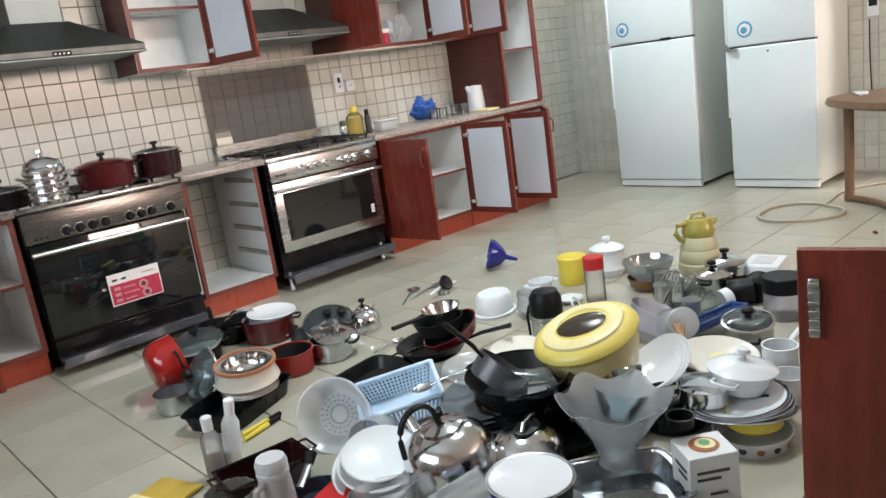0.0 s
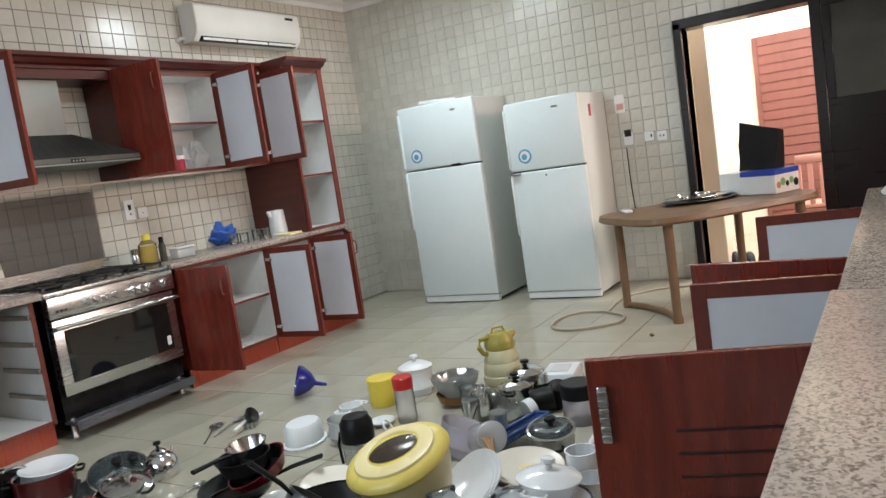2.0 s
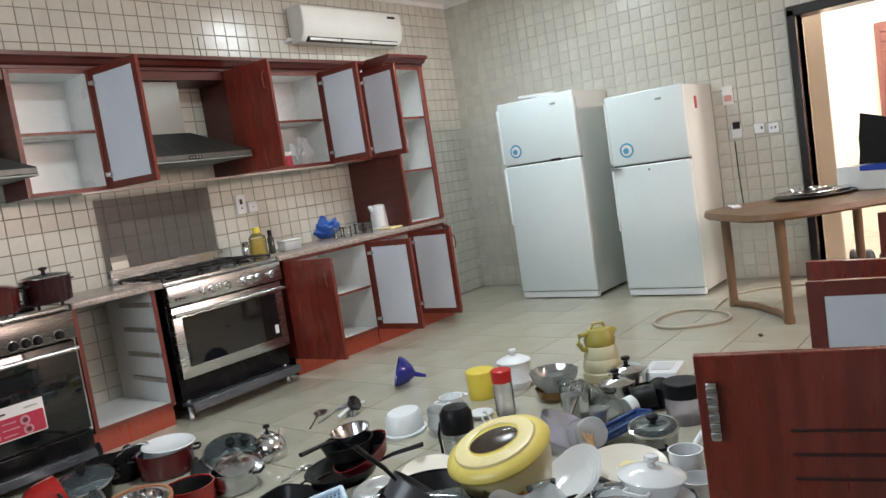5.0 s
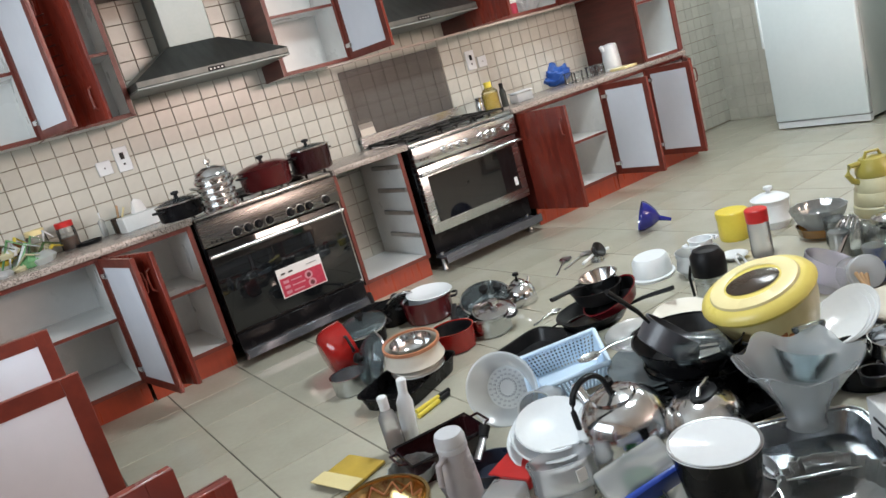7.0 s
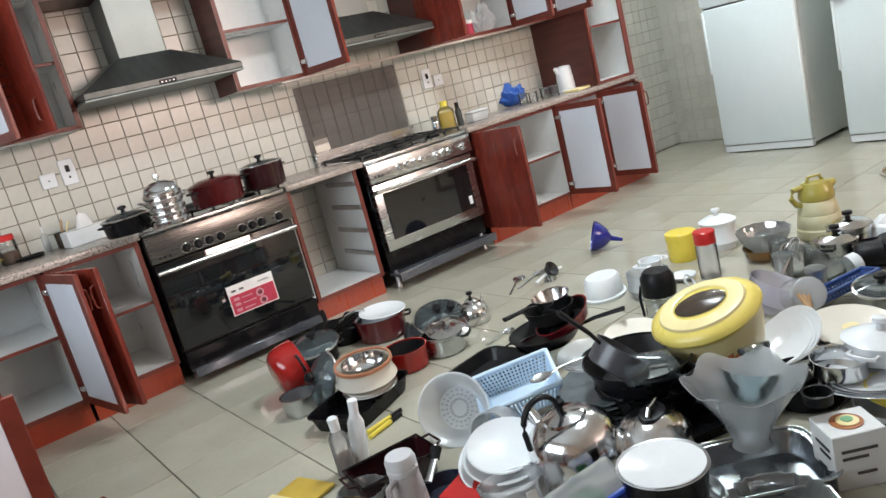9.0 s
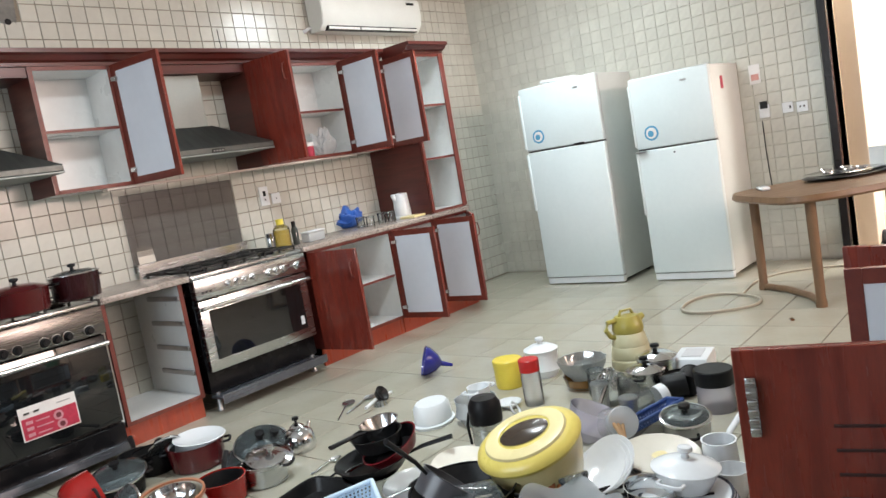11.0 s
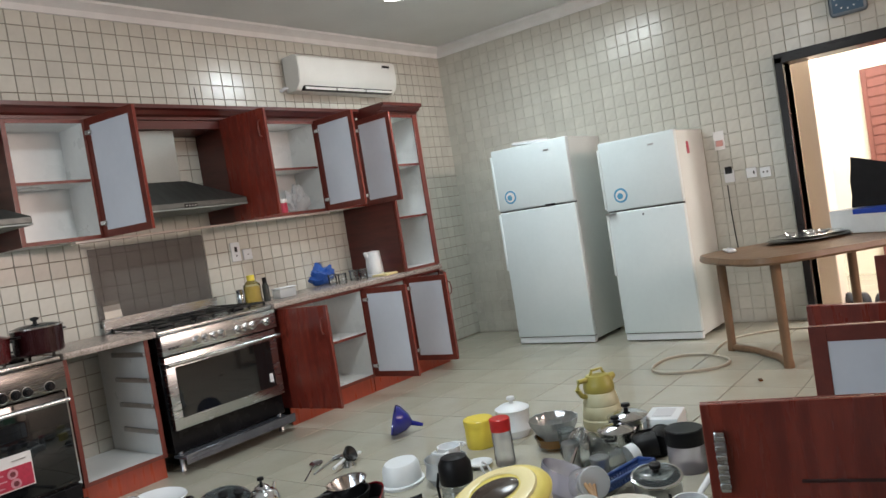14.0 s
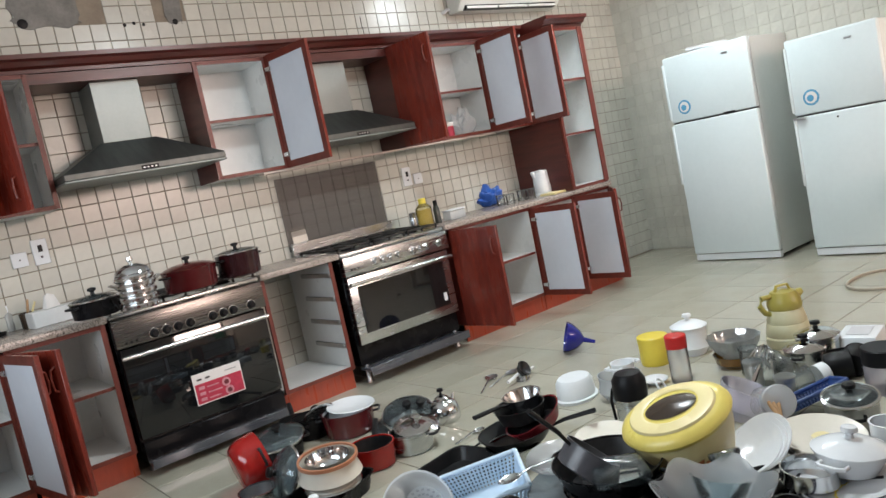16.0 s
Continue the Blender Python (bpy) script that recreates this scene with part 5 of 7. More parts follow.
kettle_body("large steel whistling kettle with a black handle", pose(1.395, 1.625, 0.03, 0, -8, -12), 0.132, 0.165, turn=95)
dm = thing("steel_cover", "polished oval steel cover with a dark handle plate", "lid", pose(1.598, 1.500, 0.05, 6, 4, 20), GPILE)
part("dome", lathe([(0.125, 0), (0.128, 0.006), (0.118, 0.035), (0.085, 0.07), (0.04, 0.082), (0, 0.084)], 44, sx=1.05, sy=0.85), M_CHROME, dm)
part("handle_plate", lathe([(0.055, 0.081), (0.052, 0.087), (0, 0.09)], 30, sx=1.15, sy=0.6), M_BPLAST, dm)
part("grip", tube([(-0.04, 0, 0.088), (-0.03, 0, 0.108), (0.03, 0, 0.108), (0.04, 0, 0.088)], 0.006, 8), M_CHROME, dm)
pb = pot("black pot with a white enamelled plate on it", pose(1.282, 1.198, 0.075), 0.100, 0.14, M_BLACK, M_NONSTICK, None, foot=0.82)
plate("white enamel plate covering the black pot", pose(1.282, 1.198, 0.218), 0.104, M_CERAMIC, 0.012, rim=M_ALU)
bowl("clear plastic bowl under the black pot", pose(1.327, 1.247, 0.0), 0.135, 0.075, M_CLEARP, foot=0.8)
lb = thing("lunch_box", "clear plastic box with a blue lid lying aslant", "container", pose(1.185, 1.399, 0.125, 30, -14, -22), GPILE, 1.1)
part("tub", box(-0.10, 0.10, -0.045, 0.05, -0.035, 0.035, 0.014, 3), M_CLEARP, lb)
part("lid", box(-0.106, 0.106, -0.064, -0.046, -0.041, 0.041, 0.007, 2), M_BLUEP, lb, "blue snap lid")
gj = jar("small green glass jar on the floor", pose(1.199, 1.408, 0.0), 0.04, 0.09, M_GGLASS, M_GGLASS, cap_h=0.01)

# dark oven trays under the middle of the pile
oven_tray("black enamelled oven tray under other cookware", pose(1.847, 1.550, 0.002, 0, 0, -20), 0.27, 0.20, 0.05)
oven_tray("black enamelled oven tray under the plates", pose(1.746, 1.767, 0.010, 0, 0, 25), 0.25, 0.17, 0.05)
oven_tray("dark oven tray under the wavy bowl", pose(2.101, 1.478, 0.018, 0, 0, 5), 0.24, 0.19, 0.05, material=M_NONSTICK)

# wavy bowl, trays and casserole
wb = thing("wavy_bowl", "frosted plastic bowl with a wavy rim on a foot", "bowl", pose(1.708, 1.228, 0.055, 2, 0, 10), GPILE)
part("cone", lathe([(0, 0), (0.05, 0), (0.045, 0.02), (0.07, 0.08), (0.125, 0.165), (0.146, 0.19), (0.143, 0.192), (0.121, 0.168), (0.066, 0.085), (0.04, 0.024), (0, 0.022)], 96, lobes=6, amp=0.06), M_WAVY, wb)
for v in wb.children[0].data.vertices:
    if v.co.z > 0.07:
        v.co.z += 0.013 * math.cos(6 * math.atan2(v.co.y, v.co.x)) * (v.co.z - 0.07) / 0.12
pot("smoky clear cup leaning inside the wavy bowl", pose(1.790, 1.268, 0.15, 4, 16, 10), 0.075, 0.08, M_CLEARG, M_CLEARG, None, name="bowl", category="bowl", foot=0.6)
spoon("clear plastic ladle inside the wavy bowl", pose(1.735, 1.265, 0.115, 0, -30, 40), 0.09, M_CLEARP, 0.03)
sp = thing("steel_tray", "deep rectangular steel tray on the floor", "tray", pose(1.621, 1.153, 0.0, 0, 0, -38), GPILE)
bm = bmesh.new()
rr = []
for (a, b, z) in ((0.125, 0.10, 0.0), (0.145, 0.12, 0.05), (0.158, 0.132, 0.052), (0.158, 0.132, 0.055), (0.143, 0.118, 0.054), (0.122, 0.097, 0.004)):
    ring = []
    for k in range(24):
        t = 2 * math.pi * k / 24
        ring.append(bm.verts.new((a * math.copysign(abs(math.cos(t)) ** 0.35, math.cos(t)), b * math.copysign(abs(math.sin(t)) ** 0.35, math.sin(t)), z)))
    rr.append(ring)
for a, b in zip(rr, rr[1:]):
    for k in range(24):
        bm.faces.new((a[k], a[(k + 1) % 24], b[(k + 1) % 24], b[k]))
bm.faces.new(rr[0])
bm.faces.new(rr[-1])
part("tray_body", bm, M_TRAYSTEEL, sp)
part("rim", tube([(0.158 * math.copysign(abs(math.cos(t)) ** 0.35, math.cos(t)), 0.132 * math.copysign(abs(math.sin(t)) ** 0.35, math.sin(t)), 0.056) for t in [2 * math.pi * k / 32 for k in range(33)]], 0.004, 6), M_STEEL, sp, "rolled bright rim")
bowl("cut glass bowl with a fluted wall", pose(1.446, 0.992, 0.0), 0.12, 0.08, M_CUT, lobes=22, amp=0.05, foot=0.6)

cas = thing("casserole", "tilted yellow casserole with a floral print", "casserole", pose(2.035, 1.545, 0.285, 0, 22, 175) @ pose(0, 0, 0, 0, 0, 132), GPILE, 0.96)
part("pot_wall", lathe([(0, -0.175), (0.11, -0.175), (0.135, -0.15), (0.165, -0.05), (0.174, 0.01), (0.176, 0.02)], 48, sx=1.1, sy=0.9), M_LYELLOW, cas, "pale yellow oval bowl")
ld = part("lid", lathe([(0.18, 0.012), (0.186, 0.026), (0.18, 0.04), (0.155, 0.056), (0.12, 0.066), (0.10, 0.07)], 48, sx=1.1, sy=0.9), M_YELLOW, cas, "yellow lid with a brown window")
part("lid_band", lathe([(0.145, 0.06), (0.14, 0.068), (0.10, 0.076), (0.092, 0.072)], 48, caps=False, sx=1.1, sy=0.9), M_LYELLOW, ld)
part("window", lathe([(0.086, 0.073), (0.066, 0.081), (0, 0.086)], 40, sx=1.1, sy=0.72), M_AMBER, ld)
for k in range(9):
    a = radians(250 + k * 4.5)
    part("print", lathe([(0, 0), (0.017 - 0.003 * (k % 3), 0), (0, 0.003)], 9, pose(0.154 * 1.1 * math.cos(a), 0.154 * 0.9 * math.sin(a), -0.085 + 0.02 * math.sin(k * 2.1), 80, 0, math.degrees(a) + 90)), M_BROWNPRINT, cas)
for k in range(3):
    plate("white plate leaning against the casserole", pose(2.245 + 0.012 * k, 1.405 - 0.012 * k, 0.115 + 0.008 * k, 0, 30 + 3 * k, 178), 0.088, M_CERAMIC, 0.02, sx=1.2)
bowl("cream bowl stacked upside down", pose(2.158, 1.358, 0.02), 0.10, 0.07, M_CREAM)

# middle and far side of the pile
bx = thing("cake_box", "white plastic box with a rounded lid", "container", pose(2.715, 2.657, 0.0, 0, 0, 15), GPILE)
part("base", lathe([(0, 0), (0.115, 0), (0.118, 0.012), (0.11, 0.016)], 36, sx=1, sy=0.8), M_WPLAST, bx)
part("cover", lathe([(0.105, 0.017), (0.10, 0.08), (0.085, 0.098), (0, 0.10)], 36, sx=1, sy=0.8), M_WPLAST, bx)
bowl("white plastic tub with handles", pose(2.791, 2.417, 0.0), 0.095, 0.11, M_FROST, foot=0.75)
pot("white plastic jug upside down", pose(2.805, 2.395, 0.112), 0.05, 0.06, M_WPLAST, M_WPLAST, "two", handle_m=M_WPLAST, name="jug", category="jug")
fk = thing("vacuum_flask", "short black vacuum flask with a steel belly", "flask", pose(2.535, 2.150, 0.0, 0, 0, -60), GPILE)
part("body", lathe([(0, 0), (0.062, 0), (0.064, 0.01), (0.064, 0.11)], 32), M_STEEL, fk)
part("cap", lathe([(0.066, 0.111), (0.068, 0.13), (0.066, 0.185), (0.05, 0.21), (0, 0.216)], 32), M_BPLAST, fk)
part("strap", tube([(-0.068, 0, 0.15), (-0.08, 0, 0.1), (-0.075, 0, 0.02)], 0.006, 8), M_BPLAST, fk)
jar("yellow plastic jar with a screw lid", pose(3.300, 2.570, 0.0), 0.072, 0.12, M_JARYEL, M_JARYEL, cap_h=0.02, neck=0.99)
jar("clear glass jar with a red cap", pose(3.075, 2.258, 0.0), 0.046, 0.17, M_CLEARP, M_REDCAP, cap_h=0.045, neck=0.95)
bowl("white plastic bucket turned over", pose(3.501, 2.468, 0.0), 0.085, 0.115, M_WPLAST, foot=0.8)
pot("white steamer lid on the bucket", pose(3.500, 2.466, 0.117), 0.085, 0.035, M_WPLAST, M_WPLAST, None, lid=M_WPLAST, knob_m=M_WPLAST, name="steamer")
fn = thing("funnel", "blue enamel funnel lying on the tiles", "funnel", look(Vector((3.372, 3.227, 0.088)), Vector((3.372, 3.227, 0.088)) + Vector((0.75, -0.75, -0.35))), GPILE)
part("cone", lathe([(0.018, -0.055), (0.05, -0.03), (0.082, 0.02), (0.086, 0.045), (0.082, 0.045), (0.078, 0.02), (0.046, -0.026), (0.012, -0.053)], 36, caps=False), M_COBALT, fn)
part("spout", tube([(0, 0, -0.05), (0.01, 0, -0.12)], [0.016, 0.009], 14), M_COBALT, fn)
bowl("pressed glass bowl with dark motifs", pose(3.37, 2.12, 0.045), 0.115, 0.10, M_CUT, lobes=14, amp=0.04)
bowl("amber glass bowl holding the pressed bowl", pose(3.36, 2.115, 0.0), 0.10, 0.06, clear("amber_glass", (0.42, 0.22, 0.06), 0.08, 0.6, 1.45), foot=0.6)
yj = thing("insulated_jug", "pale olive insulated jug with an olive top", "jug", pose(3.740, 2.020, 0.0, 0, 0, -30), GPILE, 1.04)
part("body", lathe([(0, 0), (0.105, 0), (0.112, 0.012), (0.112, 0.05), (0.105, 0.058), (0.108, 0.066), (0.10, 0.12), (0.096, 0.126), (0.098, 0.134), (0.085, 0.19), (0.08, 0.195)], 36), M_SAGE, yj)
part("lid", lathe([(0.08, 0.196), (0.086, 0.215), (0.08, 0.25), (0.06, 0.285), (0, 0.295)], 36), M_OLIVE, yj, "olive screw top")
part("handle", tube([(-0.07, 0, 0.27), (-0.12, 0, 0.27), (-0.135, 0, 0.23), (-0.11, 0, 0.19), (-0.085, 0, 0.18)], 0.014, 10), M_OLIVE, yj)
part("spout", tube([(0.06, 0, 0.25), (0.105, 0, 0.265)], [0.03, 0.016], 12), M_OLIVE, yj)
part("carry_ring", tube([(-0.05, 0, 0.27), (-0.03, 0, 0.315), (0.03, 0, 0.315), (0.05, 0, 0.27)], 0.008, 8), M_OLIVE, yj)
bx = thing("tissue_box", "white plastic box lid with a square hole", "box", pose(3.736, 1.653, 0.0, 0, 0, 10), GPILE)
part("box_body", box(-0.10, 0.10, -0.08, 0.08, 0, 0.08, 0.01, 2), M_WPLAST, bx)
part("slot", box(-0.06, 0.06, -0.045, 0.045, 0.081, 0.083), M_LILACTOP, bx)
tg = thing("price_tag", "small bright green card", "card", pose(3.589, 1.452, 0.0, 70, 0, 30), GPILE)
part("card", box(-0.04, 0.04, 0.0, 0.07, 0, 0.003), surface("lime_card", (0.45, 0.75, 0.08), (0.4, 0.68, 0.06), 0.5), tg)
# glasses and jugs
for k, (x, y) in enumerate(((3.169, 1.853), (3.032, 1.718), (3.263, 1.985), (3.234, 1.768))):
    jar("clear ribbed drinking glass in the pile", pose(x, y, 0.0, 75 if k % 2 else 0, 0, 40 * k) if k % 2 == 0 else pose(x, y, 0.045, 80, 0, 50 * k), 0.04, 0.12, M_CLEAR, M_CLEAR, name="drinking_glass", cap_h=0.002, neck=0.98, category="glass")
jar("lilac plastic jar lying with its white lid facing out", pose(2.758, 1.647, 0.075, 70, 0, -40), 0.058, 0.14, M_CLEARP, M_FROST, cap_h=0.02, neck=0.95)
bowl("pale lilac plastic bowl on the floor", pose(2.757, 1.775, 0.0, 20, 15), 0.10, 0.12, M_LILACP, foot=0.7)
bm = bmesh.new()
wh = thing("whisk", "steel wire whisk among the glasses", "utensil", pose(3.118, 1.850, 0.11, 20, 60, 30), GPILE)
for k in range(8):
    a = math.pi * k / 8
    pts = []
    for j in range(13):
        t = math.pi * j / 12
        pts.append((0.045 * math.cos(t) * math.cos(a), 0.045 * math.cos(t) * math.sin(a), 0.10 * math.sin(t)))
    bm_tube(bm, pts, 0.0022, 5)
part("wires", bm, M_CHROME, wh)
part("grip", tube([(0, 0, 0.0), (0, 0, -0.12)], 0.009, 8), M_CHROME, wh)
bs = basket("blue mesh tray with a dark rim", pose(2.896, 1.518, 0.05, -12, -10, -30), 0.13, 0.055, 0.03, M_DBLUE, rows=3, cols=18, nrm="mesh_tray")
for k, (x, y) in enumerate(((3.286, 1.634), (3.328, 1.528))):
    pot("black mug lying on its side", pose(x, y, 0.055, 85, 0, 30 + 70 * k), 0.055, 0.10, M_BPLAST, M_BPLAST, None, name="mug", category="mug")
jar("black plastic container with a grey base", pose(3.217, 1.345, 0.0), 0.075, 0.12, M_LILACP, M_BPLAST, cap_h=0.05, neck=0.97)
pot("grey metal pot with a glass lid", pose(2.790, 1.310, 0.0, 0, 9, 205), 0.085, 0.12, M_ALU, M_NONSTICK, "two", lid=M_CLEARG, glass=True, dome=0.02)
pot("steel lid on a black-handled pot", pose(3.581, 1.795, 0.0), 0.09, 0.10, M_STEEL, M_CHROME, "two", lid=M_CHROME)
for k in range(3):
    jar("slim wooden spatula lying among plates", pose(2.532, 1.455, 0.10 + 0.006 * k, 0, 78, 30 + 8 * k), 0.007, 0.16, M_WOODL, M_WOODL, name="wooden_spatula", cap_h=0.002, neck=0.9, category="utensil")
# plates and tureens at the right side
for k in range(4):
    plate("white plate with a dark blue rim in a stack", pose(2.152, 1.050, 0.062 + 0.014 * k, -5, 8 - 2 * k, 20 * k), 0.155 - 0.006 * k, M_CERAMIC, 0.02, rim=M_NAVY)
fl = thing("floral_dish", "white oven dish with a floral band", "dish", pose(2.110, 0.990, 0.0, 0, 0, 10), GPILE, 0.9)
part("dish_wall", lathe([(0, 0), (0.12, 0), (0.135, 0.055), (0.138, 0.058), (0.13, 0.056), (0.115, 0.006), (0, 0.005)], 40), M_CERAMIC, fl)
for k in range(14):
    a = 2 * math.pi * k / 14
    part("motif", lathe([(0, 0), (0.014, 0), (0.006, 0.002), (0, 0.003)], 7, pose(0.129 * math.cos(a), 0.129 * math.sin(a), 0.03, 90, 0, math.degrees(a) + 90)), M_NAVY if k % 2 else M_BROWNPRINT, fl)
bowl("yellow ribbed bowl between the dishes", pose(2.110, 0.985, 0.054), 0.078, 0.05, M_JARYEL, lobes=24, amp=0.03, foot=0.7)
tu = pot("white tureen with a lid and side handles", pose(2.206, 1.070, 0.125, 4, 4), 0.095, 0.065, M_CERAMIC, M_CERAMIC, "two", lid=M_CERAMIC, knob_m=M_CERAMIC, handle_m=M_CERAMIC, name="tureen", category="tureen", foot=0.7)
bowl("round white serving dish with a plate on it", pose(2.402, 1.250, 0.0), 0.13, 0.10, M_CERAMIC, foot=0.6)
pl = plate("cream plate with a faded centre", pose(2.445, 1.272, 0.104, 5, -3), 0.132, M_CREAM, 0.018)
part("centre_print", lathe([(0, 0.0065), (0.055, 0.0065), (0, 0.0085)], 24, sx=1, sy=0.6), M_LYELLOW, pl)
bowl("shiny perforated steel bowl on plates", pose(2.098, 1.147, 0.095, 3, 0), 0.075, 0.07, M_CHROME, foot=0.7)
pot("white ceramic mug turned over", pose(2.555, 1.085, 0.0), 0.056, 0.135, M_CERAMIC, M_CERAMIC, "long", name="mug", category="mug", handle_m=M_CERAMIC, foot=1.05, flare=0.95)
bowl("small white jug with a curled handle", pose(2.441, 1.007, 0.0), 0.055, 0.09, M_CERAMIC, foot=0.7, name="milk_jug", category="jug")
pot("black round tin on the carton", pose(1.784, 1.049, 0.19), 0.035, 0.03, M_BPLAST, M_BPLAST, None, name="tin", category="tin")
# further pieces filling the heap
loose_lid("glass lid leaning on the red pots", pose(1.782, 3.710, 0.10, -50, 20, 10), 0.085, M_CLEARG)
pot("black saucepan beside the teapot lid", pose(1.704, 3.867, 0.0), 0.08, 0.09, M_NONSTICK, M_NONSTICK, "long", a=1.2)
plate("white saucer by the plastic tub", pose(3.007, 2.374, 0.0), 0.06, M_CERAMIC)
wr = thing("wire_ring", "white plastic ring by the flask", "ring", pose(2.846, 2.216, 0.06, 60, 0, 20), GPILE)
part("ring_wire", tube([(0.035 * math.cos(a * 0.524), 0.035 * math.sin(a * 0.524), 0) for a in range(13)], 0.005, 8), M_WPLAST, wr)
pot("steel pot with a black grip behind the glasses", pose(3.461, 1.805, 0.0), 0.085, 0.07, M_STEEL, M_CHROME, "two", lid=M_CHROME)
pot("black pan behind the mugs", pose(3.440, 1.594, 0.0, 0, 0, 20), 0.10, 0.06, M_BLACK, M_NONSTICK, None, name="pan", category="pan")
jar("clear jar lying between the lids", pose(3.027, 1.658, 0.05, 82, 0, 60), 0.045, 0.12, M_CLEAR, M_WPLAST)
for k, (x, y) in enumerate(((3.392, 2.132), (3.112, 1.884), (2.955, 1.650))):
    jar("clear tumbler standing in the heap", pose(x, y, 0.0, 0, 0, 30 * k), 0.036, 0.11, M_CUT, M_CUT, name="tumbler", cap_h=0.002, neck=1.0, category="glass")
bowl("cream bowl under the leaning plates", pose(2.341, 1.367, 0.0), 0.10, 0.10, M_CREAM, foot=0.6)
bowl("white bowl with a grey band", pose(2.260, 1.380, 0.0), 0.085, 0.075, M_CERAMIC, foot=0.6, rim=M_ALU)
pot("black handled pan beside the carton", pose(2.099, 1.264, 0.0), 0.10, 0.09, M_BLACK, M_NONSTICK, "long", a=-1.2, name="pan", category="pan")
spoon("long steel serving spoon on the pans", pose(1.830, 1.875, 0.20, 0, 6, 160), 0.2, M_STEEL, 0.03)
pot("shallow steel pan by the kettle", pose(1.590, 1.650, 0.0), 0.12, 0.05, M_STEEL, M_ALU, None, name="pan", category="pan")
jar("clear measuring beaker in the wavy bowl", pose(1.872, 1.252, 0.15, -20, 12, 0), 0.04, 0.12, M_CLEAR, M_CLEAR, name="beaker", cap_h=0.002, neck=1.0, category="beaker")
# appliance carton
ct = thing("appliance_carton", "white appliance carton with a picture and dark lettering", "box", pose(1.763, 0.969, 0.0, 0, 0, -38), GPILE, 0.85)
part("carton_body", box(-0.085, 0.085, -0.075, 0.075, 0, 0.19, 0.003), M_CARTON, ct)
part("picture", lathe([(0.05, 0), (0.05, 0.002)], 24, pose(0.0, 0.0, 0.191)), M_BROWNPRINT, ct)
part("picture_plate", lathe([(0.034, 0), (0.034, 0.002)], 24, pose(0.004, 0.0, 0.194)), M_LYELLOW, ct)
part("picture_food", lathe([(0.018, 0), (0.018, 0.002)], 16, pose(0.004, 0.004, 0.1965)), M_LEAFGREEN, ct)
for k, (u, w, z) in enumerate(((-0.06, 0.11, 0.13), (-0.06, 0.08, 0.105), (-0.02, 0.06, 0.05))):
    part("print_bar", box(u, u + w, -0.0785, -0.0755, z, z + 0.009), M_DARKSTEEL, ct)
    part("print_bar", box(-0.0885, -0.0855, u * 0.9, u * 0.9 + w * 0.8, z, z + 0.009), M_DARKSTEEL, ct)

# ---- on the black oven and worktop ----
GO = "pots on the black oven"
pot("black lidded pan on the worktop edge", pose(0.899, 4.096, 0.928), 0.12, 0.085, M_BLACK, M_NONSTICK, "two", lid=M_CLEARG, a=0.4, glass=True, group=GO)
sm = thing("steamer_pot", "ringed stack of polished steel steamer pots", "pot", pose(1.056, 3.888, 0.928) @ Matrix.Diagonal((0.92, 0.92, 1.2, 1)), GO)
for k in range(5):
    part("tier", lathe([(0.092, 0.03 * k), (0.104, 0.03 * k + 0.008), (0.104, 0.03 * k + 0.02), (0.094, 0.03 * k + 0.029)], 32, caps=False), M_CHROME, sm)
part("lid", lathe([(0.0, 0.15), (0.096, 0.15), (0.085, 0.17), (0.04, 0.188), (0, 0.19)], 32), M_CHROME, sm)
part("knob", lathe([(0.01, 0.19), (0.01, 0.2), (0.02, 0.205), (0.018, 0.218), (0, 0.22)], 16), M_CHROME, sm)
for s in (-1, 1):
    part("handle", tube([(s * 0.1, -0.03, 0.11), (s * 0.13, -0.02, 0.12), (s * 0.13, 0.02, 0.12), (s * 0.1, 0.03, 0.11)], 0.006), M_CHROME, sm)
pot("wide red casserole with a black knob", pose(1.437, 4.194, 0.928), 0.15, 0.12, M_POTRED, M_NONSTICK, "two", lid=M_POTRED, a=0.3, group=GO, dome=0.035)
pot("dark maroon pot with a shiny lid", pose(1.761, 4.259, 0.928), 0.13, 0.14, M_MAROON, M_NONSTICK, "two", lid=M_CLEARG, a=0.3, group=GO, glass=True, dome=0.025)
# worktop on the left
GC = "clutter on the worktop"
tb2 = thing("tissue_carton", "white tissue box with a raised tissue", "box", pose(0.80, 4.68, TOP, 0, 0, 8), GC)
part("carton_body", box(-0.12, 0.12, -0.06, 0.06, 0, 0.09, 0.004), M_CARTON, tb2)
part("tissue", lathe([(0.04, 0.091), (0.03, 0.13), (0.022, 0.16), (0.0, 0.175)], 9, lobes=3, amp=0.3, sx=1.2, sy=0.5), M_PAPER, tb2)
jar("glass jar with a red lid and dark spice", pose(0.411, 4.80, TOP), 0.052, 0.145, M_CLEAR, M_REDCAP, cap_h=0.02, fill=M_BROWNLIQ, fill_h=0.5, group=GC)
jar("small clear plastic water bottle", pose(0.617, 4.914, TOP), 0.025, 0.12, M_CLEARP, M_WPLAST, name="water_bottle", neck=0.5, category="bottle", group=GC)
ho = thing("utensil_holder", "dark holder with a wooden spoon", "holder", pose(0.688, 4.798, TOP), GC)
part("cup", lathe(shell(0.035, 0.09), 20), M_AMBER, ho)
part("spoon_stem", tube([(0, 0, 0.01), (0.03, 0.02, 0.16)], 0.007, 8), M_WOODL, ho)
part("spoon_stem", tube([(0, 0, 0.01), (0.06, -0.01, 0.14)], 0.006, 8), M_LYELLOW, ho)
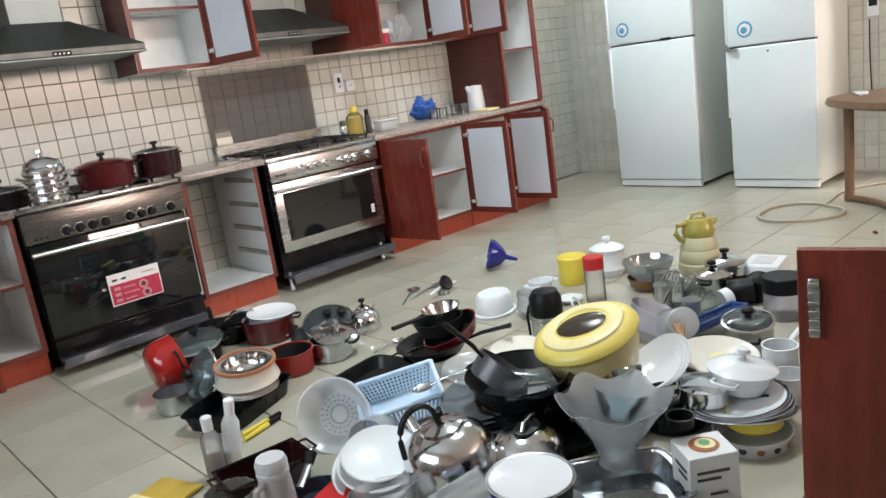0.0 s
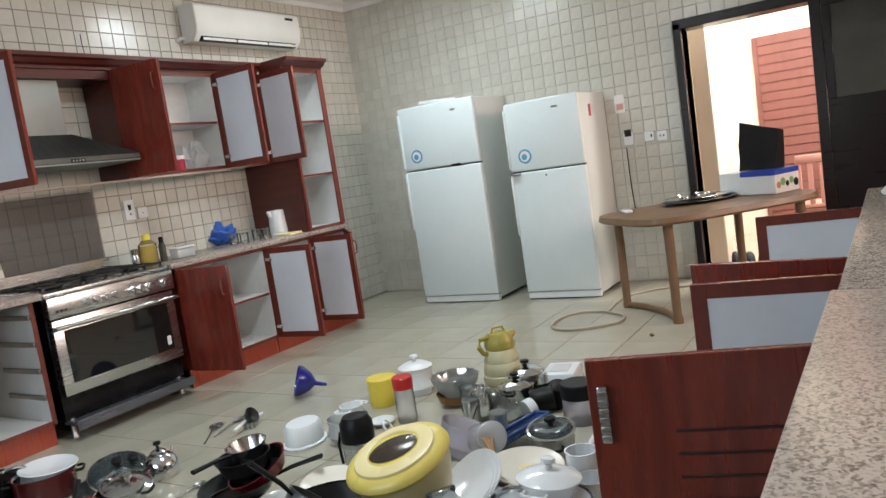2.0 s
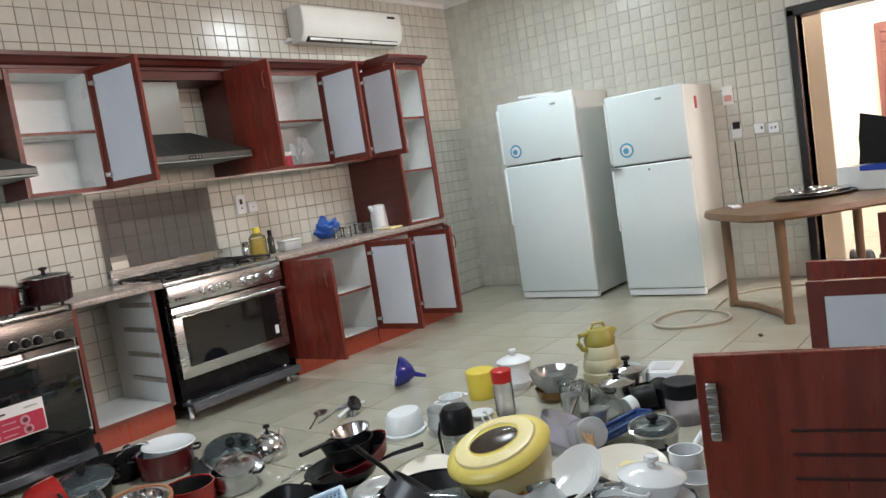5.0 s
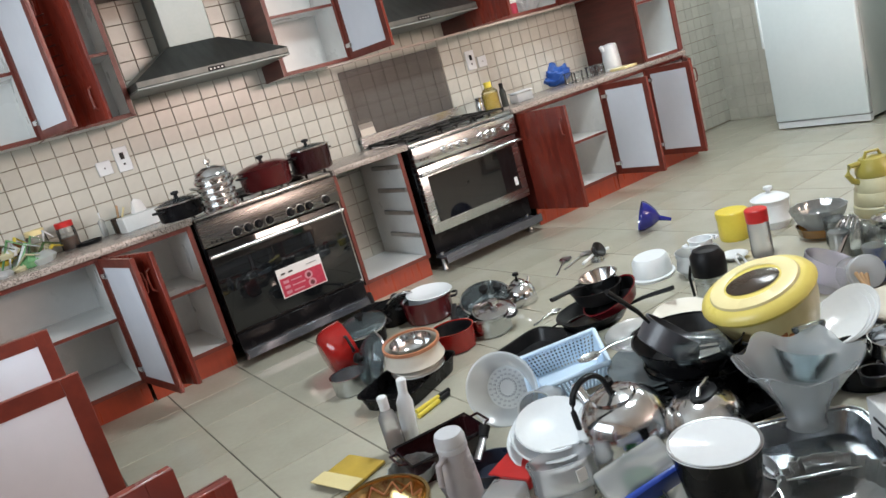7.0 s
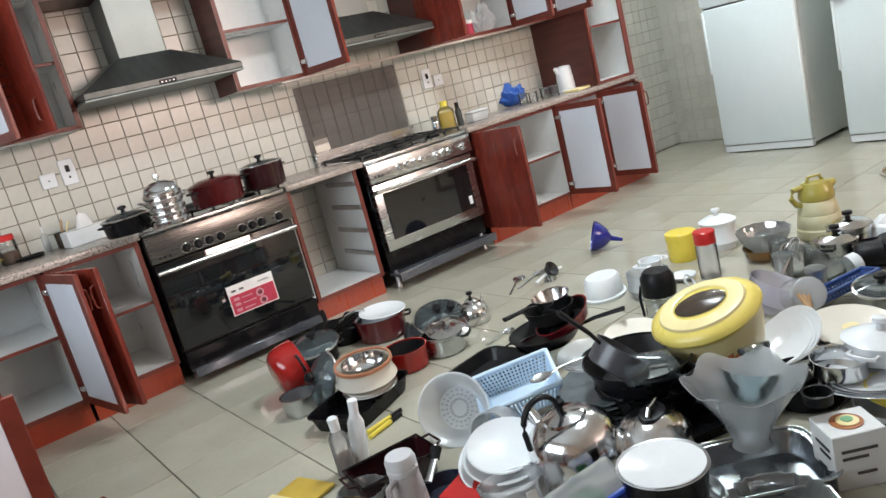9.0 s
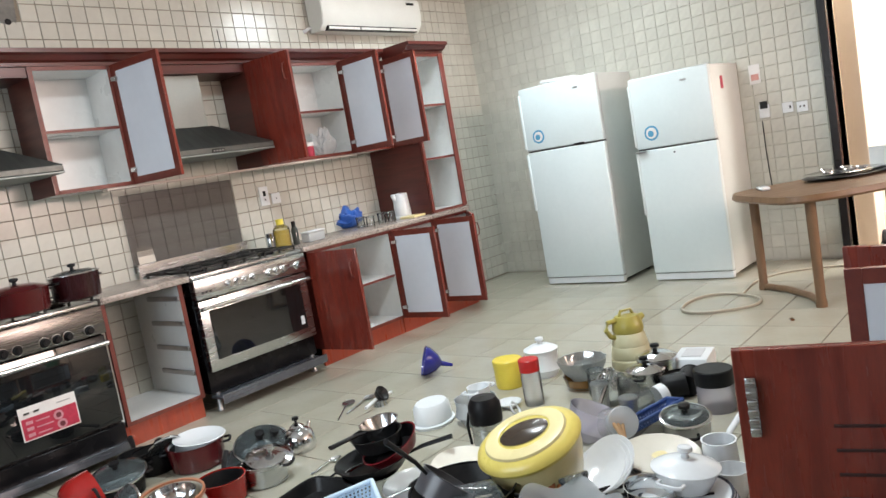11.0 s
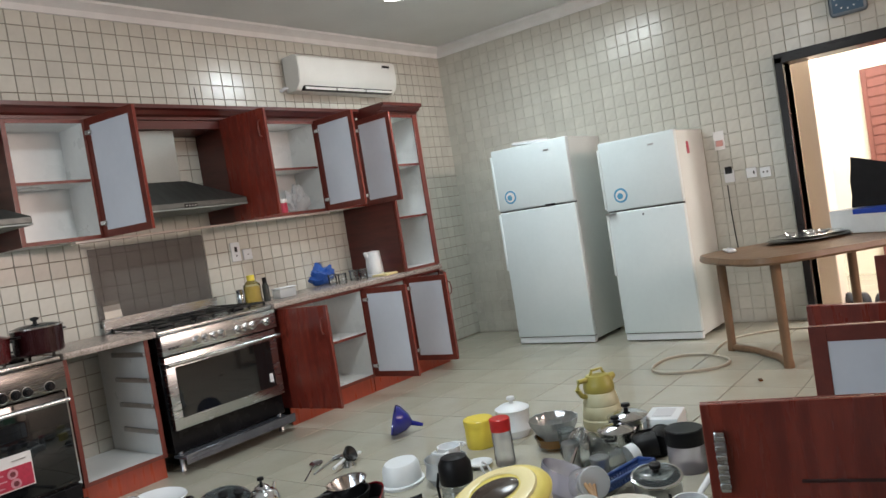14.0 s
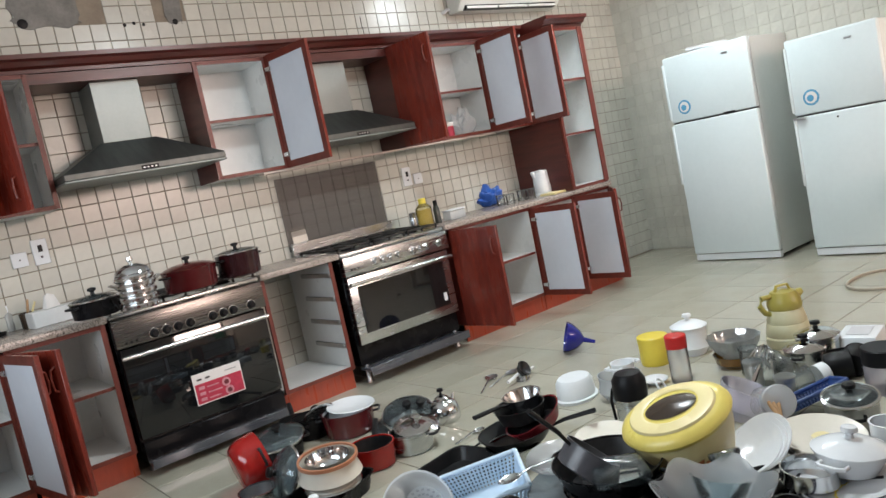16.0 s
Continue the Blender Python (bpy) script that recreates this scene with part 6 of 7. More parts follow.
bg = thing("vegetable_bags", "heap of small food bags and green herbs", "groceries", pose(0.06, 4.56, TOP - 0.002), GC)
rnd = random.Random(4)
for k in range(22):
    a, q = rnd.uniform(0, 6.28), rnd.uniform(0, 0.24)
    r = rnd.uniform(0.04, 0.08)
    prof = [(0, 0), (r * 0.8, 0.004), (r, r * 0.5), (r * 0.6, r * 0.95), (0, r * 1.05)]
    mt = (M_LEAFGREEN, M_BAG, M_JARYEL, M_SAGE, M_WPLAST, M_BROWNLIQ)[k % 6]
    part("bag", lathe(prof, 10, pose(q * math.cos(a), 0.6 * q * math.sin(a), 0.08 if q < 0.06 else 0.04 if q < 0.1 else -0.002, rnd.uniform(-6, 6), rnd.uniform(-6, 6), rnd.uniform(0, 360)), lobes=3, amp=0.35), mt, bg)
for k in range(16):
    a, q = rnd.uniform(0, 6.28), rnd.uniform(0.02, 0.2)
    x, y, ln, up = q * math.cos(a), 0.6 * q * math.sin(a), rnd.uniform(0.08, 0.17), rnd.uniform(0.0, 0.11)
    d = rnd.uniform(-0.6, 0.9)
    part("stalk", tube([(x, y, 0.03), (x + ln * 0.5 * math.cos(d), y + ln * 0.4 * math.sin(d), 0.07 + up), (x + ln * math.cos(d), y + ln * 0.8 * math.sin(d), 0.05 + up * 0.7)], [0.010, 0.016, 0.006], 7, 0.45), (M_LEAFGREEN, M_JARYEL, M_SAGE, M_GREENS, M_WPLAST)[k % 5], bg)
jar("clear food jar with a yellow lid", pose(0.255, 4.80, TOP), 0.055, 0.15, M_CLEAR, M_LYELLOW, cap_h=0.02, fill=M_SAGE, fill_h=0.6, group=GC)
pot("small black tray with tea things", pose(0.499, 4.740, TOP), 0.07, 0.02, M_BPLAST, M_BPLAST, None, name="tray", category="tray", group=GC)
# worktop on the right
jar("large bottle of yellow cooking oil", pose(3.371, 4.488, TOP), 0.062, 0.19, M_OILB, M_JARYEL, name="oil_bottle", neck=0.4, cap_h=0.03, category="bottle", fill=M_OIL, fill_h=0.72, group=GC)
jar("small dark bottle behind the oil", pose(3.543, 4.556, TOP), 0.025, 0.15, M_GLASSDARK, M_BPLAST, name="sauce_bottle", neck=0.5, category="bottle", group=GC)
jar("steel shaker by the oil bottle", pose(3.426, 4.713, TOP), 0.03, 0.09, M_STEEL, M_CHROME, name="shaker", category="shaker", group=GC)
bx = thing("plastic_tub", "white plastic tub on the worktop", "container", pose(3.683, 4.521, TOP), GC)
part("tub", box(-0.08, 0.08, -0.05, 0.05, 0, 0.07, 0.012, 2), M_FROST, bx)
part("lid", box(-0.084, 0.084, -0.054, 0.054, 0.071, 0.082, 0.005), M_WPLAST, bx)
bb = thing("plastic_bag", "crumpled blue plastic bag", "bag", pose(4.415, 4.914, TOP), GC)
bm = bmesh.new()
bmesh.ops.create_icosphere(bm, subdivisions=4, radius=1.0)
for v in bm.verts:
    k = 1 + 0.35 * noise.noise(v.co * 2.3) + 0.12 * noise.noise(v.co * 7)
    v.co = Vector((v.co.x * 0.15 * k, v.co.y * 0.11 * k, max(0.0, (v.co.z + 0.9) * 0.088 * k)))
part("sack", bm, M_BLUEBAG, bb, smooth=25)
for x, y in (4.289, 4.503), (4.516, 4.593), (4.550, 4.511), (4.305, 4.637):
    jar("clear drinking glass on the worktop", pose(x, y, TOP), 0.036, 0.09, M_CLEAR, M_CLEAR, name="drinking_glass", cap_h=0.002, neck=1.0, category="glass", group=GC)
ek = thing("electric_kettle", "white electric kettle on the worktop", "kettle", pose(4.784, 4.589, TOP, 0, 0, -15), GC)
part("base", lathe([(0, 0), (0.085, 0), (0.085, 0.015), (0.08, 0.02)], 28), M_WPLAST, ek)
part("body", lathe([(0.078, 0.021), (0.08, 0.05), (0.066, 0.2), (0.062, 0.215), (0, 0.225)], 28), M_WPLAST, ek)
part("handle", tube([(0.06, 0, 0.215), (0.12, 0, 0.21), (0.125, 0, 0.1), (0.075, 0, 0.05)], 0.012, 10), M_WPLAST, ek)
part("spout", tube([(-0.055, 0, 0.17), (-0.085, 0, 0.215)], [0.025, 0.015], 10), M_WPLAST, ek)
pl = thing("chopping_board", "pale yellow board by the kettle", "board", pose(4.774, 4.432, TOP, 0, 0, 5), GC)
part("board", box(-0.13, 0.13, -0.08, 0.08, 0, 0.018, 0.004), M_LYELLOW, pl)
# inside the wall cabinet
jar("small red and white tin in the cabinet", pose(3.93, UFRONT + 0.1, UZ0 + 0.019), 0.04, 0.10, M_REDPRINT, M_PAPER, name="tin", category="tin", cap_h=0.02, neck=0.98, group="things in the wall cabinet")
sb = thing("plastic_bag", "crumpled clear plastic bag in the cabinet", "bag", pose(4.12, UFRONT + 0.14, UZ0 + 0.019), "things in the wall cabinet")
bm = bmesh.new()
bmesh.ops.create_icosphere(bm, subdivisions=4, radius=1.0)
for v in bm.verts:
    k = 1 + 0.4 * noise.noise(v.co * 2.0 + Vector((3, 1, 0))) + 0.15 * noise.noise(v.co * 6)
    taper = 1 - 0.35 * max(0, v.co.z)
    v.co = Vector((v.co.x * 0.11 * k * taper, v.co.y * 0.08 * k * taper, max(0.0, (v.co.z + 0.9) * 0.11 * k)))
part("sack", bm, M_BAG, sb, smooth=25)

# ---- wall fittings ----
def wall_plate(name, label, m, w, h, sockets, mat=None):
    p = thing(name, label, "socket", m, "switches and sockets")
    part("plate", box(-w / 2, w / 2, -0.012, 0.0, -h / 2, h / 2, 0.003), mat or M_WPLAST, p)
    for u, v, a, b in sockets:
        part("insert", box(u - a, u + a, -0.016, -0.0125, v - b, v + b, 0.001), M_BPLAST, p)


wall_plate("wall_socket", "white double socket on the tiles", pose(0.861, 4.895, 1.309), 0.085, 0.15, ((0.0, 0.02, 0.012, 0.02), (0.0, -0.03, 0.006, 0.006)))
wall_plate("light_switch", "small square white switch plate", pose(0.745, 4.895, 1.285), 0.085, 0.085, ((0.0, 0.0, 0.004, 0.004),))
wall_plate("wall_socket", "white cooker socket above the worktop", pose(3.577, 4.895, 1.302), 0.085, 0.15, ((0.0, 0.02, 0.012, 0.02), (0.0, -0.03, 0.006, 0.006)))
wall_plate("light_switch", "small white switch plate by the cooker socket", pose(3.685, 4.895, 1.270), 0.085, 0.085, ((0.0, 0.0, 0.004, 0.004),))
card = thing("paper_card", "small printed card standing by the cooker", "card", pose(2.52, YW - 0.03, 0.91, -6), GC)
part("card_sheet", box(-0.06, 0.06, 0.0, 0.006, 0, 0.20), M_CREAM, card)
part("print_bar", box(-0.03, 0.03, -0.003, -0.0005, 0.05, 0.08), M_ALU, card)
def ragged(name, x0, x1, z0, z1, seed, material, label, category):
    """A thin patch with a broken outline on the tiled wall."""
    rn = random.Random(seed)
    bm = bmesh.new()
    ring = []
    for k in range(36):
        a = 2 * math.pi * k / 36
        c, q = math.cos(a), math.sin(a)
        u = math.copysign(abs(c) ** 0.4, c) * rn.uniform(0.86, 1.06)
        v = math.copysign(abs(q) ** 0.4, q) * rn.uniform(0.86, 1.06)
        ring.append((x0 + (x1 - x0) * (u + 1) / 2, z0 + (z1 - z0) * (v + 1) / 2))
    lo = [bm.verts.new((x, YW - 0.0025, z)) for x, z in ring]
    hi = [bm.verts.new((x, YW - 0.0055, z)) for x, z in ring]
    for k in range(36):
        bm.faces.new((lo[k], lo[(k + 1) % 36], hi[(k + 1) % 36], hi[k]))
    bm.faces.new(hi)
    return solid(name, bm, material, label, category, kind="structure", smooth=0)


ragged("mortar_patch", 1.02, 1.42, 2.60, 2.86, 3, M_HOLE, "bare mortar patch where tiles are missing", "wall patch")
ragged("mortar_patch", 1.93, 2.05, 2.59, 2.88, 5, M_HOLE, "bare mortar patch with a hole", "wall patch")
ragged("mortar_patch", 1.80, 1.96, 2.76, 2.86, 8, M_HOLE, "bare mortar strip beside the patch", "wall patch")
for x, z, r in ((1.08, 2.63, 0.03), (1.90, 2.82, 0.022), (1.99, 2.61, 0.02)):
    solid("cable_hole", lathe([(0.0, 0.003), (r * 0.7, 0.003), (r, 0.0)], 9, pose(x, YW - 0.0055, z, 90), lobes=3, amp=0.3), M_BPLAST, "ragged dark hole in the wall", "hole", group="screw holes")
for k in range(3):
    solid("cable_hole", lathe([(0.012, 0), (0.008, 0.002)], 10, pose(1.66 + 0.06 * k, YW - 0.0015, 2.60 + 0.01 * (k % 2), 90)), M_BPLAST, "small dark screw hole in the tiles", "hole", group="screw holes")
for lab, nm, (x, y, z), w, h, ss in (
    ("white double switch by the doorway", "light_switch", (6.594, 1.821, 1.277), 0.085, 0.085, ((0.02, 0.0, 0.006, 0.012),)),
    ("white socket by the doorway", "wall_socket", (6.594, 1.710, 1.266), 0.085, 0.085, ((-0.015, 0.0, 0.005, 0.008), (0.015, 0.0, 0.005, 0.008))),
    ("white socket with a black plug", "wall_socket", (6.594, 2.004, 1.278), 0.085, 0.11, ((0.0, 0.05, 0.03, 0.03),)),
):
    wall_plate(nm, lab, pose(x, y, z, 0, 0, -90), w, h, ss)
nt = thing("notice", "small red and white notice on the tiles", "notice", pose(6.592, 2.049, 1.592, 0, 0, -90))
part("sheet", box(-0.045, 0.045, -0.003, 0, -0.08, 0.08), M_PAPER, nt)
part("red_field", box(-0.03, 0.03, -0.006, -0.0035, -0.05, 0.0), M_PINK, nt)
ck = thing("wall_clock", "square blue wall clock with rounded corners", "clock", pose(6.590, 0.950, 2.486, 0, 0, -90))
part("case", box(-0.13, 0.13, -0.035, 0, -0.13, 0.13, 0.03, 3), surface("grey_blue_case", (0.20, 0.24, 0.28), (0.16, 0.2, 0.24), 0.35), ck)
part("dial", box(-0.105, 0.105, -0.039, -0.0355, -0.105, 0.105, 0.002), surface("blue_dial", (0.03, 0.09, 0.16), (0.025, 0.07, 0.13), 0.3), ck, "dark blue dial")
for k in range(12):
    a = 2 * math.pi * k / 12
    part("hour_mark", box(-0.004, 0.004, -0.0425, -0.0395, 0.078, 0.092), M_WPLAST, ck, m=pose(0, 0, 0, 0, math.degrees(a), 0))
part("hour_hand", box(-0.005, 0.005, -0.0435, -0.0405, -0.01, 0.05), M_WPLAST, ck, m=pose(0, 0, 0, 0, -70, 0))
part("minute_hand", box(-0.004, 0.004, -0.0465, -0.044, -0.015, 0.075), M_WPLAST, ck, m=pose(0, 0, 0, 0, -62, 0))

wc = solid("wall_crack", tube([(3.462, 4.897, 2.593), (3.461, 4.897, 2.527), (3.468, 4.897, 2.452)], 0.003, 5), M_BPLAST, "thin dark crack running down the tiles", "crack", kind="structure")

# ---- table load ----
TZ = 0.737
GT = "things on the table"
tr = plate("stack of dark round metal trays", pose(5.86, 1.30, TZ, 0, 0, 45), 0.30, M_DARKSTEEL, 0.02, sx=0.75, sy=1.0, group=GT, name="metal_tray")
tr = plate("shiny round metal tray on the stack", pose(5.86, 1.31, TZ + 0.022, 0, 0, 45), 0.27, M_CHROME, 0.02, sx=0.75, sy=1.0, group=GT, name="metal_tray")
for k in range(5):
    a = k * 1.25
    plate("small silver coffee dish on the tray", pose(5.86 + 0.12 * math.cos(a), 1.31 + 0.12 * math.sin(a), TZ + 0.036), 0.045, M_CHROME, 0.02, group=GT, name="coffee_dish")
cl = thing("cloth_piece", "folded white cloth on the table edge", "cloth", pose(5.5, 1.75, TZ, 0, 0, 30), GT)
part("fold", box(-0.09, 0.09, -0.03, 0.03, 0, 0.025, 0.01, 3), M_CERAMIC, cl)
bx = thing("appliance_carton", "white carton with blue lid and green print", "box", pose(6.077, 0.900, TZ, 0, 0, 62), GT)
part("carton_body", box(-0.24, 0.24, -0.14, 0.14, 0, 0.17, 0.004), M_CARTON, bx)
part("blue_band", box(-0.243, 0.05, -0.143, 0.143, 0.135, 0.172, 0.002), M_BLUEP, bx)
for k in range(5):
    part("print", lathe([(0, 0), (0.035 - 0.004 * (k % 3), 0), (0, 0.003)], 9, pose(-0.14 + 0.075 * k, -0.1405, 0.07 + 0.02 * (k % 2), 90)), (M_LEAFGREEN, M_BPLAST, M_LEAFGREEN, M_WOODL, M_BROWNPRINT)[k], bx)
    part("print", lathe([(0, 0), (0.03 - 0.004 * (k % 3), 0), (0, 0.003)], 9, pose(-0.2405, -0.1 + 0.05 * k, 0.06 + 0.02 * (k % 2), 90, 0, -90)), (M_BPLAST, M_LEAFGREEN, M_BPLAST, M_LEAFGREEN, M_WOODL)[k], bx)
hb = thing("shopping_bag", "black paper shopping bag with faint grey print", "bag", pose(6.134, 0.887, TZ + 0.173, 0, 0, 60), GT)
bm = bmesh.new()
lo = [bm.verts.new(p) for p in ((-0.17, -0.05, 0), (0.15, -0.05, 0), (0.15, 0.05, 0), (-0.17, 0.05, 0))]
hi = [bm.verts.new(p) for p in ((-0.21, -0.03, 0.27), (0.14, -0.04, 0.36), (0.15, 0.0, 0.37), (-0.20, 0.01, 0.28))]
for i in range(4):
    bm.faces.new((lo[i], lo[(i + 1) % 4], hi[(i + 1) % 4], hi[i]))
bm.faces.new(lo)
bmesh.ops.subdivide_edges(bm, edges=bm.edges, cuts=3, use_grid_fill=True)
for v in bm.verts:
    v.co += Vector((0, 0.012 * noise.noise(v.co * 14), 0.006 * noise.noise(v.co * 9)))
part("bag_wall", bm, M_BPLAST, hb)
part("print_bar", box(-0.05, 0.07, -0.076, -0.072, 0.15, 0.175), M_DARKSTEEL, hb)

# ---- cables on the floor ----
cc = bpy.data.curves.new("cable", "CURVE")
cc.dimensions, cc.bevel_depth, cc.bevel_resolution = "3D", 0.009, 2
spl = cc.splines.new("POLY")
n = 60
spl.points.add(n - 1)
for i in range(n):
    a = 2 * math.pi * i / n * 1.9
    r = 0.27 + 0.02 * math.sin(3 * a)
    spl.points[i].co = (5.12 + r * math.cos(a), 2.02 + r * 0.95 * math.sin(a), 0.009 + 0.006 * i / n, 1)
cable_m = surface("beige_cable", (0.42, 0.38, 0.30), (0.36, 0.32, 0.25), 0.5)
cc.materials.append(cable_m)
tagged(new("cable_coil", cc), "beige cable coiled on the floor tiles", "cable")
cc = bpy.data.curves.new("cable", "CURVE")
cc.dimensions, cc.bevel_depth, cc.bevel_resolution = "3D", 0.008, 2
spl = cc.splines.new("BEZIER")
pts = ((5.38, 1.95, 0.009), (5.9, 1.95, 0.009), (6.15, 1.75, 0.009), (6.3, 1.2, 0.009), (6.5, 0.7, 0.009))
spl.bezier_points.add(len(pts) - 1)
for bp, p in zip(spl.bezier_points, pts):
    bp.co, bp.handle_left_type, bp.handle_right_type = p, "AUTO", "AUTO"
cc.materials.append(cable_m)
tagged(new("floor_cable", cc), "loose beige cable running under the table", "cable")
cc = bpy.data.curves.new("cable", "CURVE")
cc.dimensions, cc.bevel_depth, cc.bevel_resolution = "3D", 0.005, 2
spl = cc.splines.new("BEZIER")
pts = ((6.55, 2.02, 1.2), (6.56, 2.02, 0.9), (6.55, 2.0, 0.55))
spl.bezier_points.add(len(pts) - 1)
for bp, p in zip(spl.bezier_points, pts):
    bp.co, bp.handle_left_type, bp.handle_right_type = p, "AUTO", "AUTO"
cc.materials.append(M_BPLAST)
tagged(new("hanging_cable", cc), "thin black cable hanging from a socket", "cable")
tagged(new("debris", mesh_of("debris", box(-0.02, 0.02, -0.012, 0.012, 0, 0.012, 0.003), M_BROWNLIQ)), "small brown scrap on the floor", "scrap").matrix_world = pose(4.717, 1.428, 0.0, 0, 0, 30)

# ---- far end of the peninsula ----
GE = "things on the peninsula end"
gc = thing("plastic_crate", "green plastic crate on the worktop", "crate", pose(3.70, -0.24, TOP, 0, 0, 8), GE)
bm = box(-0.17, 0.17, -0.12, 0.12, 0, 0.012)
for s in (-1, 1):
    bm_box(bm, s * 0.17, s * 0.182, -0.12, 0.12, 0, 0.36, 0.003)
    bm_box(bm, -0.182, 0.182, s * 0.12, s * 0.132, 0, 0.36, 0.003)
part("crate_wall", bm, M_GREEN, gc)
part("rim", box(-0.19, 0.19, -0.14, -0.133, 0.34, 0.365, 0.003), M_GREEN, gc)
wbg = thing("plastic_bag", "crumpled white plastic bag on the worktop", "bag", pose(3.42, -0.22, TOP), GE)
bm = bmesh.new()
bmesh.ops.create_icosphere(bm, subdivisions=4, radius=1.0)
for v in bm.verts:
    k = 1 + 0.4 * noise.noise(v.co * 2.1 + Vector((7, 2, 0))) + 0.15 * noise.noise(v.co * 6)
    v.co = Vector((v.co.x * 0.12 * k, v.co.y * 0.10 * k, max(0.0, (v.co.z + 0.9) * 0.09 * k)))
part("sack", bm, M_BAG, wbg, smooth=25)
for k in range(5):
    plate("small white dish among the clutter", pose(3.72 - 0.05 * k, -0.03 - 0.025 * (k % 2), TOP + 0.002, 8 * (k % 3), 5, 0), 0.04, M_CERAMIC if k % 2 else M_WPLAST, 0.018, group=GE, name="small_dish")
cs = thing("crumpled_wrapper", "crumpled pale food wrapper on the worktop", "wrapper", pose(3.62, 0.0, TOP), GE)
bm = bmesh.new()
bmesh.ops.create_icosphere(bm, subdivisions=3, radius=1.0)
for v in bm.verts:
    k = 1 + 0.5 * noise.noise(v.co * 2.6 + Vector((1, 9, 0)))
    v.co = Vector((v.co.x * 0.06 * k, v.co.y * 0.05 * k, max(0.0, (v.co.z + 0.8) * 0.025 * k)))
part("wrapper_sheet", bm, M_CARTON, cs, smooth=25)
br = thing("broom", "red-brown broom stick leaning behind the peninsula", "broom", pose(4.25, -0.05, 0), GE)
part("stick", tube([(0.0, 0.08, 0.0), (0.1, -0.12, 1.22)], 0.013, 10), M_WOOD, br)
part("tip", tube([(0.1, -0.12, 1.22), (0.104, -0.128, 1.26)], 0.014, 10), M_WPLAST, br)
wc = thing("wall_cabinet", "bright red wall cabinet on the doorway wall", "cabinet", pose(6.28, 0, 0))
part("body", box(0.02, 0.315, -0.95, -0.22, 1.93, 2.62, 0.002), M_EDGE, wc)
part("door", box(0.0, 0.018, -0.95, -0.24, 1.935, 2.615, 0.002), M_PLINTH, wc)
part("door_edge", box(-0.02, 0.02, -0.236, -0.19, 1.97, 2.62, 0.003), M_WOOD, wc)


# ---- tiles of the walls and floor (last) ----
def tile_mesh(name, sx, sz, depth, bev, material, axis):
    """One tile: a shallow slab with chamfered edges. axis y: faces -y; axis x: faces -x; axis z: faces up."""
    hx, hz = sx / 2, sz / 2
    vs, fs = [], []
    for (a, b, d) in ((hx, hz, 0), (hx, hz, depth * 0.5), (hx - bev, hz - bev, depth)):
        for u, v in ((-a, -b), (a, -b), (a, b), (-a, b)):
            vs.append({"y": (u, -d, v), "x": (-d, u, v), "z": (u, v, d)}[axis])
    for k in (0, 4):
        for i in range(4):
            fs.append((k + i, k + (i + 1) % 4, k + 4 + (i + 1) % 4, k + 4 + i))
    fs.append((8, 9, 10, 11))
    me = bpy.data.meshes.new(name)
    me.from_pydata(vs, [], fs)
    bm = bmesh.new()
    bm.from_mesh(me)
    bmesh.ops.recalc_face_normals(bm, faces=bm.faces)
    bm.to_mesh(me)
    bm.free()
    me.materials.append(material)
    return me


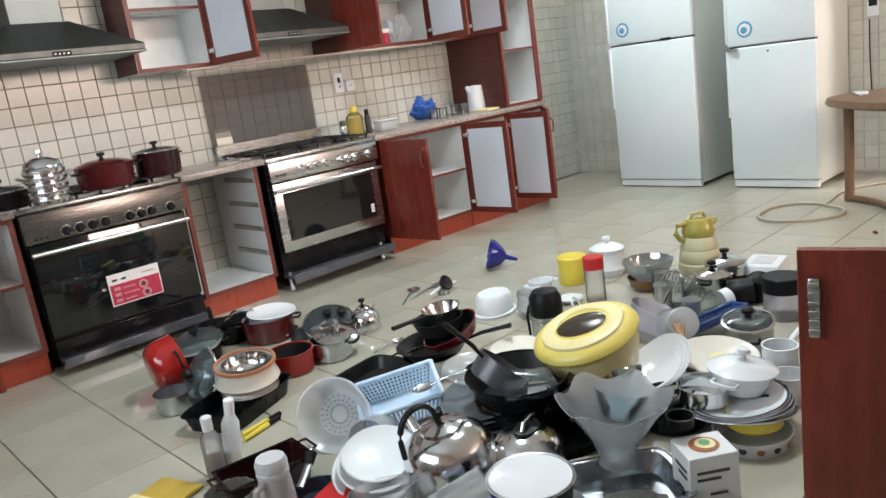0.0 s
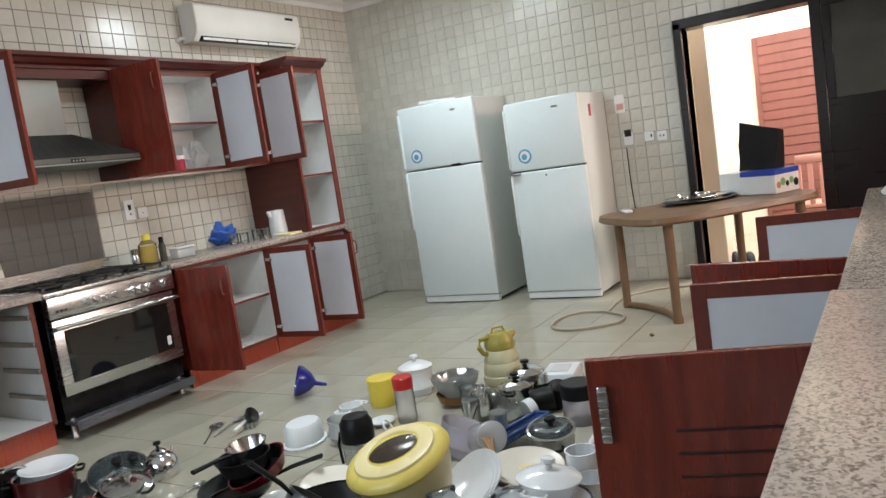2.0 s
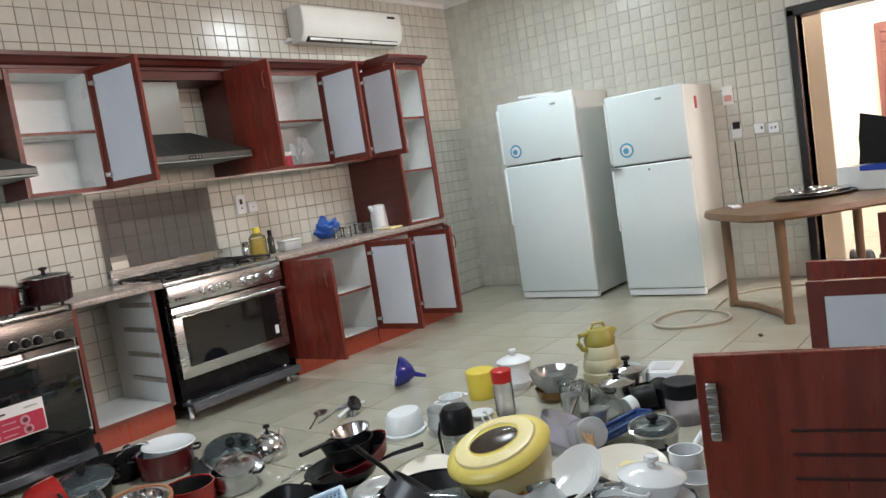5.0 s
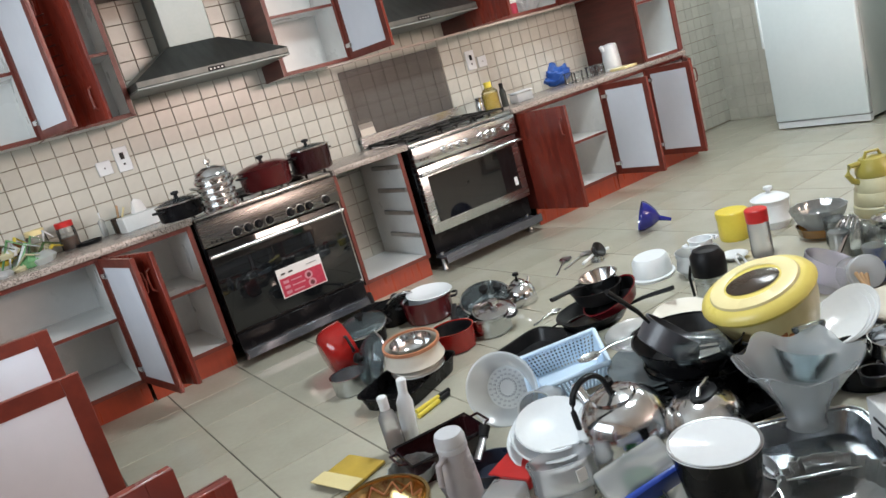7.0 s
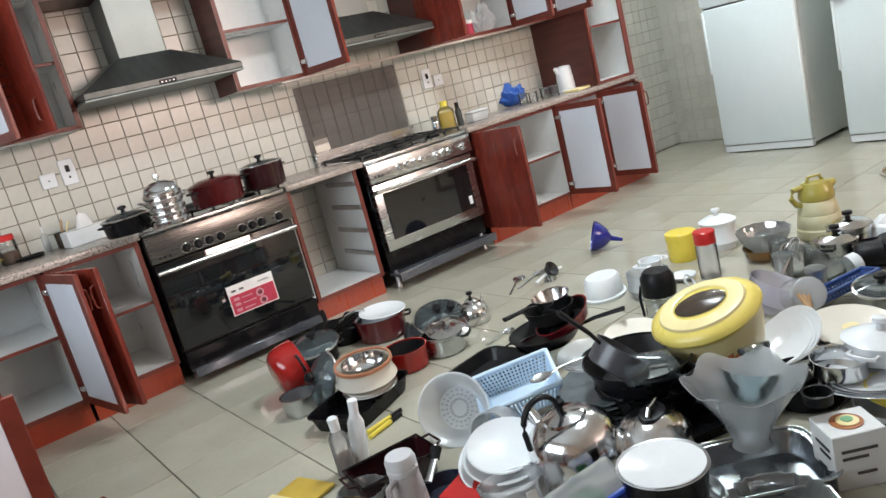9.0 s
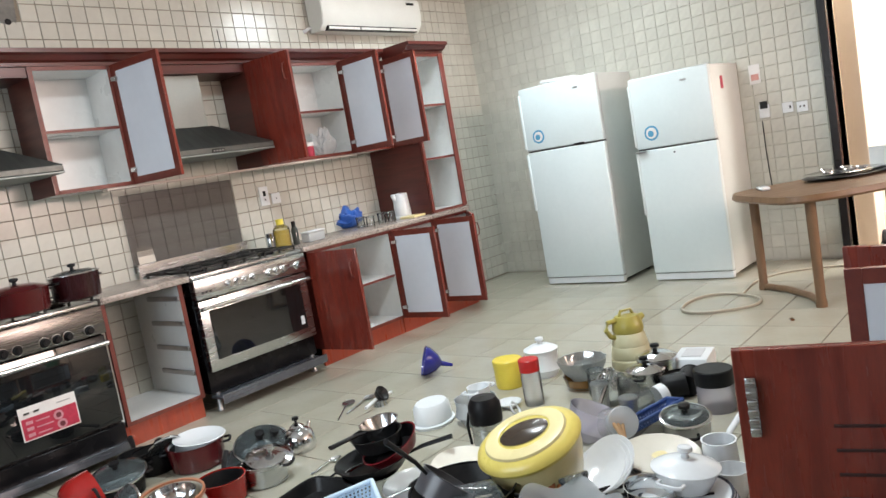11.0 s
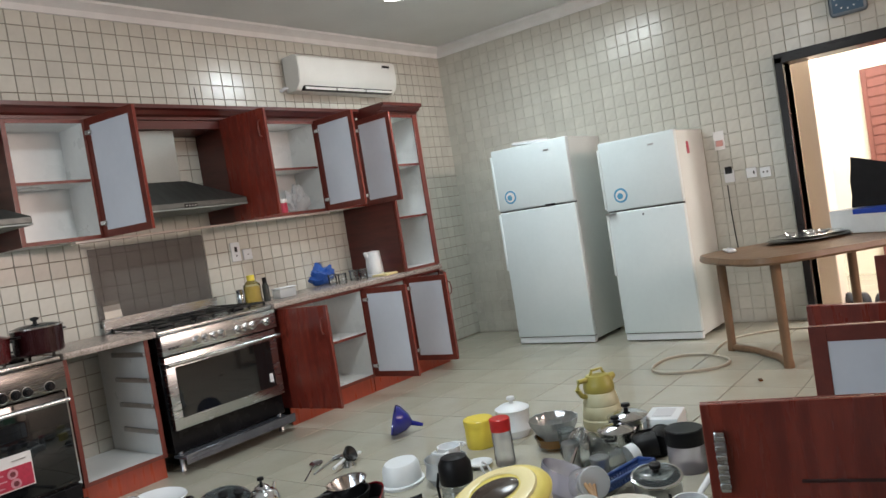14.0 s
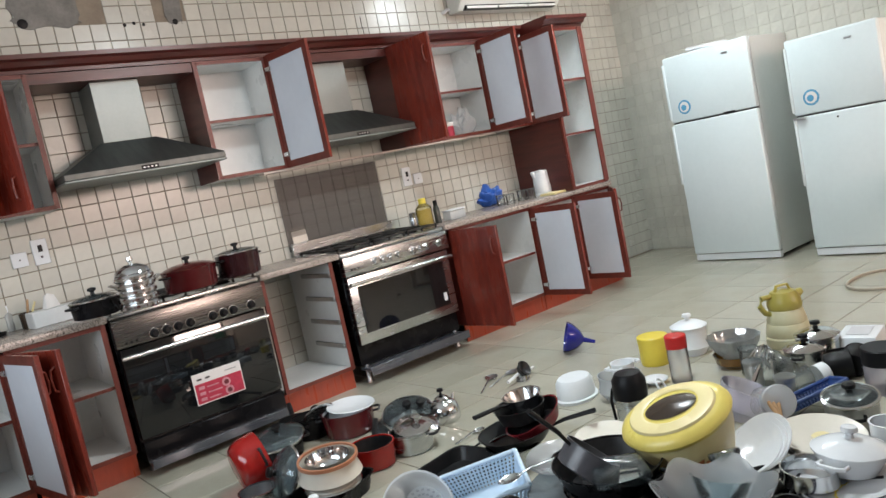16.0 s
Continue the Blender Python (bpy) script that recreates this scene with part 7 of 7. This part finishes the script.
def lay(name, me, spots, parent, chosen, label):
    """Spots near the chosen stretch become tiles of their own, up to 300; the rest is one mesh."""
    near = sorted(spots, key=chosen)[:300]
    keep = set(near)
    for p in near:
        ob = new(name, me)
        ob.parent = parent
        ob.location = p
    rest = [p for p in spots if p not in keep]
    vs0 = [v.co.copy() for v in me.vertices]
    fs0 = [tuple(f.vertices) for f in me.polygons]
    vs, fs = [], []
    for p in rest:
        k = len(vs)
        vs += [(v.x + p[0], v.y + p[1], v.z + p[2]) for v in vs0]
        fs += [tuple(i + k for i in f) for f in fs0]
    m2 = bpy.data.meshes.new(name + "_field")
    m2.from_pydata(vs, [], fs)
    m2.materials.append(me.materials[0])
    ob = new(name + "_field", m2)
    ob.parent = parent
    tagged(ob, label, kind="stuff")


wt = tile_mesh("tile", TX - 0.004, T - 0.004, 0.008, 0.002, M_TILE, "y")
spots = []
for i in range(-23, 51):
    for j in range(-14, 15):
        x, z = 1.345 + TX * (i + 0.5), TZ0 + T * (j + 0.5)
        if not XL < x < XR:
            continue
        if z > ZC - T * 0.4 or z < T * 0.4:
            continue
        hole = (1.12 < x < 1.55 and 2.62 < z < 2.83) or (1.9 < x < 2.02 and 2.62 < z < 2.95)
        if not hole:
            spots.append((round(x, 4), YW + 0.006, round(z, 4)))
lay("tile", wt, spots, wall_north, lambda p: abs(p[2] - 1.2) * 3 + abs(p[0] - 1.9), "small cream glazed wall tiles")
et = tile_mesh("tile", T - 0.004, T - 0.004, 0.006, 0.002, M_TILE, "x")
spots = []
for i in range(int((YW - YB) / T)):
    for j in range(int(ZC / T) + 1):
        y, z = YW - T * (i + 0.5), TZ0 + T * (j - 14 + 0.5)
        if z > ZC - T * 0.4 or z < T * 0.4:
            continue
        if D1 - 1.02 - T * 0.3 < y < D2 + 0.06 + T * 0.3 and z < 2.19 + T * 0.3:
            continue
        spots.append((XR + 0.006, round(y, 4), round(z, 4)))
lay("tile", et, spots, wall_east, lambda p: abs(p[2] - 1.6) * 1.5 + abs(p[1] - 2.2), "small cream glazed wall tiles")
F = 0.405
ft = tile_mesh("tile", F - 0.005, F - 0.005, 0.006, 0.0015, M_FLOOR, "z")
spots = []
for i in range(-4, 24):
    for j in range(-15, 8):
        x, y = 0.53 + F * (i + 0.5), 2.775 + F * (j + 0.5)
        if XL - 0.2 < x < 9.2 and YB - 0.2 < y < YW + 0.15:
            spots.append((round(x, 4), round(y, 4), -0.006))
lay("tile", ft, spots, bpy.data.objects["floor"], lambda p: abs(p[0] - 2.5) + abs(p[1] - 2.4), "glossy beige floor tiles")
